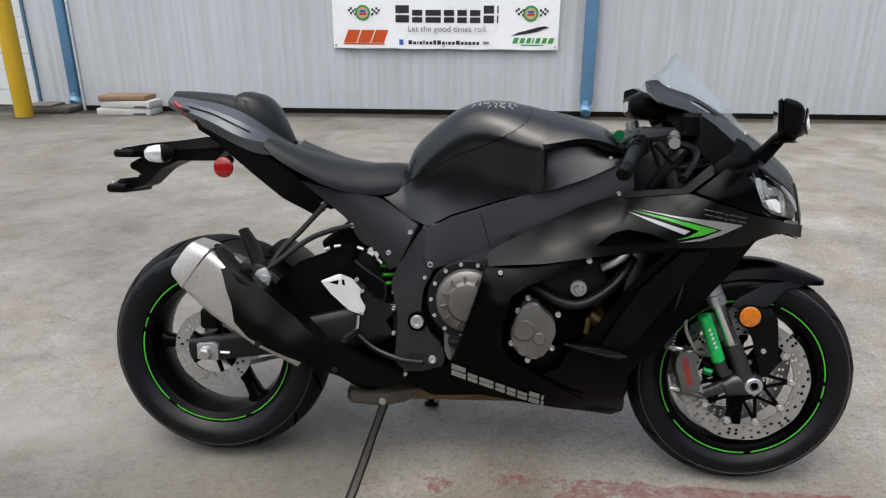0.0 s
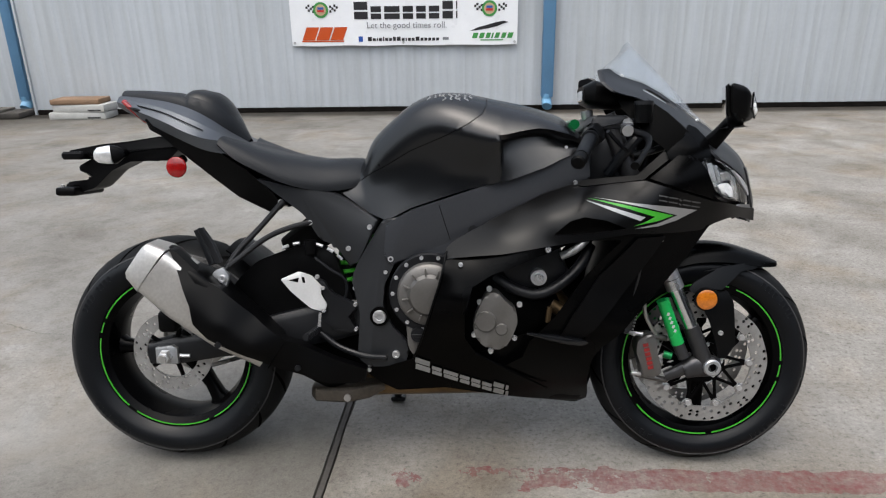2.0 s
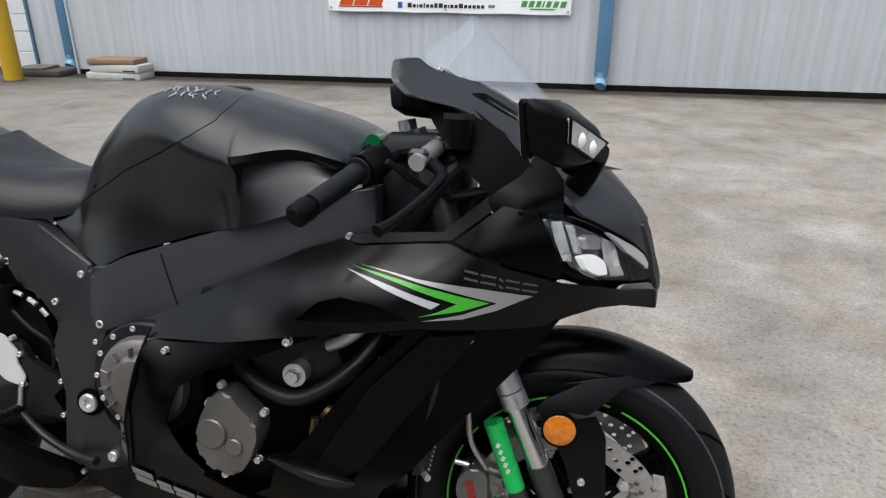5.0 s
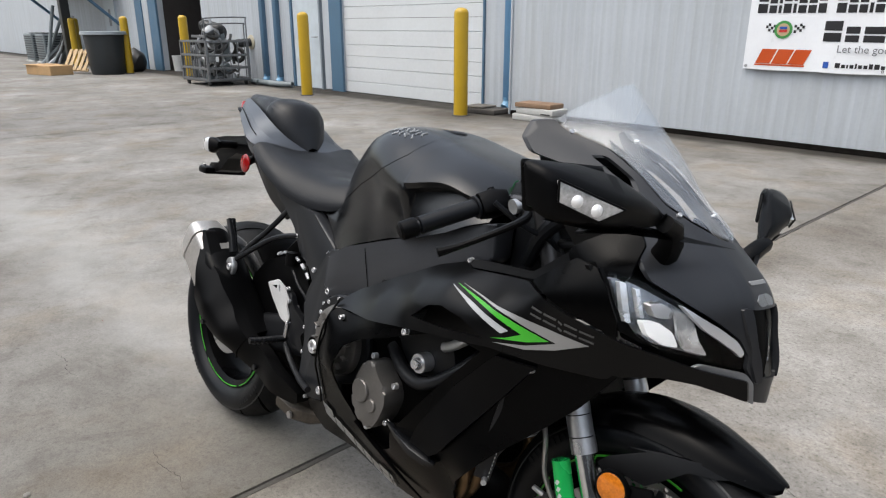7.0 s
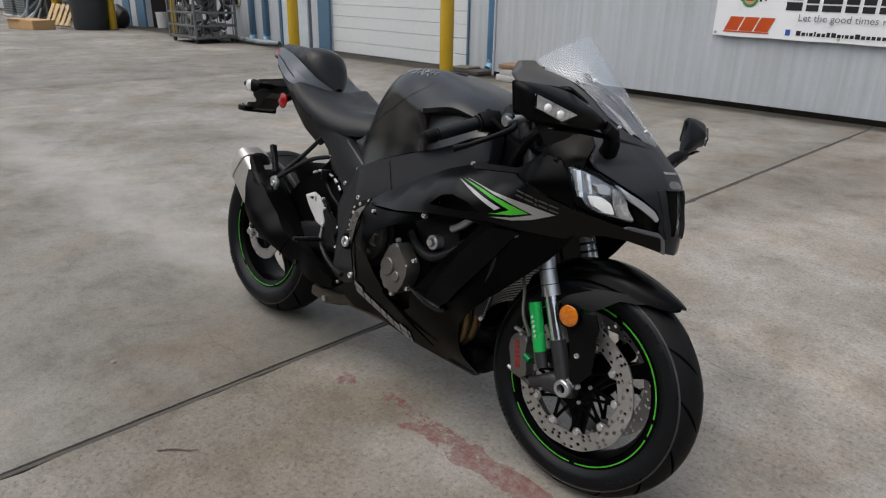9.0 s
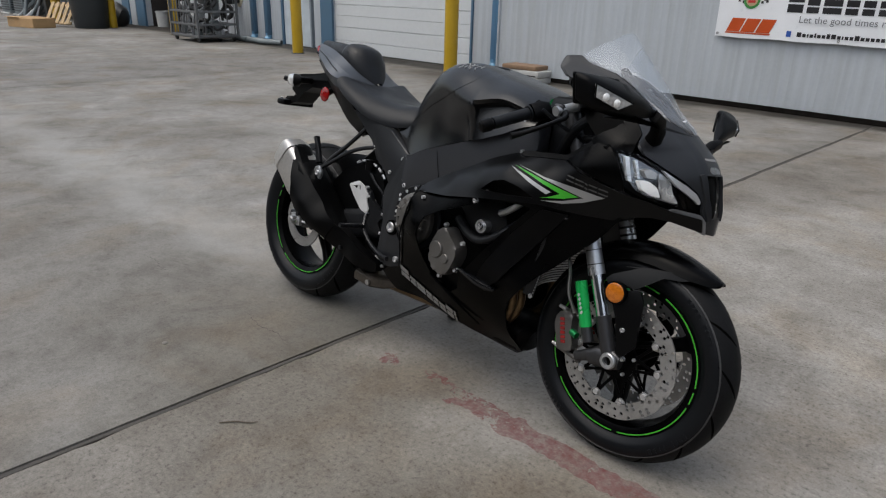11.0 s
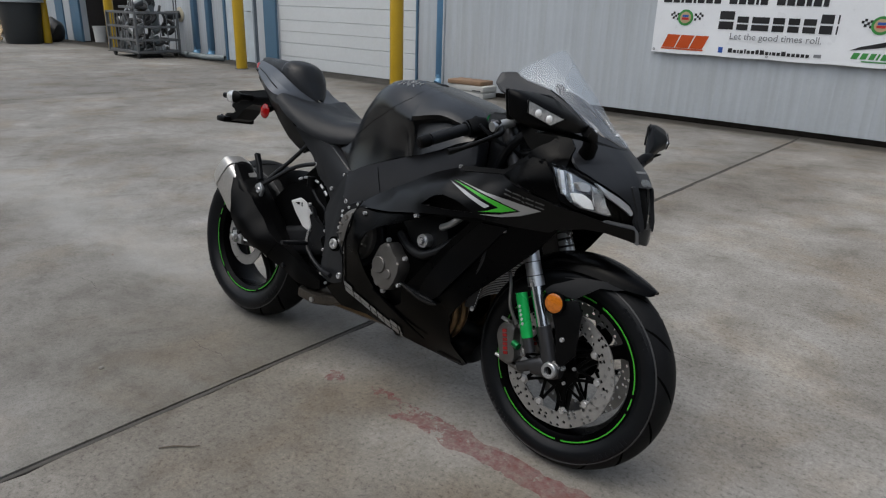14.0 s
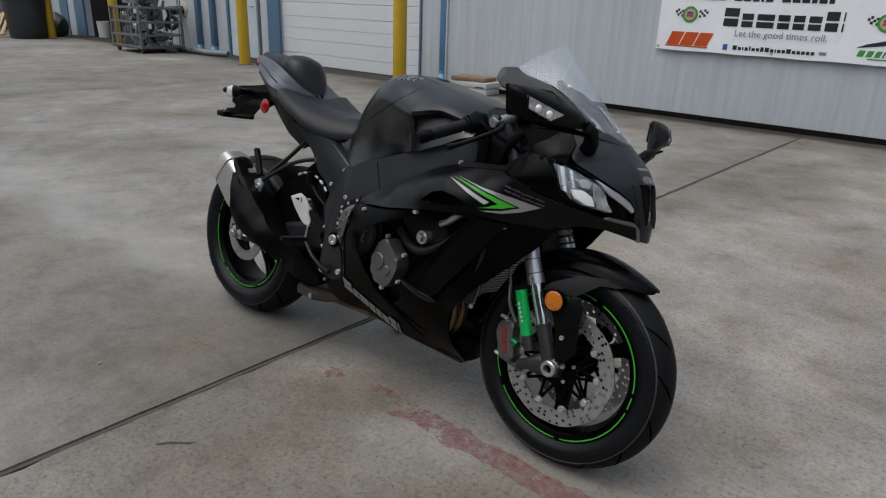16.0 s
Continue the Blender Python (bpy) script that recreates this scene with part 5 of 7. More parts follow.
# swingarm, hugger, shock, chain side
for s in (-1, 1):
    arm = loft([((-0.055, s * 0.100, 0.322), 0.028, 0.012), ((0.02, s * 0.100, 0.330), 0.036, 0.016), ((0.14, s * 0.104, 0.350), 0.034, 0.018), ((0.30, s * 0.108, 0.385), 0.050, 0.022), ((0.46, s * 0.10, 0.42), 0.055, 0.024), ((0.58, s * 0.095, 0.44), 0.040, 0.024)], 16, 3.4)
    part("swingarm_side", arm, FRAME_BLACK, bike, "black swingarm beam")
part("swingarm_bridge", box(0.36, 0.46, -0.10, 0.10, 0.36, 0.45, 0.02, 2), FRAME_BLACK, bike)
hug = bmesh.new()
rows = []
for a in np.linspace(radians(22), radians(60), 12):
    rows.append([(0.0 + 0.343 * math.cos(a) + 0.0, y, 0.322 + (0.343 - 1.6 * y * y) * math.sin(a)) for y in (0, 0.04, 0.08, 0.105)])
part("hugger", patch(rows, 2, 3, 0.004), PLASTIC, bike, "black rear hugger")
part("shock_body", rod((0.45, -0.03, 0.40), (0.50, -0.03, 0.66), 0.03, n=20), FRAME_BLACK, bike)
spring = [(0.46 + 0.0014 * i + 0.042 * math.cos(i * 0.7), -0.03 + 0.042 * math.sin(i * 0.7), 0.50 + 0.0028 * i) for i in range(50)]
part("shock_spring", tube(spring, 0.006, 8, 2), LIME, bike, "lime green shock spring")
part("chain_guard", prism([(0.0, 0.42), (0.3, 0.50), (0.48, 0.52), (0.48, 0.50), (0.3, 0.475), (0.0, 0.40)], 0.095, 0.115, 0.003), PLASTIC, bike)
part("rear_sprocket", shifted(lathe([(0.05, -0.003), (0.10, -0.003), (0.10, 0.003), (0.05, 0.003)], 44, closed=True), 0, 0.09, 0.322), STEEL, rear_wheel)
part("chain", tube([(0.0, 0.09, 0.424), (0.3, 0.09, 0.47), (0.58, 0.09, 0.485), (0.62, 0.09, 0.45), (0.58, 0.09, 0.41), (0.3, 0.09, 0.31), (0.0, 0.09, 0.22), (-0.09, 0.09, 0.28), (-0.09, 0.09, 0.37), (0.0, 0.09, 0.424)], 0.007, 8, 5), STEEL, bike)

# fork: dark axle lug, chrome slider, outer tube, green reservoir


def fork_at(s, t, dx=0.0, dy=0.0):
    """A point down the fork leg; t is the height."""
    return (1.432 + (0.300 - t) * 0.43 + dx, s * (0.100 + dy), t)


for s in (-1, 1):
    leg = part("fork_leg", rod(fork_at(s, 0.285), fork_at(s, 0.405), 0.0215, 0.0205, 24), FORK_DARK, bike, "dark anodised fork foot")
    part("slider", rod(fork_at(s, 0.40), fork_at(s, 0.51), 0.0185, n=28), CHROME, leg, "chromed fork slider")
    part("dust_seal", rod(fork_at(s, 0.505), fork_at(s, 0.53), 0.0230, 0.0225, 28), FORK_ALLOY, leg)
    part("seal_ring", rod(fork_at(s, 0.528), fork_at(s, 0.534), 0.0200, n=28), RUBBER, leg)
    part("outer_tube", rod(fork_at(s, 0.532), fork_at(s, 0.565), 0.0222, n=28), FORK_ALLOY, leg, "brushed alloy outer tube")
    part("tube_groove", rod(fork_at(s, 0.563), fork_at(s, 0.569), 0.0205, n=28), RUBBER, leg)
    part("upper_tube", rod(fork_at(s, 0.567), fork_at(s, 0.68), 0.0225, n=28), FORK_ALLOY, leg, "brushed alloy upper tube")
    for z in (0.592, 0.612, 0.632):
        part("clamp_ring", rod(fork_at(s, z), fork_at(s, z + 0.006), 0.0231, n=28), FORK_DARK, leg)
    part("top_tube", rod(fork_at(s, 0.68), fork_at(s, 0.93), 0.0225, n=28), FORK_DARK, leg, "dark anodised top of the fork")
    res = part("fork_reservoir", rod(fork_at(s, 0.362, -0.053, 0.014), fork_at(s, 0.478, -0.047, 0.014), 0.0165, n=24), FORK_GREEN, leg, "green anodised damper reservoir")
    part("reservoir_cap", rod(fork_at(s, 0.325, -0.052, 0.014), fork_at(s, 0.364, -0.053, 0.014), 0.0150, n=24), FORK_DARK, res)
    for k in range(5):
        z = 0.40 + 0.011 * k
        p = Vector(fork_at(s, z, -0.050, 0.014 + 0.0163))
        part("reservoir_mark", turned(box(p.x - 0.003, p.x + 0.003, p.y - 0.0008, p.y + 0.0008, p.z - 0.004, p.z + 0.004), 18, "Y", p), WHITE_PRINT, res)
    part("axle_lug", loft([((1.375, s * 0.10, 0.285), 0.022, 0.017), ((1.40, s * 0.10, 0.295), 0.028, 0.019), ((1.44, s * 0.10, 0.300), 0.030, 0.019), ((1.465, s * 0.10, 0.300), 0.020, 0.016)], 20, 2.4), FORK_DARK, leg)
    end = part("axle_collar", lathe([(0.012, -0.012), (0.019, -0.012), (0.022, -0.009), (0.022, 0.0), (0.012, 0.0)], 28, closed=True, centre=(1.44, s * 0.118 + (0 if s < 0 else 0.012), 0.300)), ALLOY, leg)
    part("axle_bore", rod((1.44, s * 0.119, 0.3), (1.44, s * 0.121, 0.3), 0.0122, n=6), SHADE_BLACK, end)
    # radial caliper
    cal = part("caliper", turned(prism(rounded([(-0.028, -0.055), (0.012, -0.062), (0.026, -0.045), (0.022, 0.0), (0.030, 0.045), (0.012, 0.058), (-0.018, 0.050), (-0.030, 0.020)], 0.010), -0.026, 0.026, 0.006), -14), CALIPER, leg, "silver radial brake caliper")
    cal.location = (1.283, s * 0.079, 0.325)
    for k in range(6):
        b = box(-0.010, 0.004, -0.0278, -0.0262, -0.036 + 0.0125 * k, -0.027 + 0.0125 * k)
        part("caliper_mark", turned(b, -14), RED_LENS, cal)
    part("caliper_lug", rod((-0.01, 0, 0.052), (0.05, 0.0, 0.040), 0.008, n=12), CALIPER, cal)
    part("caliper_lug", rod((-0.028, 0, -0.058), (0.055, 0.0, -0.075), 0.008, n=12), CALIPER, cal)
    for bz in (0.052, -0.058):
        part("caliper_bolt", rod((-0.015, -0.004, bz), (-0.04, -0.004, bz + 0.004), 0.006, 0.005, 10), BOLT, cal)
    part("caliper_bracket", loft([((1.33, s * 0.09, 0.265), 0.014, 0.012), ((1.36, s * 0.095, 0.28), 0.016, 0.014), ((1.39, s * 0.10, 0.30), 0.018, 0.014)], 14, 2.6), FORK_DARK, leg)
    part("brake_hose", tube([(1.30, s * 0.095, 0.38), (1.272, s * 0.10, 0.43), (1.262, s * 0.10, 0.49), (1.24, s * 0.09, 0.54), (1.22, s * 0.07, 0.62)], 0.005, 8), STEEL if s < 0 else RUBBER, leg)
    part("damper_knob", rod((1.315, s * 0.118, 0.335), (1.335, s * 0.122, 0.33), 0.010, n=12), ANOD_GREEN, leg)

# front mudguard
fend_rows = []
for a, k, narrow in ((128, 0.310, 0.9), (112, 0.314, 1.0), (98, 0.318, 1.0), (86, 0.320, 1.0), (76, 0.320, 0.92), (67, 0.321, 0.78), (60, 0.325, 0.58), (55, 0.329, 0.36), (53.3, 0.331, 0.20)):
    r = radians(a)
    fend_rows.append([(1.437 + k * math.cos(r), y * narrow, 0.296 + k * math.sin(r) - dz * narrow) for y, dz in ((0, 0), (0.035, 0.005), (0.062, 0.020), (0.076, 0.046))])
fender = part("front_mudguard", patch(fend_rows, 5, 5, 0.004), LOWER_BLACK, bike, "gloss black front mudguard")
side_f = thin_plate([(1.30, 0.55, -0.085), (1.38, 0.58, -0.078), (1.46, 0.578, -0.078), (1.57, 0.565, -0.05), (1.40, 0.45, -0.118), (1.46, 0.33, -0.120), (1.52, 0.55, -0.075), (1.49, 0.47, -0.105), (1.37, 0.52, -0.105)])
both("mudguard_side", skin([(1.415, 0.548), (1.47, 0.560), (1.545, 0.566), (1.592, 0.560), (1.555, 0.548), (1.515, 0.545), (1.485, 0.520), (1.462, 0.502), (1.43, 0.505), (1.40, 0.485), (1.375, 0.505), (1.39, 0.522), (1.45, 0.553)], side_f, 0.004), FAIRING_BLACK, fender)
both("fork_guard", skin([(1.40, 0.475), (1.43, 0.49), (1.475, 0.50), (1.492, 0.47), (1.50, 0.36), (1.475, 0.325), (1.455, 0.325), (1.445, 0.37), (1.43, 0.42)], side_f, 0.006, lift=0.001), FAIRING_BLACK, fender, "black fork guard plate")
for s in (-1, 1):
    bolt((1.458, s * 0.120, 0.392), 0.0075, fender, (0, s, 0))
    bolt((1.468, s * 0.105, 0.312), 0.007, fender, (0, s, 0))
    refl = part("side_reflector", lathe([(0.0001, 0.007), (0.020, 0.0065), (0.026, 0.004), (0.0275, 0.0), (0.0001, 0.0)], 32, centre=(1.417, 0, 0.481)) if s > 0 else lathe([(0.0001, -0.007), (0.020, -0.0065), (0.026, -0.004), (0.0275, 0.0), (0.0001, 0.0)], 32, centre=(1.417, 0, 0.481)), AMBER, fender, "round amber reflector")
    refl.location.y = s * 0.121
    part("reflector_rim", lathe([(0.026, -0.004), (0.030, -0.004), (0.030, 0.006), (0.026, 0.006)], 32, closed=True, centre=(1.417, 0, 0.481)), PLASTIC, refl)


# ---- bodywork ----
FAIR = thin_plate([(0.76, 0.635, -0.185), (0.75, 0.600, -0.232), (0.742, 0.540, -0.243), (0.715, 0.467, -0.232), (0.690, 0.400, -0.200), (0.670, 0.330, -0.165), (0.55, 0.290, -0.135), (0.62, 0.235, -0.122),
                   (0.82, 0.538, -0.250), (0.80, 0.460, -0.248), (0.80, 0.390, -0.203), (0.83, 0.350, -0.187), (0.92, 0.227, -0.122), (0.75, 0.240, -0.125), (1.03, 0.190, -0.075), (1.145, 0.165, -0.030), (1.125, 0.25, -0.125), (0.79, 0.51, -0.262), (0.92, 0.300, -0.165), (1.06, 0.390, -0.207),
                   (1.137, 0.345, -0.178), (1.05, 0.300, -0.163), (1.00, 0.628, -0.238), (0.90, 0.600, -0.240), (1.10, 0.560, -0.216), (1.17, 0.480, -0.217), (1.188, 0.422, -0.220), (1.262, 0.530, -0.194), (1.274, 0.646, -0.200), (1.22, 0.57, -0.207), (1.36, 0.645, -0.165), (1.20, 0.670, -0.225)])
FAIR_UP = thin_plate([(0.76, 0.635, -0.185), (0.75, 0.600, -0.226), (0.89, 0.704, -0.165), (0.89, 0.665, -0.215), (0.89, 0.625, -0.240), (1.00, 0.757, -0.163), (1.00, 0.710, -0.222), (1.00, 0.645, -0.242), (1.08, 0.782, -0.160), (1.08, 0.745, -0.215), (1.08, 0.66, -0.242),
                      (1.20, 0.788, -0.180), (1.20, 0.740, -0.218), (1.20, 0.670, -0.226), (1.30, 0.845, -0.180), (1.30, 0.785, -0.208), (1.30, 0.730, -0.203), (1.30, 0.670, -0.195), (1.38, 0.835, -0.178), (1.38, 0.735, -0.178), (1.38, 0.667, -0.158),
                      (1.44, 0.757, -0.158), (1.47, 0.69, -0.112), (1.56, 0.69, -0.030), (1.50, 0.720, -0.095)])
fairing = both("upper_fairing", skin([(0.750, 0.603), (0.757, 0.628), (0.780, 0.646), (0.890, 0.705), (0.995, 0.756), (1.060, 0.778), (1.090, 0.772), (1.160, 0.780), (1.235, 0.788), (1.262, 0.779), (1.330, 0.757), (1.400, 0.737), (1.455, 0.728), (1.500, 0.714), (1.556, 0.706), (1.560, 0.672), (1.500, 0.688), (1.460, 0.690), (1.420, 0.680), (1.380, 0.664), (1.300, 0.662), (1.195, 0.664), (1.10, 0.652), (1.00, 0.637), (0.891, 0.618)],
                                      FAIR_UP, 0.004, [[(1.012, 0.664), (1.050, 0.696), (1.084, 0.706), (1.136, 0.697), (1.186, 0.677), (1.10, 0.668)]]), FAIRING_BLACK, bike, "matte black upper side fairing with decals")
up_r = fairing[0]
both("fairing_shoulder", skin([(1.243, 0.793), (1.312, 0.848), (1.352, 0.842), (1.378, 0.815), (1.400, 0.770), (1.402, 0.742), (1.335, 0.762)], FAIR_UP, 0.004, lift=0.002), LOWER_BLACK, bike, "gloss black fairing shoulder")
both("intake_scoop", skin([(1.000, 0.636), (1.03, 0.70), (1.09, 0.715), (1.15, 0.705), (1.205, 0.672), (1.19, 0.645)], thin_plate([(1.0, 0.66, -0.205), (1.09, 0.71, -0.20), (1.19, 0.67, -0.20), (1.1, 0.66, -0.185)]), 0.003), PLASTIC, bike)
both("inner_top_rail", skin([(1.06, 0.782), (1.09, 0.774), (1.235, 0.79), (1.31, 0.85), (1.29, 0.86), (1.22, 0.80), (1.10, 0.79)], thin_plate([(1.06, 0.78, -0.165), (1.235, 0.79, -0.175), (1.31, 0.85, -0.165), (1.29, 0.86, -0.15)]), 0.006), PLASTIC, bike)
lower = both("lower_fairing", skin([(0.752, 0.600), (0.738, 0.540), (0.713, 0.467), (0.700, 0.424), (0.680, 0.365), (0.664, 0.330), (0.600, 0.306), (0.545, 0.300), (0.543, 0.281), (0.583, 0.250), (0.621, 0.230), (0.749, 0.240), (0.898, 0.217), (1.030, 0.190), (1.105, 0.173), (1.130, 0.190), (1.128, 0.215), (1.116, 0.270), (1.122, 0.335), (1.140, 0.372), (1.182, 0.416), (1.229, 0.472), (1.292, 0.537), (1.350, 0.600), (1.405, 0.676), (1.30, 0.672), (1.20, 0.674), (1.10, 0.658), (1.00, 0.642), (0.891, 0.622)],
                                    FAIR, 0.004, lift=-0.004, holes=[[(0.820, 0.538), (0.867, 0.567), (0.947, 0.598), (1.051, 0.640), (1.140, 0.652), (1.178, 0.648), (1.096, 0.562), (1.021, 0.461), (0.962, 0.394), (0.945, 0.345), (0.905, 0.320), (0.850, 0.345), (0.822, 0.366), (0.801, 0.400), (0.801, 0.480)]]), LOWER_BLACK, bike, "matte black lower side fairing with an engine opening")
part("belly_pan", loft([((0.80, 0.0, 0.262), 0.045, 0.085), ((0.95, 0.0, 0.242), 0.052, 0.095), ((1.06, 0.0, 0.232), 0.056, 0.090), ((1.115, 0.0, 0.226), 0.052, 0.076), ((1.134, 0.0, 0.220), 0.040, 0.045)], 20, 2.8), PLASTIC, bike, "black belly pan behind the front wheel")
both("vent_blade", skin([(1.215, 0.654), (1.285, 0.655), (1.235, 0.585), (1.175, 0.505), (1.115, 0.425), (1.075, 0.395), (1.030, 0.400), (1.060, 0.460), (1.125, 0.560)], FAIR, 0.006, lift=0.007), PLASTIC, bike, "black vent blade")
both("fairing_rim", tube([(0.758, -0.216, 0.622), (0.744, -0.242, 0.560), (0.716, -0.234, 0.470), (0.700, -0.213, 0.420), (0.682, -0.186, 0.368), (0.666, -0.170, 0.333)], 0.0025, 8), PLASTIC, bike)
both("air_strake", loft([((0.955, -0.207, 0.414), 0.003, 0.006), ((1.00, -0.216, 0.409), 0.007, 0.012), ((1.050, -0.222, 0.402), 0.010, 0.016), ((1.082, -0.218, 0.396), 0.010, 0.014), ((1.10, -0.210, 0.393), 0.004, 0.008)], 12, 3), BODY, bike, "small angular air strake")
both("lower_crease", tube([(0.826, -0.190, 0.357), (0.88, -0.176, 0.325), (0.95, -0.158, 0.284), (1.015, -0.135, 0.246)], [0.004, 0.005, 0.004, 0.002], 8), LOWER_BLACK, bike)
both("cowl_inner", skin([(0.84, 0.35), (0.945, 0.40), (1.04, 0.41), (1.10, 0.37), (1.10, 0.26), (1.0, 0.25)], thin_plate([(0.84, 0.35, -0.165), (1.04, 0.41, -0.165), (1.1, 0.26, -0.11), (1.0, 0.25, -0.12)]), 0.003), PLASTIC, bike)

# decals on the fairing
FLIFT = 0.0012
for s in (0, 1):
    def decal(name, outline, material, surf=FAIR_UP, lift=FLIFT, r=0.0):
        bm = skin(outline, surf, 0.0008, step=0.02, lift=lift, r=r)
        part(name, mirrored(bm) if s else bm, material, fairing[s] if surf is FAIR_UP else lower[s])
    decal("white_chevron", [(1.086, 0.7455), (1.150, 0.7275), (1.230, 0.7030), (1.217, 0.6950), (1.150, 0.7195)], WHITE_PRINT)
    decal("green_chevron", [(1.095, 0.7490), (1.170, 0.7350), (1.236, 0.7205), (1.300, 0.705), (1.262, 0.6930), (1.200, 0.6825), (1.226, 0.6900), (1.254, 0.7035), (1.180, 0.7265)], LIME)
    decal("silver_chevron", [(1.105, 0.7515), (1.200, 0.737), (1.290, 0.727), (1.362, 0.716), (1.310, 0.693), (1.262, 0.680), (1.205, 0.676), (1.262, 0.687), (1.312, 0.705), (1.230, 0.726), (1.160, 0.741)], SILVER_PRINT)
    # model mark as plain dark silver outlines
    x = 1.262
    for k, w in enumerate((0.024, 0.026, 0.010, 0.024, 0.026)):
        z = 0.7415 - 0.20 * (x - 1.262)
        for zz in (z, z + 0.011):
            decal("model_mark", [(x, zz), (x + w - 0.004, zz - 0.004), (x + w - 0.003, zz - 0.001), (x + 0.001, zz + 0.003)], GREY_LINE)
        x += w
    # the maker's mark on the cowl as plain silver bars
    x = 0.672
    for k, w in enumerate((0.042, 0.030, 0.042, 0.030, 0.028, 0.030, 0.032, 0.012)):
        z = 0.303 - 0.36 * (x - 0.672)
        h = 0.036 if k in (0, 6, 7) else 0.025

        def stroke(xa, za, xb, zb):
            decal("mark_bar", [(xa, za - 0.36 * (xa - x)), (xb, za - 0.36 * (xb - x)), (xb + 0.002, zb - 0.36 * (xb - x)), (xa + 0.002, zb - 0.36 * (xa - x))], SILVER_PRINT, FAIR)

        stroke(x, z, x + w - 0.005, z + 0.44 * h)
        stroke(x, z + 0.56 * h, x + w - 0.005, z + h)
        x += w
for s in (-1, 1):
    for bx, by, bz, br in ((0.792, 0.236, 0.591, 0.006), (1.000, 0.240, 0.628, 0.008), (1.274, 0.203, 0.646, 0.006), (1.072, 0.166, 0.783, 0.006), (0.549, 0.137, 0.292, 0.006)):
        bolt((bx, s * by, bz), br, fairing[0 if s < 0 else 1], (0, s, 0))

# nose: screen, cowl, lamps, ram duct
TAIL_SILVER = mat("lamp_brow_silver", (0.55, 0.56, 0.58), 0.3, 0.6, vary=0.05)
NOSE = thin_plate([(0, 0.842, 1.513), (0, 0.93, 1.426), (0, 0.76, 1.556), (0, 0.70, 1.571), (0, 0.665, 1.572), (-0.05, 0.842, 1.508), (-0.05, 0.946, 1.386), (-0.05, 0.75, 1.541), (-0.05, 0.69, 1.548), (-0.1, 0.842, 1.466), (-0.1, 0.76, 1.500), (-0.1, 0.70, 1.492), (-0.09, 0.925, 1.375),
                   (-0.10, 1.042, 1.190), (-0.12, 0.995, 1.235), (-0.155, 1.0, 1.165), (-0.122, 1.055, 1.142), (-0.15, 0.842, 1.420), (-0.15, 0.76, 1.455), (-0.15, 0.69, 1.455), (-0.19, 0.842, 1.372), (-0.185, 0.76, 1.405), (-0.2, 0.80, 1.365), (-0.14, 0.90, 1.345), (0, 1.03, 1.334), (0, 1.085, 1.280), (0, 1.137, 1.228), (-0.06, 1.116, 1.208), (-0.05, 1.03, 1.304)])


def half(pts):
    """A right-hand outline closed over the middle line."""
    return pts + [(-y, z) for y, z in reversed(pts) if y < -1e-6]


def nose(y, z):
    edge = float(np.interp(z, [0.70, 0.80, 0.85, 0.90, 0.945], [0.034, 0.044, 0.046, 0.054, 0.068]))
    lift = min(1, max(0, (edge - abs(y)) / 0.009)) * min(1, max(0, (0.955 - z) / 0.03)) * min(1, max(0, (z - 0.69) / 0.05))
    return NOSE(-math.sqrt(y * y + 6e-5), z) + 0.0065 * lift


cowl = part("upper_cowl", skin(half([(0.0, 0.664), (-0.026, 0.668), (-0.034, 0.70), (-0.046, 0.722), (-0.045, 0.742), (-0.058, 0.766), (-0.085, 0.788), (-0.12, 0.812), (-0.150, 0.836), (-0.150, 0.850), (-0.142, 0.872), (-0.134, 0.890), (-0.124, 0.908), (-0.118, 0.95), (-0.132, 0.985), (-0.155, 0.998), (-0.150, 1.022), (-0.127, 1.054), (-0.108, 1.060), (-0.104, 1.045), (-0.082, 1.026), (-0.070, 0.982), (-0.066, 0.945), (-0.051, 0.924), (-0.02, 0.904), (0.0, 0.900)]),
                               nose, 0.005, axis="X", step=0.009, holes=[[(-0.103, 1.008), (-0.088, 1.010), (-0.080, 0.978), (-0.086, 0.958), (-0.098, 0.982)], [(0.103, 1.008), (0.098, 0.982), (0.086, 0.958), (0.080, 0.978), (0.088, 1.010)], [(-0.042, 0.812), (0.042, 0.812), (0.036, 0.765), (0.026, 0.708), (-0.026, 0.708), (-0.036, 0.765)]]), COWL_GREY, bike, "matte graphite upper cowl round the screen")
part("badge_bar", skin([(-0.026, 0.846), (0.026, 0.846), (0.026, 0.851), (-0.026, 0.851)], nose, 0.001, axis="X", lift=0.0015), SILVER_PRINT, cowl)
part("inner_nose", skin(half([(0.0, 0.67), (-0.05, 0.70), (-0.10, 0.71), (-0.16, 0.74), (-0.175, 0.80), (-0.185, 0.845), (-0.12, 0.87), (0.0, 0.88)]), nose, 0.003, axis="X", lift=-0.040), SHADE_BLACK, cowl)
SCREEN_EDGE = [(0.9035, 0.001), (0.908, 0.022), (0.927, 0.051), (0.948, 0.066), (0.984, 0.071), (1.010, 0.076), (1.029, 0.083), (1.049, 0.104), (1.062, 0.106), (1.080, 0.092), (1.097, 0.077), (1.114, 0.056), (1.126, 0.038), (1.134, 0.020), (1.1372, 0.001)]
screen_rows = []
for z in np.unique(np.concatenate([np.linspace(0.9035, 1.1372, 30), [e[0] for e in SCREEN_EDGE]])):
    w = float(np.interp(z, [e[0] for e in SCREEN_EDGE], [e[1] for e in SCREEN_EDGE]))
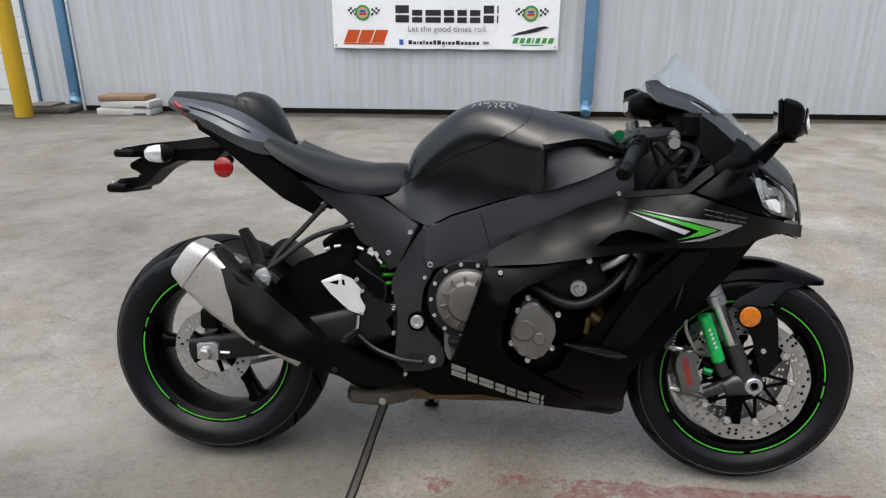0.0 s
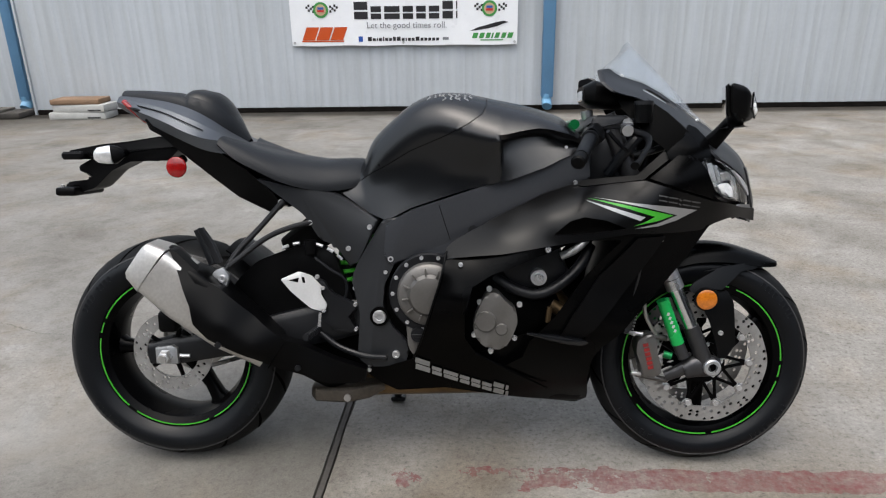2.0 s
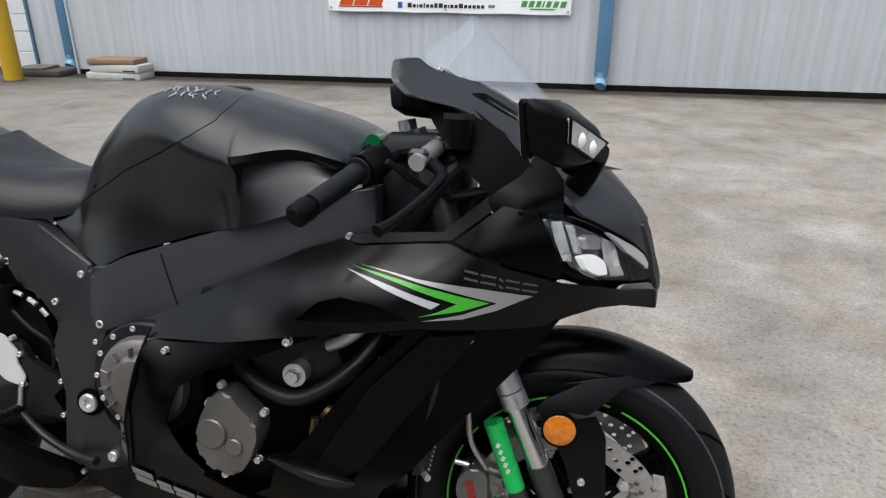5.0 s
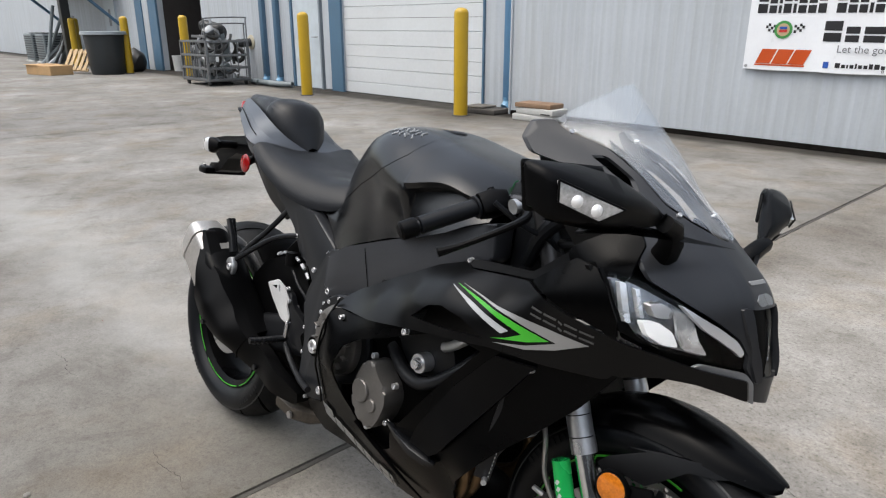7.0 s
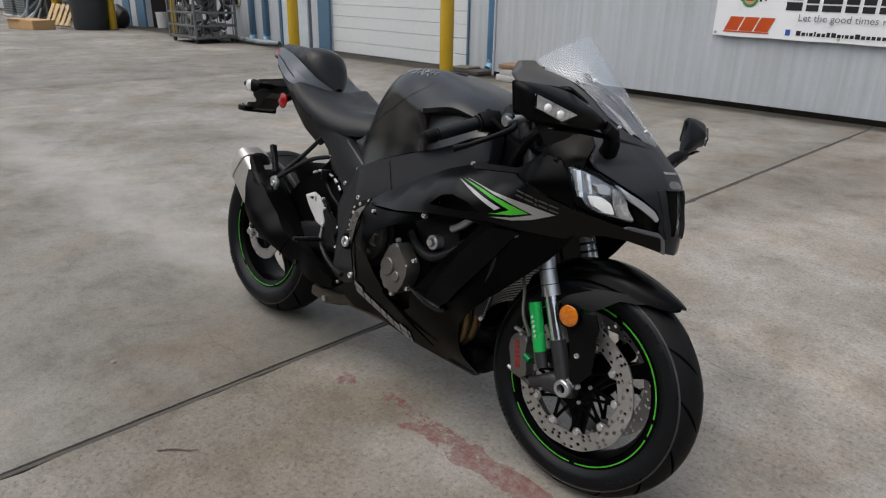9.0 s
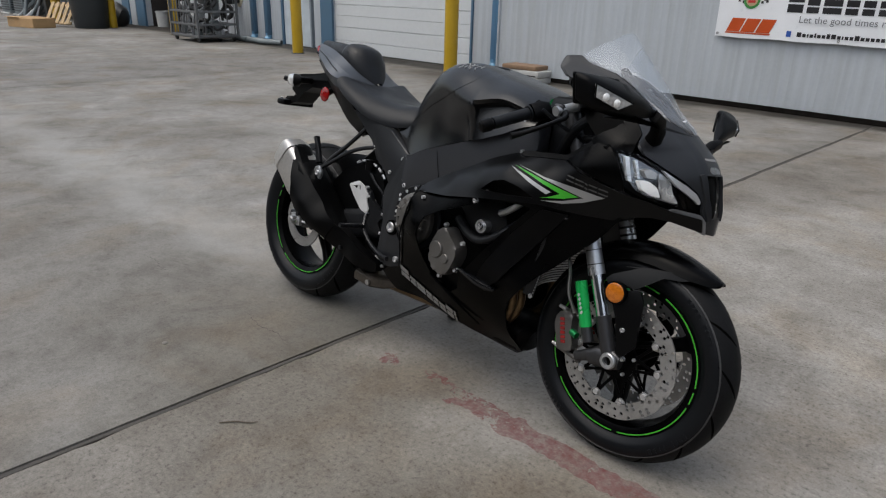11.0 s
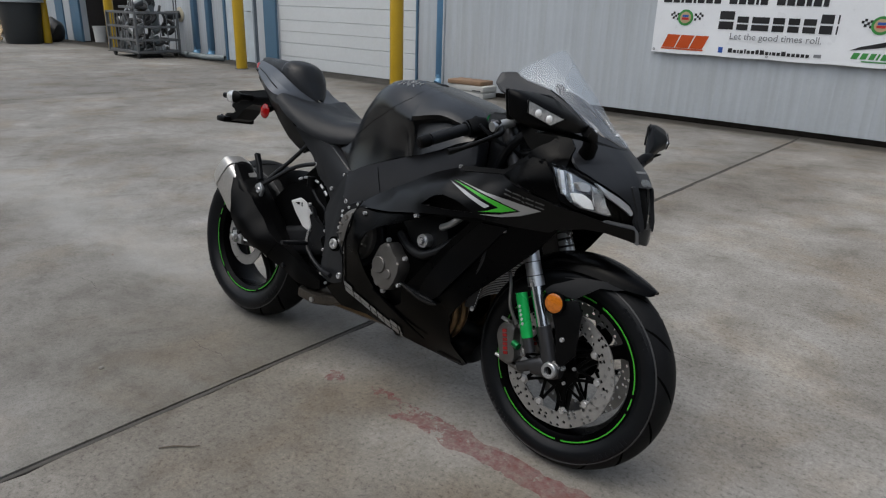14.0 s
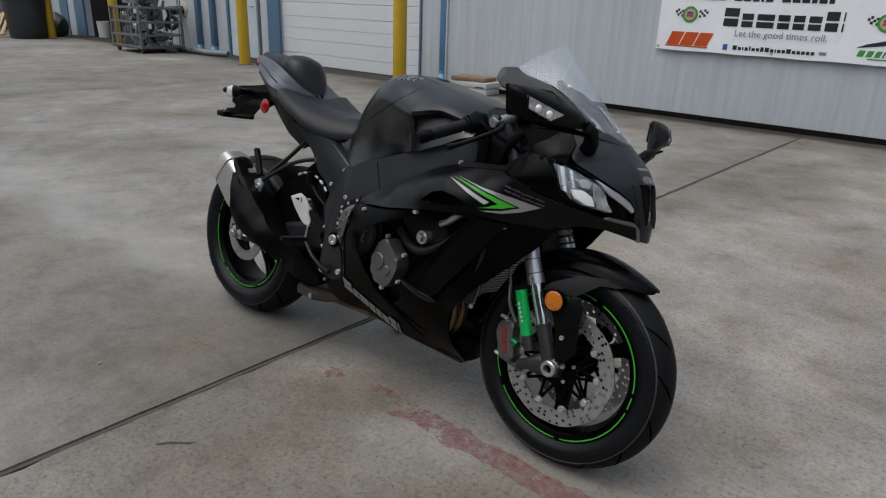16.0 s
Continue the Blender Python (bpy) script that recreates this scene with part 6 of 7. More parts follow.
    screen_rows.append([(nose(y, z) + 0.002, nose_y(y), z) for y in w * np.linspace(-1, 1, 19)])
screen = part("windscreen", patch(screen_rows, 1, 1, 0.003, False), SCREEN, bike, "clear acrylic windscreen", sharp=70)
screen.visible_shadow = False
for s in (-1, 1):
    bolt((1.193, nose_y(s * 0.099), 1.043), 0.005, screen, (0.75, s * 0.6, 0.3))
    bolt((nose(0.060, 0.934) + 0.003, nose_y(s * 0.060), 0.934), 0.005, screen, (0.72, s * 0.35, 0.60))
lamp_r = [(-0.190, 0.844), (-0.165, 0.839), (-0.12, 0.807), (-0.085, 0.784), (-0.058, 0.761), (-0.047, 0.740), (-0.050, 0.719), (-0.095, 0.725), (-0.145, 0.737), (-0.168, 0.752), (-0.182, 0.79)]
for s in (-1, 1):
    def fl(pts):
        return pts if s < 0 else [(-y, z) for y, z in reversed(pts)]
    lamp = part("headlamp_bowl", skin(fl(lamp_r), nose, 0.004, axis="X", lift=-0.032), PLASTIC, bike, "black headlamp housing")
    # bowl, panel and wing: one reflector's shade and glints put into three colours
    part("reflector_bowl", skin(fl([(-0.178, 0.832), (-0.160, 0.828), (-0.109, 0.795), (-0.100, 0.760), (-0.080, 0.729), (-0.142, 0.742), (-0.160, 0.757), (-0.172, 0.79)]), nose, 0.003, axis="X", lift=-0.022), BOWL_GREY, lamp, "headlamp reflector bowl, shade put into its grey")
    part("reflector_panel", skin(fl([(-0.128, 0.800), (-0.109, 0.790), (-0.100, 0.760), (-0.084, 0.733), (-0.112, 0.738), (-0.124, 0.760)]), nose, 0.003, axis="X", lift=-0.012), REFLECTOR, lamp, "smooth inner face of the reflector")
    part("reflector_wing", skin(fl([(-0.160, 0.776), (-0.146, 0.778), (-0.131, 0.765), (-0.121, 0.742), (-0.139, 0.7435), (-0.155, 0.755)]), nose, 0.006, axis="X", lift=-0.010), BULB, lamp, "lower reflector wing, glint put into its white")
    for yc, w, za, zb in ((-0.172, 0.0035, 0.770, 0.828), (-0.160, 0.0025, 0.780, 0.822), (-0.114, 0.0018, 0.744, 0.793)):
        part("reflector_rib", skin(fl([(yc - w, zb), (yc - w * 0.3, za), (yc + w, za), (yc + w * 0.6, zb)]), nose, 0.004, axis="X", lift=-0.011, r=0.001), REFLECTOR, lamp)
    part("lamp_bulb_shield", skin(fl([(-0.153, 0.802), (-0.141, 0.807), (-0.131, 0.798), (-0.134, 0.785), (-0.149, 0.784)]), nose, 0.008, axis="X", lift=-0.008), STEEL, lamp, "bright bulb shield")
    part("lamp_brow", skin(fl([(-0.128, 0.8095), (-0.106, 0.7935), (-0.085, 0.7805), (-0.062, 0.763), (-0.052, 0.746), (-0.056, 0.738), (-0.064, 0.7465), (-0.083, 0.761), (-0.104, 0.776), (-0.118, 0.794)]), nose, 0.005, axis="X", lift=0.0012), TAIL_SILVER, lamp, "silver brow strip in the lamp")
    cover = part("lamp_cover", skin(fl([(-0.189, 0.843), (-0.165, 0.838), (-0.108, 0.798), (-0.098, 0.760), (-0.078, 0.7235), (-0.145, 0.738), (-0.167, 0.753), (-0.181, 0.79)]), nose, 0.002, axis="X", lift=-0.002), CLEAR, lamp, "clear lamp cover")
    cover.visible_shadow = False
    cover = part("lamp_cover", skin(fl([(-0.107, 0.797), (-0.085, 0.783), (-0.060, 0.760), (-0.048, 0.740), (-0.051, 0.720), (-0.077, 0.7235), (-0.097, 0.760)]), nose, 0.002, axis="X", lift=-0.002), SMOKE, lamp, "smoked inner lamp cover")
    part("duct_cheek", skin(fl([(-0.043, 0.814), (-0.056, 0.812), (-0.052, 0.78), (-0.044, 0.752), (-0.043, 0.73), (-0.035, 0.70), (-0.026, 0.702), (-0.037, 0.765)]), nose, 0.006, axis="X", lift=0.004), COWL_GREY, cowl, "angled cheek beside the air duct")
    part("chin_side", skin(fl([(-0.027, 0.664), (-0.036, 0.70), (-0.048, 0.715), (-0.095, 0.721), (-0.112, 0.706), (-0.08, 0.688)]), nose, 0.004, axis="X", lift=0.001), CHIN_GREY, cowl)
    part("position_lamp", skin(fl([(-0.001, 0.816), (-0.022, 0.816), (-0.026, 0.824), (-0.016, 0.832), (-0.001, 0.833)]), nose, 0.003, axis="X", lift=0.001), DIM_LENS, cowl, "small clear position lamp")
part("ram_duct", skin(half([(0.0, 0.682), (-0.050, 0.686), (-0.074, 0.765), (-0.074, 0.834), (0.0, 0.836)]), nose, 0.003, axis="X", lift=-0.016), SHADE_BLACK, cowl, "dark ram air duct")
both("cowl_side", skin([(1.285, 0.852), (1.300, 0.868), (1.332, 0.890), (1.352, 0.922), (1.372, 0.912), (1.395, 0.885), (1.398, 0.840), (1.375, 0.800), (1.310, 0.815)], thin_plate([(1.355, 0.925, -0.112), (1.375, 0.905, -0.124), (1.395, 0.885, -0.128), (1.388, 0.852, -0.160), (1.345, 0.838, -0.178), (1.30, 0.868, -0.168), (1.332, 0.89, -0.150), (1.375, 0.80, -0.166), (1.31, 0.815, -0.176), (1.285, 0.852, -0.170)]), 0.004), LOWER_BLACK, bike, "matte black side of the upper cowl")
both("inner_cowl", skin([(1.15, 1.04), (1.23, 1.0), (1.30, 0.95), (1.36, 0.89), (1.38, 0.85), (1.30, 0.85), (1.24, 0.90), (1.19, 0.96)], thin_plate([(1.15, 1.04, -0.105), (1.30, 0.95, -0.122), (1.38, 0.85, -0.15), (1.24, 0.90, -0.145), (1.19, 0.96, -0.115)]), 0.003), SHADE_BLACK, bike)

# instrument pod and cockpit
pod = part("instrument_pod", loft([((1.105, 0, 1.000), 0.022, 0.055), ((1.13, 0, 1.003), 0.034, 0.080), ((1.175, 0, 0.995), 0.030, 0.085), ((1.22, 0, 0.985), 0.020, 0.07)], 24, 4), PLASTIC, bike, "black instrument pod")
part("display", box(1.102, 1.106, -0.042, 0.042, 0.985, 1.014, 0.003), SMOKE, pod)
part("top_clamp", prism(rounded([(1.10, 0.905), (1.20, 0.915), (1.22, 0.93), (1.20, 0.945), (1.12, 0.945)], 0.008), -0.125, 0.125, 0.006), FRAME_BLACK, bike)
part("key_switch", rod((1.125, 0, 0.94), (1.12, 0, 0.962), 0.016, n=20), ALLOY, bike)
part("damper_body", rod((1.08, 0.06, 0.925), (1.08, -0.07, 0.925), 0.013, n=16), ANOD_GREEN, bike, "green steering damper")
for s in (-1, 1):
    part("fork_cap", rod(fork_at(s, 0.93, 0.004), fork_at(s, 0.948, 0.004), 0.018, n=24), FORK_DARK, bike, "dark fork cap")
    bar = part("handlebar", tube([(1.135, s * 0.11, 0.912), (1.112, s * 0.17, 0.898), (1.090, s * 0.225, 0.879), (1.054, s * 0.322, 0.839)], 0.011, 12), FRAME_BLACK, bike, "black clip-on handlebar")
    d = (Vector((1.054, s * 0.322, 0.839)) - Vector((1.096, s * 0.206, 0.886))).normalized()
    g0 = Vector((1.099, s * 0.198, 0.889))
    q = d.to_track_quat("Z", "Y").to_matrix().to_4x4()
    ribs = [(0.0155 + (0.0006 if i % 2 else 0.0), 0.004 * i) for i in range(28)]
    gm = lathe([(0.0001, 0.0), (0.021, 0.0), (0.021, 0.004)] + [(r, h + 0.005) for r, h in ribs] + [(0.0001, 0.118)], 20, axis="Z")
    bmesh.ops.transform(gm, matrix=Matrix.Translation(g0) @ q, verts=gm.verts)
    part("grip", gm, RUBBER, bar, "ribbed rubber grip")
    we = lathe([(0.0001, 0.0), (0.016, 0.0), (0.0175, 0.006), (0.0165, 0.028), (0.012, 0.032), (0.0001, 0.033)], 20, axis="Z")
    bmesh.ops.transform(we, matrix=Matrix.Translation(g0 + d * 0.119) @ q, verts=we.verts)
    part("bar_end", we, PLASTIC, bar, "black bar end weight")
    sw = part("switch_box", loft([((1.122, s * 0.148, 0.905), 0.020, 0.018), ((1.112, s * 0.172, 0.898), 0.025, 0.023), ((1.102, s * 0.196, 0.890), 0.022, 0.020)], 14, 3.5), PLASTIC, bar)
    part("switch_button", rod((1.104, s * 0.170, 0.916), (1.099, s * 0.170, 0.9235), 0.007, n=12), PLASTIC, sw)
    cyl = part("master_cylinder", rod((1.20, s * 0.135, 0.925), (1.185, s * 0.205, 0.905), 0.013, n=16), ALLOY, bar, "bare alloy master cylinder")
    part("lever_perch", box(1.17, 1.20, s * 0.19 - 0.012, s * 0.19 + 0.012, 0.895, 0.925, 0.006), FORK_DARK, cyl)
    part("lever", tube([(1.195, s * 0.18, 0.906), (1.225, s * 0.218, 0.893), (1.218, s * 0.268, 0.872), (1.188, s * 0.325, 0.842), (1.170, s * 0.352, 0.829)], [0.010, 0.009, 0.0075, 0.0075, 0.011], 10, 6, flat=0.8), PLASTIC, bar, "black hand lever")
    part("hose", tube([(1.20, s * 0.14, 0.93), (1.25, s * 0.12, 0.93), (1.27, s * 0.09, 0.88), (1.25, s * 0.07, 0.78), (1.24, s * 0.06, 0.68)], 0.006, 8), RUBBER, bar)
    part("hose", tube([(1.14, s * 0.20, 0.905), (1.18, s * 0.16, 0.87), (1.22, s * 0.11, 0.84), (1.22, s * 0.08, 0.76)], 0.005, 8), RUBBER, bar)
cup = part("fluid_reservoir", rod((1.235, -0.145, 0.925), (1.235, -0.145, 0.968), 0.021, 0.022, 20), PLASTIC, bike, "brake fluid reservoir")
part("reservoir_lid", rod((1.235, -0.145, 0.968), (1.235, -0.145, 0.977), 0.0235, n=20), FRAME_BLACK, cup)
part("head_block", box(1.10, 1.24, -0.10, 0.10, 0.74, 0.91, 0.03, 2), FRAME_BLACK, bike)
part("wiring_loom", tube([(1.16, -0.11, 0.80), (1.20, -0.13, 0.86), (1.24, -0.12, 0.90), (1.29, -0.11, 0.92)], 0.014, 10), RUBBER, bike)
part("fairing_stay", tube([(1.18, -0.10, 0.84), (1.28, -0.10, 0.86), (1.36, -0.11, 0.90)], 0.009, 10), FRAME_BLACK, bike)

# mirrors with indicators
def hull(points, bevel, seg=2):
    """A faceted solid round the points, with softened edges."""
    bm = bmesh.new()
    for q in points:
        bm.verts.new(q)
    bmesh.ops.convex_hull(bm, input=bm.verts)
    bmesh.ops.delete(bm, geom=[v for v in bm.verts if not v.link_faces], context="VERTS")
    bmesh.ops.dissolve_limit(bm, angle_limit=radians(4), verts=bm.verts, edges=bm.edges)
    bmesh.ops.bevel(bm, geom=list(bm.edges), offset=bevel, segments=seg, affect="EDGES", profile=0.5)
    return bm


def shrunk(q):
    """Drawn in a little towards the middle of the mirror."""
    return (1.366 + 0.90 * (q[0] - 1.366), -0.322 + 0.90 * (q[1] + 0.322), 0.966 + 0.88 * (q[2] - 0.966))


def flipped(bm, s):
    """The left mirror is the right one turned over the nose's middle line."""
    if s > 0:
        for v in bm.verts:
            v.co.y = 0.062 - v.co.y
            v.co.z -= 0.012 + 0.030 * min(1, max(0, (0.36 - v.co.y) / 0.12))
        bmesh.ops.reverse_faces(bm, faces=bm.faces)
    return bm


for s in (-1, 1):
    mir = part("mirror_housing", flipped(hull([(1.342, -0.404, 1.000), (1.385, -0.262, 1.002), (1.396, -0.236, 0.942), (1.352, -0.390, 0.926), (1.388, -0.398, 0.988), (1.440, -0.296, 0.960), (1.446, -0.205, 0.952), (1.440, -0.160, 0.938), (1.432, -0.152, 0.912), (1.418, -0.225, 0.910), (1.421, -0.326, 0.914), (1.392, -0.384, 0.924)], 0.013, 3), s), PLASTIC, bike, "black faceted wing mirror with a clear indicator")
    part("mirror_rim", flipped(hull([shrunk(q) for q in [(1.335, -0.406, 1.001), (1.378, -0.260, 1.004), (1.389, -0.234, 0.940), (1.344, -0.393, 0.923), (1.346, -0.404, 1.000), (1.388, -0.260, 1.002), (1.399, -0.235, 0.940), (1.355, -0.391, 0.924)]], 0.005, 3), s), PLASTIC, mir)
    if s < 0:
        part("mirror_glass", flipped(hull([shrunk(q) for q in [(1.3345, -0.399, 0.995), (1.3755, -0.266, 0.998), (1.3865, -0.241, 0.943), (1.3435, -0.388, 0.929), (1.337, -0.399, 0.995), (1.374, -0.266, 1.000), (1.386, -0.240, 0.938), (1.342, -0.388, 0.929)]], 0.0005, 1), s), MIRROR, mir)
    quad = [(1.396, -0.3825, 0.9775), (1.442, -0.291, 0.9485), (1.4245, -0.322, 0.929), (1.3965, -0.3775, 0.9485)]
    lens = part("indicator_lens", flipped(hull([(x + 0.003, y - 0.002, z) for x, y, z in quad] + [(x - 0.03, y + 0.012, z) for x, y, z in quad], 0.002), s), MIRROR_LENS, mir, "clear indicator lens")
    part("lens_frame", flipped(tube([(x + 0.002, y - 0.001, z) for x, y, z in quad + quad[:1]], 0.0020, 6, 1), s), PLASTIC, mir)
    for k in (0.33, 0.70):
        c = [sum(q * w for q, w in zip(v, ((1 - k) / 2, k / 2, k / 2, (1 - k) / 2))) for v in zip(*quad)]
        bulb = bmesh.new()
        bmesh.ops.create_uvsphere(bulb, u_segments=14, v_segments=8, radius=0.0115, matrix=Matrix.Translation((c[0] - 0.0030, c[1] + 0.0022, c[2] - 0.002)))
        part("indicator_bulb", flipped(bulb, s), BULB, lens, "bright indicator bulb")
    part("mirror_stay", flipped(loft([((1.412, -0.098, 0.872), 0.020, 0.020), ((1.428, -0.115, 0.895), 0.017, 0.018), ((1.440, -0.145, 0.922), 0.015, 0.015), ((1.442, -0.175, 0.930), 0.012, 0.013)], 14, 3), s), PLASTIC, mir)

# tank and its covers
SCRIPT_WHITE = mat("script_white_print", (0.24, 0.245, 0.25), 0.4)
T = [(0.475, [(0, 0.790), (0.04, 0.786), (0.07, 0.778), (0.09, 0.768), (0.098, 0.755), (0.101, 0.74), (0.103, 0.725)]),
     (0.530, [(0, 0.828), (0.04, 0.824), (0.072, 0.810), (0.090, 0.788), (0.099, 0.764), (0.109, 0.735), (0.115, 0.70)]),
     (0.560, [(0, 0.888), (0.05, 0.882), (0.085, 0.862), (0.104, 0.822), (0.109, 0.775), (0.119, 0.73), (0.129, 0.68)]),
     (0.605, [(0, 0.930), (0.06, 0.928), (0.106, 0.908), (0.125, 0.860), (0.122, 0.795), (0.130, 0.74), (0.145, 0.68)]),
     (0.670, [(0, 0.981), (0.07, 0.979), (0.127, 0.960), (0.150, 0.905), (0.140, 0.83), (0.142, 0.76), (0.152, 0.70)]),
     (0.730, [(0, 1.003), (0.08, 1.000), (0.144, 0.976), (0.171, 0.922), (0.155, 0.85), (0.150, 0.78), (0.158, 0.71)]),
     (0.790, [(0, 1.003), (0.088, 0.999), (0.156, 0.970), (0.188, 0.915), (0.176, 0.86), (0.162, 0.80), (0.164, 0.73)]),
     (0.850, [(0, 0.992), (0.09, 0.988), (0.162, 0.957), (0.202, 0.901), (0.192, 0.858), (0.172, 0.81), (0.170, 0.745)]),
     (0.882, [(0, 0.985), (0.09, 0.981), (0.162, 0.953), (0.208, 0.897), (0.200, 0.865), (0.192, 0.83), (0.180, 0.765)]),
     (0.898, [(0, 0.982), (0.09, 0.978), (0.160, 0.951), (0.209, 0.900), (0.180, 0.884), (0.184, 0.83), (0.186, 0.770)]),
     (0.980, [(0, 0.963), (0.085, 0.960), (0.150, 0.943), (0.200, 0.914), (0.162, 0.897), (0.176, 0.85), (0.194, 0.785)]),
     (1.045, [(0, 0.940), (0.078, 0.936), (0.140, 0.921), (0.188, 0.901), (0.156, 0.884), (0.172, 0.858), (0.192, 0.812)]),
     (1.085, [(0, 0.905), (0.066, 0.903), (0.120, 0.896), (0.160, 0.884), (0.148, 0.872), (0.164, 0.857), (0.180, 0.83)])]
MID = 0.026  # the upper body stands this far to the left of the wheels' line


def tank_shell():
    return shifted(patch([[(x, -y, z) for y, z in sec] for x, sec in T], 5, 3, 0.006), 0, MID)


tank = part("fuel_tank", mesh_boolean(tank_shell(), prism([(0.50, 0.770), (0.559, 0.806), (0.605, 0.829), (0.662, 0.862), (0.760, 0.902), (0.808, 0.926), (0.844, 0.951), (0.855, 0.975), (0.852, 1.06), (0.50, 1.06)], -0.4, 0.4), "INTERSECT"), BODY, bike, "matte black fuel tank with a script mark", sharp=45)
part("tank_cover", mesh_boolean(tank_shell(), prism([(0.465, 0.775), (0.476, 0.757), (0.548, 0.706), (0.600, 0.686), (0.664, 0.719), (0.806, 0.766), (0.917, 0.791), (0.995, 0.819), (1.047, 0.844), (1.12, 0.87), (1.12, 1.06), (0.8535, 1.06), (0.8565, 0.9745), (0.8455, 0.9497), (0.809, 0.9245), (0.7607, 0.9004), (0.6626, 0.8604), (0.6058, 0.8274), (0.5597, 0.8044), (0.502, 0.7685)], -0.4, 0.4), "INTERSECT"), BODY, bike, "matte black air box cover", sharp=28)
part("tank_core", loft([((0.52, 0, 0.74), 0.03, 0.06), ((0.60, 0, 0.79), 0.09, 0.10), ((0.72, 0, 0.84), 0.11, 0.115), ((0.9, 0, 0.84), 0.10, 0.12), ((1.06, 0, 0.85), 0.04, 0.10)], 20, 3), SHADE_BLACK, bike)
from mathutils.bvhtree import BVHTree
shell = BVHTree.FromBMesh(tank_shell())
cap = part("filler_cap", lathe([(0.0001, 0.008), (0.03, 0.008), (0.036, 0.005), (0.038, 0.0), (0.0001, 0.0)], 32, axis="Z", centre=(0.785, MID, 1.002)), FRAME_BLACK, tank, "black filler cap")
for s in (-1, 1):
    bolt((1.050, MID + s * 0.172, 0.868), 0.005, tank, (0.2, s, 0.2))
    # the script mark as plain white strokes
    def crown(x, y):
        return shell.ray_cast(Vector((x, MID + s * y, 1.3)), Vector((0, 0, -1)))[0].z
    for row, count, x0, y0, wide in ((0, 9, 0.712, 0.106, 0.020), (1, 5, 0.752, 0.131, 0.013)):
        for k in range(count):
            lean = 0.006 * (1 if k % 3 else -0.4)
            path = []
            for t in (0, 0.35, 0.7, 1):
                x = x0 + 0.0125 * k + lean * t + 0.003 * math.sin(5 * t + k)
                y = y0 + 0.0025 * math.sin(2.1 * k + row) + wide * t
                path.append((x, MID + s * y, crown(x, y) + 0.0008))
            part("script_stroke", tube(path, 0.0017, 6, 4), SCRIPT_WHITE, tank)

# seats and tail
seat_rows = [(0.205, 0.030, [(0, 0.876), (0.06, 0.878), (0.110, 0.887), (0.150, 0.892), (0.163, 0.878)]), (0.235, 0.018, [(0, 0.868), (0.06, 0.870), (0.115, 0.875), (0.157, 0.867), (0.167, 0.845)]),
             (0.270, 0.0, [(0, 0.858), (0.065, 0.859), (0.120, 0.857), (0.158, 0.838), (0.164, 0.815)]), (0.340, 0.0, [(0, 0.841), (0.07, 0.840), (0.120, 0.830), (0.150, 0.802), (0.153, 0.782)]),
             (0.420, 0.0, [(0, 0.829), (0.065, 0.827), (0.106, 0.813), (0.129, 0.782), (0.131, 0.762)]), (0.490, 0.0, [(0, 0.831), (0.055, 0.827), (0.086, 0.809), (0.106, 0.784), (0.108, 0.764)]),
             (0.528, 0.0, [(0, 0.826), (0.04, 0.821), (0.068, 0.807), (0.088, 0.790), (0.090, 0.778)]), (0.548, 0.0, [(0, 0.803), (0.03, 0.801), (0.052, 0.794), (0.074, 0.788), (0.075, 0.783)])]
part("rider_seat", shifted(patch([[(x - wing * (y / 0.16) ** 2, -y, z) for y, z in sec] for x, wing, sec in seat_rows], 5, 3, 0.012), 0, MID + 0.008), VINYL, bike, "black vinyl rider seat", sharp=30)
pil_rows = [(-0.132, [(0, 1.021), (0.012, 1.020), (0.022, 1.016), (0.025, 1.008)]), (-0.06, [(0, 1.019), (0.036, 1.017), (0.050, 1.010), (0.053, 0.998)]), (0.02, [(0, 1.012), (0.055, 1.010), (0.073, 1.001), (0.077, 0.986)]),
            (0.062, [(0, 1.004), (0.060, 1.001), (0.082, 0.991), (0.086, 0.972)]), (0.074, [(0, 1.015), (0.058, 1.010), (0.084, 0.995), (0.089, 0.968)]), (0.105, [(0, 1.009), (0.056, 1.003), (0.084, 0.988), (0.089, 0.956)]), (0.132, [(0, 1.000), (0.050, 0.992), (0.076, 0.970), (0.081, 0.940)]), (0.158, [(0, 0.968), (0.040, 0.960), (0.058, 0.940), (0.062, 0.915)]),
            (0.180, [(0, 0.930), (0.026, 0.922), (0.034, 0.910), (0.037, 0.898)]), (0.198, [(0, 0.893), (0.008, 0.891), (0.012, 0.887), (0.013, 0.882)])]
pil = part("pillion_seat", shifted(patch([[(x, -0.86 * y, z) for y, z in sec] for x, sec in pil_rows], 3, 2, 0.010), 0, MID + 0.014), VINYL, bike, "black vinyl pillion seat with a raised pad", sharp=30)
pad_rows = [(x, [(0.94 * y, z + up) for y, z in sec]) for (x, sec), up in zip(pil_rows[3:9], (-0.001, 0.008, 0.009, 0.009, 0.008, -0.001))]
pad_rows = [(x - 0.016, sec) if i == 0 else (x, sec) for i, (x, sec) in enumerate(pad_rows)]
part("pillion_pad", shifted(patch([[(x, -0.86 * y, z) for y, z in sec] for x, sec in pad_rows], 3, 2, 0.008), 0, MID + 0.014), PAD_VINYL, pil, "smooth darker raised pad", sharp=30)
part("seat_piping", tube([(0.066 + 0.5 * (0.088 - abs(y)) * 0.12, MID + 0.014 + y, 1.0135 - 3.4 * y * y) for y in np.linspace(-0.072, 0.072, 9)], 0.003, 8), RUBBER, pil, "thin black seam of the pad")
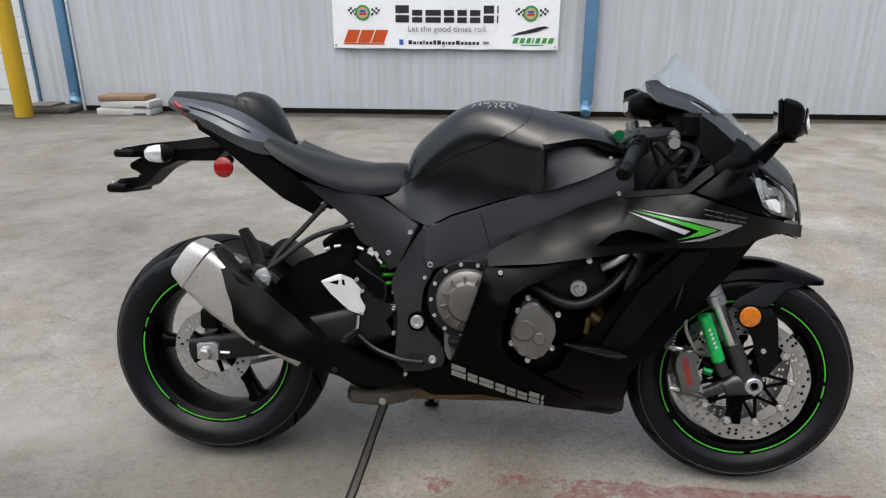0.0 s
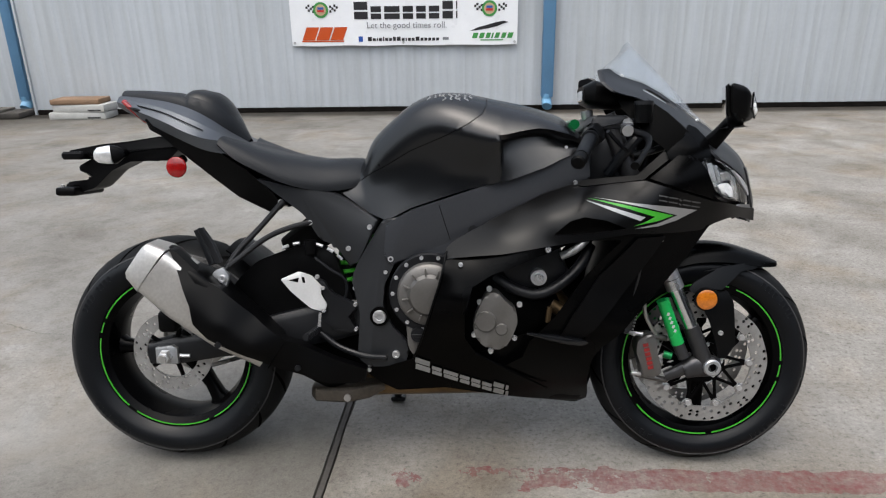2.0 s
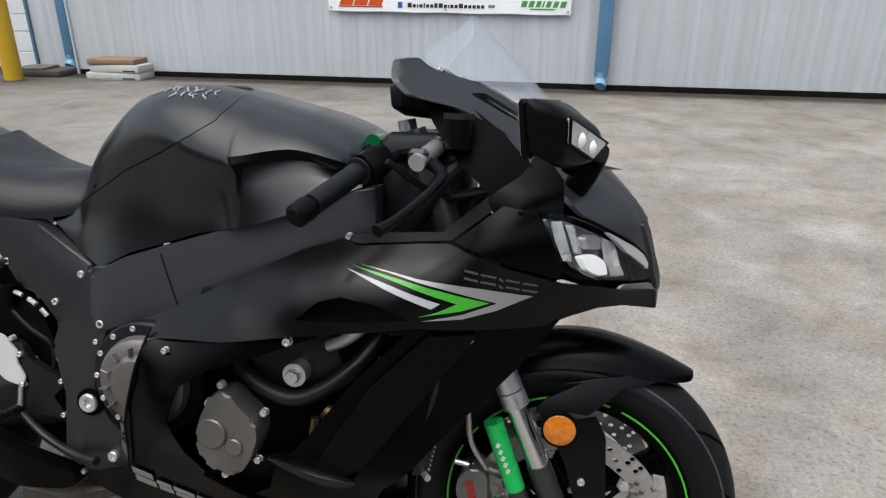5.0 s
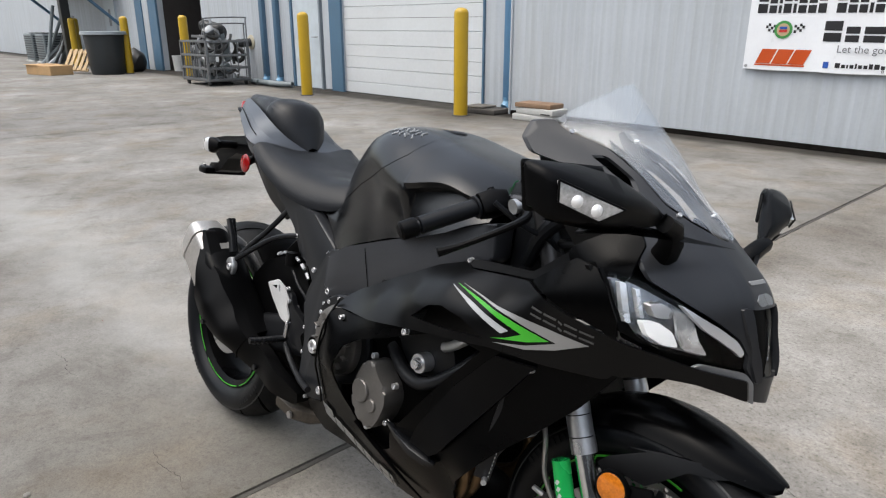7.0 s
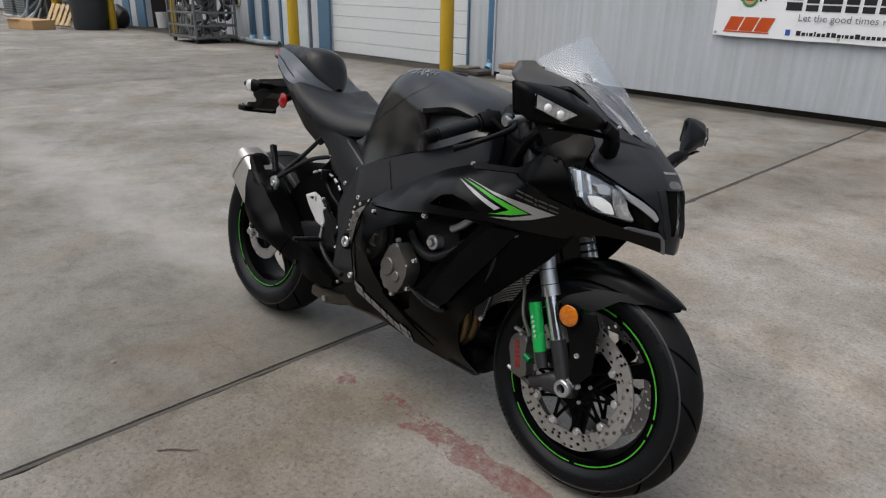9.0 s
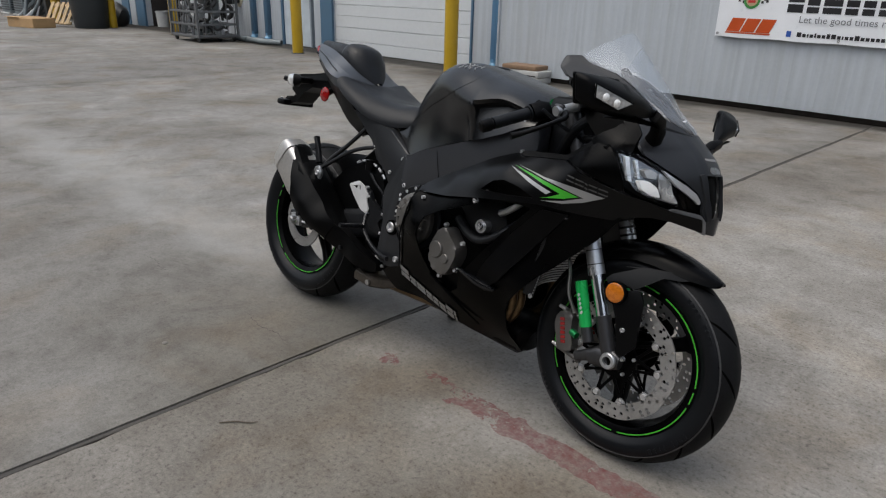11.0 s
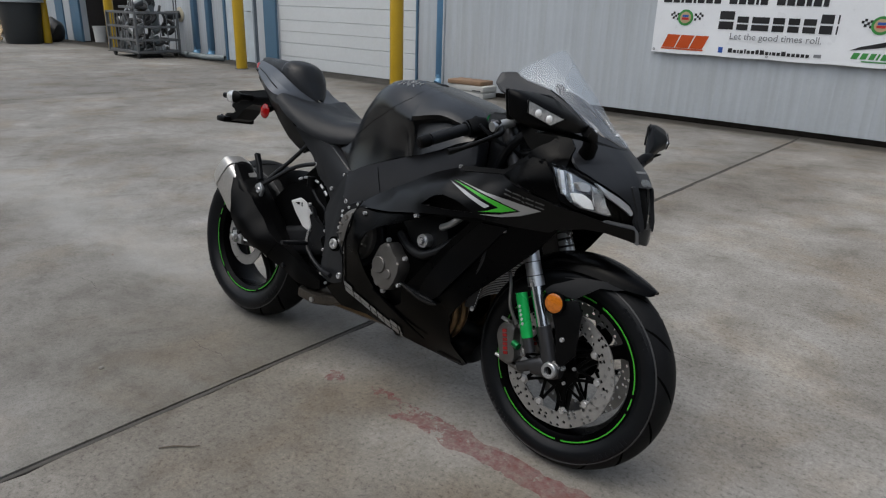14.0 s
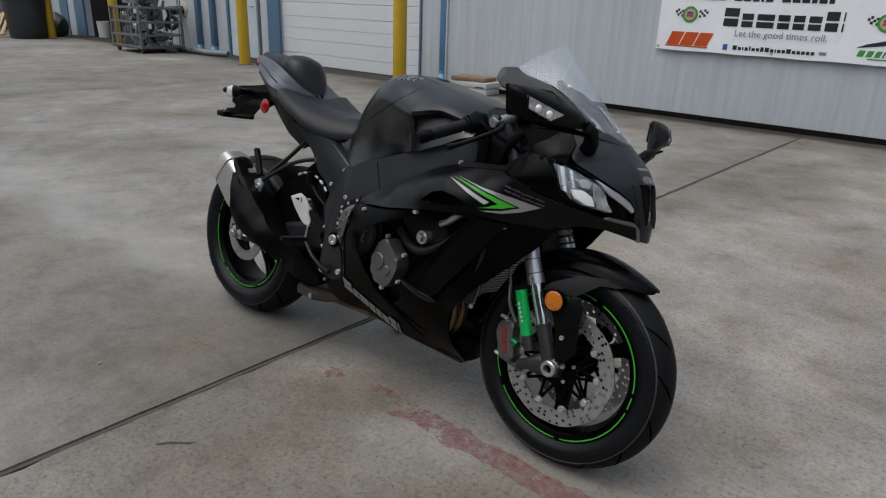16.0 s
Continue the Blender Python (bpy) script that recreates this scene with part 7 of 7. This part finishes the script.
tail_rows = [(-0.136, [(0.022, 1.010), (0.032, 1.006), (0.040, 0.997), (0.034, 0.986)]), (-0.06, [(0.048, 1.001), (0.074, 0.990), (0.088, 0.970), (0.078, 0.954)]), (0.02, [(0.072, 0.988), (0.102, 0.970), (0.122, 0.942), (0.112, 0.918)]),
             (0.085, [(0.084, 0.968), (0.116, 0.946), (0.144, 0.914), (0.134, 0.890)]), (0.130, [(0.078, 0.942), (0.116, 0.924), (0.154, 0.898), (0.146, 0.872)]), (0.168, [(0.054, 0.912), (0.105, 0.904), (0.156, 0.890), (0.152, 0.862)]),
             (0.212, [(0.004, 0.878), (0.070, 0.880), (0.142, 0.884), (0.150, 0.856)])]
for tp in both("tail_panel", patch([[(x, -y, z) for y, z in sec] for x, sec in tail_rows], 5, 1, 0.005, False), TAIL_GREY, bike, "matte silver-grey tail panel", 16):
    tp.data.transform(Matrix.Translation((0, MID + 0.006, 0)))
part("tail_tip", loft([((-0.142, MID, 1.006), 0.006, 0.018), ((-0.125, MID, 1.004), 0.010, 0.030), ((-0.06, MID, 0.986), 0.016, 0.050)], 16, 3), TAIL_GREY, bike)
part("tail_rib", tube([(-0.06, MID - 0.082, 0.984), (0.02, MID - 0.110, 0.964), (0.085, MID - 0.128, 0.938), (0.13, MID - 0.132, 0.918)], 0.0016, 6), PLASTIC, bike)
part("tail_core", prism([(-0.09, 0.982), (0.08, 0.955), (0.18, 0.868), (0.40, 0.76), (0.36, 0.72), (0.16, 0.84), (0.02, 0.92)], -0.065, 0.065, 0.01), PLASTIC, bike)
UNDER = thin_plate([(-0.03, 0.92, -0.055), (0.056, 0.864, -0.075), (0.132, 0.806, -0.085), (0.208, 0.747, -0.088), (0.31, 0.71, -0.088), (0.24, 0.815, -0.115), (0.154, 0.873, -0.112), (0.04, 0.934, -0.088)])
both("undertail_panel", skin([(-0.040, 0.945), (-0.034, 0.922), (0.004, 0.904), (0.056, 0.862), (0.132, 0.804), (0.208, 0.746), (0.295, 0.702), (0.325, 0.716), (0.305, 0.757), (0.240, 0.817), (0.154, 0.872), (0.040, 0.932), (-0.02, 0.944)], UNDER, 0.006), PLASTIC, bike, "black undertail panel")
part("undertail_floor", prism([(-0.04, 0.945), (0.004, 0.908), (0.056, 0.867), (0.132, 0.81), (0.208, 0.752), (0.295, 0.71), (0.295, 0.72), (0.2, 0.77), (0.06, 0.88), (-0.03, 0.955)], -0.07, 0.07, 0.004), PLASTIC, bike)
part("tail_lamp", loft([((-0.115, 0, 0.998), 0.008, 0.030), ((-0.085, 0, 0.978), 0.012, 0.048), ((-0.045, 0, 0.948), 0.014, 0.056), ((-0.035, 0, 0.94), 0.008, 0.052)], 18, 3), RED_LENS, bike, "red tail lamp")
# number plate bracket, indicators, reflector
BACK = 0.022
bracket = part("plate_bracket", prism(rounded([(-0.295, 0.853), (-0.290, 0.868), (-0.200, 0.884), (-0.120, 0.892), (-0.03, 0.905), (0.02, 0.88), (0.005, 0.86), (-0.017, 0.840), (-0.122, 0.838), (-0.172, 0.815), (-0.224, 0.768), (-0.285, 0.750), (-0.31, 0.765), (-0.300, 0.784), (-0.235, 0.792), (-0.225, 0.805), (-0.264, 0.812), (-0.266, 0.828), (-0.235, 0.842), (-0.215, 0.852)], 0.006), -0.042, 0.042, 0.005), PLASTIC, bike, "black number plate bracket")
part("bracket_foot", box(-0.318, -0.262, -0.075, 0.075, 0.748, 0.772, 0.008, 2), PLASTIC, bracket)
part("bracket_top", box(-0.296, -0.235, -0.07, 0.07, 0.845, 0.866, 0.006), PLASTIC, bracket)
for s in (-1, 1):
    part("indicator_stalk", rod((-0.135, s * 0.04, 0.862), (-0.14, s * 0.10, 0.860), 0.012, 0.014, 14), PLASTIC, bracket)
    part("rear_indicator", loft([((-0.172, s * 0.118, 0.855), 0.012, 0.010), ((-0.160, s * 0.118, 0.856), 0.021, 0.018), ((-0.135, s * 0.118, 0.858), 0.024, 0.020), ((-0.122, s * 0.118, 0.858), 0.023, 0.019)], 16, 3.2), LENS_WHITE, bracket, "clear rear indicator")
    part("indicator_shell", loft([((-0.124, s * 0.118, 0.858), 0.0245, 0.0205), ((-0.112, s * 0.116, 0.860), 0.020, 0.016), ((-0.10, s * 0.11, 0.861), 0.010, 0.010)], 16, 3.2), PLASTIC, bracket)
    bolt((-0.302, s * 0.060, 0.776), 0.006, bracket, (0, 0, 1))
for o in (bracket, *bracket.children):
    o.data.transform(Matrix.Translation((BACK, 0, 0)))
rr = part("red_reflector", shifted(lathe([(0.0001, -0.006), (0.021, -0.0055), (0.026, -0.003), (0.0275, 0.0), (0.0001, 0.0)], 32), 0.046, -0.086, 0.824), RED_LENS, bracket, "round red reflector")
part("reflector_mount", rod((0.046, -0.086, 0.824), (0.050, -0.05, 0.845), 0.012, n=12), PLASTIC, rr)
part("reflector_back", rod((0.085, 0.086, 0.835), (0.085, 0.08, 0.835), 0.028, n=28), PLASTIC, rr)

# frame, subframe, engine
frame_r = both("frame_beam", prism(rounded([(0.601, 0.680), (0.665, 0.714), (0.806, 0.761), (0.944, 0.804), (1.065, 0.849), (1.11, 0.862), (1.11, 0.79), (1.078, 0.772), (1.030, 0.733), (0.894, 0.662), (0.800, 0.620), (0.700, 0.590), (0.668, 0.597), (0.617, 0.572), (0.595, 0.600)], 0.006), -0.148, -0.095, 0.007), BODY_GREY, bike, "matte grey aluminium frame beam")
both("pivot_plate", prism(rounded([(0.593, 0.690), (0.528, 0.583), (0.509, 0.538), (0.529, 0.448), (0.520, 0.325), (0.553, 0.303), (0.640, 0.305), (0.655, 0.340), (0.645, 0.380), (0.612, 0.410), (0.588, 0.470), (0.595, 0.526), (0.620, 0.575), (0.660, 0.602), (0.70, 0.62), (0.66, 0.70)], 0.008), -0.142, -0.095, 0.008), PANEL_GREY, bike, "black pivot plate of the frame")
both("beam_seam", tube([(0.737, -0.1490, 0.727), (0.748, -0.1490, 0.69), (0.764, -0.1490, 0.640)], 0.0008, 6), SHADE_BLACK, bike)
both("plug_hole", rod((0.617, -0.1415, 0.640), (0.617, -0.1445, 0.640), 0.014, n=20), SHADE_BLACK, bike)
both("frame_plug", rod((0.822, -0.147, 0.664), (0.822, -0.1500, 0.664), 0.013, n=20), FRAME_BLACK, bike)
both("subframe_plate", prism(rounded([(0.262, 0.795), (0.365, 0.770), (0.468, 0.755), (0.580, 0.686), (0.523, 0.578), (0.501, 0.562), (0.463, 0.621), (0.425, 0.635), (0.385, 0.700), (0.328, 0.745)], 0.008), -0.112, -0.080, 0.006), PANEL_GREY, bike, "black subframe plate")
for s in (-1, 1):
    for bx, by, bz, br in ((0.580, 0.146, 0.439, 0.021), (0.555, 0.114, 0.668, 0.008), (0.498, 0.114, 0.612, 0.008), (0.621, 0.146, 0.338, 0.012), (0.320, 0.096, 0.733, 0.0075), (0.400, 0.110, 0.680, 0.0075), (0.188, 0.184, 0.546, 0.012), (0.612, 0.146, 0.590, 0.009), (0.598, 0.143, 0.555, 0.006)):
        if s > 0 and bx == 0.188:
            continue
        b = bolt((bx, s * by, bz), br, frame_r[0 if s < 0 else 1], (0, s, 0))
part("pivot_ring", shifted(lathe([(0.015, -0.006), (0.025, -0.006), (0.026, 0.0), (0.015, 0.0)], 32, closed=True), 0.580, -0.142, 0.439), SHADE_BLACK, bike)
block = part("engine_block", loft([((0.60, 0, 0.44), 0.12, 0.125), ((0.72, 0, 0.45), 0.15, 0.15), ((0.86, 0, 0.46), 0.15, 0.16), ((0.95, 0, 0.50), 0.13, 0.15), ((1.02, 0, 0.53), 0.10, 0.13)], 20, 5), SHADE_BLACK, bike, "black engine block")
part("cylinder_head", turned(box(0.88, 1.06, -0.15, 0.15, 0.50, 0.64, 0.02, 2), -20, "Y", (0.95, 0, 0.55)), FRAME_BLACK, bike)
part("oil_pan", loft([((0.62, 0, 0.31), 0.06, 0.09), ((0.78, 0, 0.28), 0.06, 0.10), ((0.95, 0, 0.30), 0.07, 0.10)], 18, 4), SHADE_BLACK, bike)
clutch = part("clutch_cover", lathe([(0.0001, -0.030), (0.035, -0.030), (0.046, -0.028), (0.050, -0.024), (0.054, -0.020), (0.070, -0.018), (0.078, -0.012), (0.082, 0.0), (0.084, 0.03), (0.0001, 0.03)], 56, centre=(0.712, -0.172, 0.505)), ENGINE_GREY, bike, "bronze-grey clutch cover")
for k in range(12):
    a = radians(30 * k + 8)
    part("cover_rib", turned(box(0.052, 0.068, -0.203, -0.188, -0.002, 0.002, 0.0008), -(30 * k + 8)), ENGINE_GREY, clutch).location = (0.712, 0, 0.505)
for k in range(9):
    a = radians(50 + 26 * k)
    bolt((0.712 + 0.094 * math.cos(a), -0.170, 0.505 + 0.094 * math.sin(a)), 0.0062, clutch)
part("clutch_housing", lathe([(0.08, -0.012), (0.100, -0.012), (0.104, -0.006), (0.104, 0.05), (0.08, 0.05)], 56, closed=True, centre=(0.712, -0.158, 0.505)), FRAME_BLACK, clutch)
part("oil_filler", lathe([(0.0001, -0.012), (0.018, -0.012), (0.020, -0.008), (0.021, 0.01), (0.0001, 0.01)], 28, centre=(0.682, -0.165, 0.398)), FRAME_BLACK, clutch, "black filler plug")
part("filler_grip", box(0.666, 0.698, -0.182, -0.177, 0.394, 0.402, 0.001), FRAME_BLACK, clutch)
part("sight_glass_boss", prism(rounded([(0.65, 0.43), (0.70, 0.44), (0.71, 0.36), (0.675, 0.335), (0.655, 0.36)], 0.01), -0.165, -0.13, 0.004), ENGINE_GREY, clutch)
pulse = part("pulse_cover", prism(rounded([(0.853, 0.512), (0.882, 0.518), (0.900, 0.495), (0.928, 0.472), (0.932, 0.440), (0.918, 0.402), (0.898, 0.372), (0.862, 0.372), (0.832, 0.392), (0.820, 0.430), (0.832, 0.470)], 0.010), -0.206, -0.150, 0.008), ENGINE_GREY, bike, "bronze-grey engine side cover")
part("cover_boss", lathe([(0.0001, -0.006), (0.024, -0.006), (0.026, -0.004), (0.026, 0.002), (0.0001, 0.002)], 32, centre=(0.853, -0.206, 0.444)), ENGINE_GREY, pulse)
part("cover_boss", lathe([(0.0001, -0.005), (0.013, -0.005), (0.015, -0.003), (0.015, 0.002), (0.0001, 0.002)], 28, centre=(0.892, -0.206, 0.424)), ENGINE_GREY, pulse)
for bx, bz in ((0.862, 0.522), (0.937, 0.482), (0.925, 0.396), (0.866, 0.362), (0.824, 0.404), (0.838, 0.488)):
    bolt((bx, -0.190, bz), 0.0075, pulse)
part("engine_mount_bolt", lathe([(0.0001, -0.014), (0.010, -0.014), (0.012, -0.010), (0.013, -0.002), (0.020, -0.002), (0.020, 0.03), (0.0001, 0.03)], 18, centre=(0.985, -0.175, 0.548)), BOLT, bike, "large bright mounting bolt")
part("coolant_pipe", tube([(0.875, -0.15, 0.545), (0.93, -0.165, 0.515), (0.985, -0.170, 0.505), (1.04, -0.165, 0.53), (1.09, -0.15, 0.575), (1.12, -0.12, 0.62)], 0.014, 14), FRAME_BLACK, bike, "black coolant pipe")
part("coolant_hose", tube([(1.04, -0.165, 0.60), (1.07, -0.17, 0.615), (1.10, -0.165, 0.64), (1.13, -0.14, 0.68)], 0.010, 12), ALLOY, bike)
part("gold_fitting", rod((1.01, -0.16, 0.43), (1.015, -0.16, 0.47), 0.007, n=12), HEADER, bike, "brass-coloured fitting")

# radiator and exhaust
def radiator_x(y, z):
    """The radiator bends round the wheel and leans forward."""
    return 1.112 + 1.95 * y * y + 0.20 * (z - 0.42)


rad = part("radiator", patch([[(radiator_x(y, z), y, z) for y in np.linspace(-0.205, 0.205, 9)] for z in (0.415, 0.50, 0.58, 0.66)], 2, 2, 0.03, False), FRAME_BLACK, bike, "black curved radiator with fine fins")
for k in range(30):
    z = 0.420 + 0.0082 * k
    part("radiator_fin", patch([[(radiator_x(y, zz) + 0.0312, y, zz) for y in np.linspace(-0.195, 0.195, 9)] for zz in (z, z + 0.0034)], 1, 2, 0.002, False), ALLOY, rad)
part("radiator_tank", tube([(radiator_x(y, 0.413) + 0.026, y, 0.413) for y in np.linspace(-0.205, 0.205, 7)], 0.0055, 8), ALLOY, rad, "bare alloy lower edge")
for y in (-0.125, -0.085, 0.085, 0.125):
    part("header_pipe", tube([(1.02, y, 0.47), (1.085, y * 1.02, 0.42), (1.105, y, 0.34), (1.06, y * 0.9, 0.27), (0.97, y * 0.6, 0.245), (0.80, y * 0.4, 0.235)], 0.0175, 14), HEADER, bike, "heat-tinted header pipe")
part("collector", tube([(0.86, 0, 0.225), (0.72, -0.02, 0.222), (0.60, -0.04, 0.222), (0.50, -0.05, 0.22)], [0.042, 0.036, 0.032, 0.03], 18), HEADER, bike)
part("exhaust_chamber", loft([((0.385, -0.055, 0.216), 0.016, 0.05), ((0.400, -0.055, 0.216), 0.024, 0.070), ((0.48, -0.055, 0.216), 0.026, 0.078), ((0.53, -0.05, 0.222), 0.024, 0.070), ((0.57, -0.04, 0.228), 0.014, 0.05)], 22, 4), CHAMBER, bike, "dull metal exhaust chamber under the engine")
part("chamber_bolt", rod((0.488, -0.133, 0.214), (0.488, -0.139, 0.214), 0.010, n=8), STEEL, bike)
AXIS = [((0.000, -0.182, 0.588), 0.050, 0.044), ((0.022, -0.180, 0.572), 0.065, 0.053), ((0.10, -0.174, 0.505), 0.071, 0.056), ((0.20, -0.165, 0.418), 0.060, 0.050), ((0.29, -0.150, 0.345), 0.040, 0.038)]
sil = part("silencer", loft(AXIS[1:], 32, 5.0), SILENCER, bike, "brushed metal silencer with a black shield", sharp=25)
part("end_cap", loft([((-0.018, -0.182, 0.601), 0.048, 0.042), ((-0.014, -0.182, 0.598), 0.056, 0.046), ((0.016, -0.180, 0.577), 0.0665, 0.0545), ((0.024, -0.180, 0.571), 0.0675, 0.0555)], 32, 5.0), SILENCER, sil, "bright end cap", sharp=25)
part("shield_top", loft([((x + 0.030, y, z + 0.036), a, b) for (x, y, z), a, b in (((0.075, -0.176, 0.526), 0.026, 0.050), ((0.10, -0.174, 0.505), 0.033, 0.0585), ((0.20, -0.165, 0.418), 0.028, 0.0525), ((0.29, -0.150, 0.345), 0.016, 0.040))], 24, 4.0), PLASTIC, sil, "black upper cover of the silencer", sharp=25)
part("cap_top", loft([((0.050, -0.172, 0.622), 0.010, 0.030), ((0.066, -0.172, 0.612), 0.014, 0.036), ((0.095, -0.172, 0.585), 0.010, 0.034)], 16, 3), PLASTIC, sil)
part("outlet", rod((-0.021, -0.182, 0.603), (0.0, -0.182, 0.588), 0.030, n=24), SHADE_BLACK, sil)
SHIELD = thin_plate([(0.075, 0.620, -0.212), (0.139, 0.565, -0.216), (0.27, 0.457, -0.208), (0.387, 0.370, -0.178), (0.540, 0.300, -0.155), (0.519, 0.264, -0.150), (0.383, 0.286, -0.172), (0.268, 0.333, -0.212), (0.157, 0.378, -0.240), (0.136, 0.416, -0.248), (0.140, 0.454, -0.252), (0.11, 0.53, -0.244), (0.2, 0.44, -0.254), (0.28, 0.38, -0.240), (0.44, 0.30, -0.178)])
shield = part("heat_shield", skin([(0.070, 0.628), (0.082, 0.624), (0.108, 0.599), (0.158, 0.551), (0.196, 0.527), (0.271, 0.459), (0.347, 0.390), (0.449, 0.341), (0.545, 0.300), (0.540, 0.270), (0.518, 0.262), (0.447, 0.267), (0.383, 0.290), (0.325, 0.313), (0.272, 0.350), (0.168, 0.408), (0.134, 0.446), (0.128, 0.490), (0.10, 0.560)], SHIELD, 0.030, lift=0.003), PLASTIC, sil, "black heat shield")
part("shield_seam", tube([(0.345, SHIELD(0.345, 0.386) - 0.003, 0.386), (0.318, SHIELD(0.318, 0.345) - 0.004, 0.345), (0.300, SHIELD(0.300, 0.318) - 0.003, 0.318)], 0.0025, 8), SHADE_BLACK, shield)
for bx, bz in ((0.194, 0.394), (0.371, 0.312)):
    part("shield_bolt", rod((bx, SHIELD(bx, bz) - 0.002, bz), (bx, SHIELD(bx, bz) - 0.009, bz), 0.008, n=12), FRAME_BLACK, shield)
part("link_pipe", tube([(0.46, -0.08, 0.24), (0.40, -0.12, 0.29), (0.30, -0.145, 0.36), (0.22, -0.15, 0.43)], 0.03, 16), SHADE_BLACK, bike)

part("linkage_housing", loft([((0.38, 0.0, 0.335), 0.035, 0.075), ((0.46, 0.0, 0.345), 0.065, 0.085), ((0.56, 0.0, 0.355), 0.085, 0.09), ((0.64, 0.0, 0.36), 0.085, 0.09)], 18, 4), SHADE_BLACK, bike)

# foot controls on the right
part("rear_cover", prism(rounded([(0.165, 0.450), (0.190, 0.518), (0.256, 0.580), (0.316, 0.602), (0.392, 0.625), (0.455, 0.612), (0.480, 0.540), (0.513, 0.456), (0.490, 0.40), (0.420, 0.380), (0.374, 0.356), (0.25, 0.384), (0.19, 0.415)], 0.02), -0.107, -0.085, 0.008), PLASTIC, bike, "black swingarm cover")
part("heel_plate", mesh_boolean(prism(rounded([(0.322, 0.535), (0.372, 0.556), (0.405, 0.545), (0.432, 0.515), (0.425, 0.500), (0.443, 0.468), (0.434, 0.449), (0.400, 0.458), (0.350, 0.502)], 0.006), -0.138, -0.134, 0.001), join(prism([(0.342, 0.532), (0.372, 0.540), (0.368, 0.526)], -0.2, 0.0), prism([(0.378, 0.542), (0.386, 0.541), (0.388, 0.524), (0.380, 0.526)], -0.2, 0.0)), "DIFFERENCE"), HEEL, bike, "polished heel plate with cut-outs")
step = part("foot_bracket", prism(rounded([(0.405, 0.54), (0.435, 0.53), (0.452, 0.50), (0.515, 0.470), (0.520, 0.455), (0.490, 0.435), (0.520, 0.405), (0.510, 0.392), (0.455, 0.400), (0.435, 0.42), (0.448, 0.455), (0.430, 0.50)], 0.005), -0.133, -0.118, 0.003), FRAME_BLACK, bike, "black footrest bracket")
for bx, bz in ((0.433, 0.512), (0.433, 0.452), (0.418, 0.541), (0.516, 0.468), (0.516, 0.402), (0.516, 0.512)):
    bolt((bx, -0.137, bz), 0.006, step)
peg = part("foot_peg", rod((0.415, -0.13, 0.402), (0.405, -0.225, 0.405), 0.009, 0.008, 14), FRAME_BLACK, step, "black knurled foot peg")
for k in range(6):
    part("peg_ring", rod((0.414 - 0.0015 * k, -0.15 - 0.012 * k, 0.4025), (0.4138 - 0.0015 * k, -0.155 - 0.012 * k, 0.4026), 0.0100, n=14), FRAME_BLACK, peg)
part("brake_pedal", tube([(0.420, -0.128, 0.39), (0.47, -0.135, 0.355), (0.54, -0.15, 0.335), (0.60, -0.165, 0.335)], 0.008, 10), FRAME_BLACK, bike)
part("pushrod", rod((0.422, -0.128, 0.445), (0.418, -0.130, 0.405), 0.005, n=10), BOLT, bike)
part("silencer_hanger", tube([(0.330, -0.10, 0.736), (0.27, -0.12, 0.668), (0.219, -0.145, 0.612), (0.188, -0.17, 0.562)], 0.0075, 10), FRAME_BLACK, bike, "black exhaust hanger")
part("silencer_hanger", tube([(0.408, -0.105, 0.682), (0.34, -0.118, 0.665), (0.281, -0.13, 0.638), (0.20, -0.165, 0.575)], 0.0075, 10), FRAME_BLACK, bike, "black exhaust hanger")
part("hanger_lug", prism(rounded([(0.165, 0.565), (0.19, 0.575), (0.205, 0.55), (0.195, 0.52), (0.16, 0.545)], 0.006), -0.182, -0.168, 0.003), ALLOY, bike)
part("pillion_peg", loft([((0.118, -0.15, 0.668), 0.010, 0.006), ((0.140, -0.155, 0.625), 0.011, 0.008), ((0.160, -0.16, 0.580), 0.013, 0.009)], 12, 4), RUBBER, bike, "folded pillion peg")
part("pillion_peg_arm", loft([((0.135, -0.17, 0.672), 0.008, 0.006), ((0.160, -0.17, 0.630), 0.010, 0.008), ((0.178, -0.172, 0.585), 0.010, 0.008)], 12, 4), FRAME_BLACK, bike)
part("sidestand", tube([(0.62, 0.13, 0.30), (0.60, 0.20, 0.17), (0.575, 0.262, 0.066)], 0.012, 12), FRAME_BLACK, bike, "black side stand")
part("stand_foot", box(0.555, 0.60, 0.245, 0.285, 0.052, 0.066, 0.003), FRAME_BLACK, bike)
part("inner_fender", loft([((0.33, 0, 0.60), 0.04, 0.09), ((0.42, 0, 0.66), 0.05, 0.095), ((0.50, 0, 0.70), 0.06, 0.09)], 16, 4), SHADE_BLACK, bike)
part("rear_brake_reservoir", rod((0.40, -0.12, 0.60), (0.40, -0.12, 0.635), 0.016, n=18), PLASTIC, bike)
for k in range(6):
    a0 = radians(118 - 14 * k)
    part("hose_sleeve", tube([(0.385 + 0.125 * math.cos(a0 - radians(q)), -0.116, 0.503 + 0.125 * math.sin(a0 - radians(q))) for q in (0, 4, 8)], 0.0045, 8, 2), ALLOY if k % 2 else WHITE_PRINT, bike, "pale band on the brake hose")
part("brake_line", tube([(0.41, -0.12, 0.59), (0.45, -0.125, 0.56), (0.49, -0.122, 0.53), (0.485, -0.12, 0.48), (0.44, -0.12, 0.47)], 0.004, 8), RUBBER, bike)
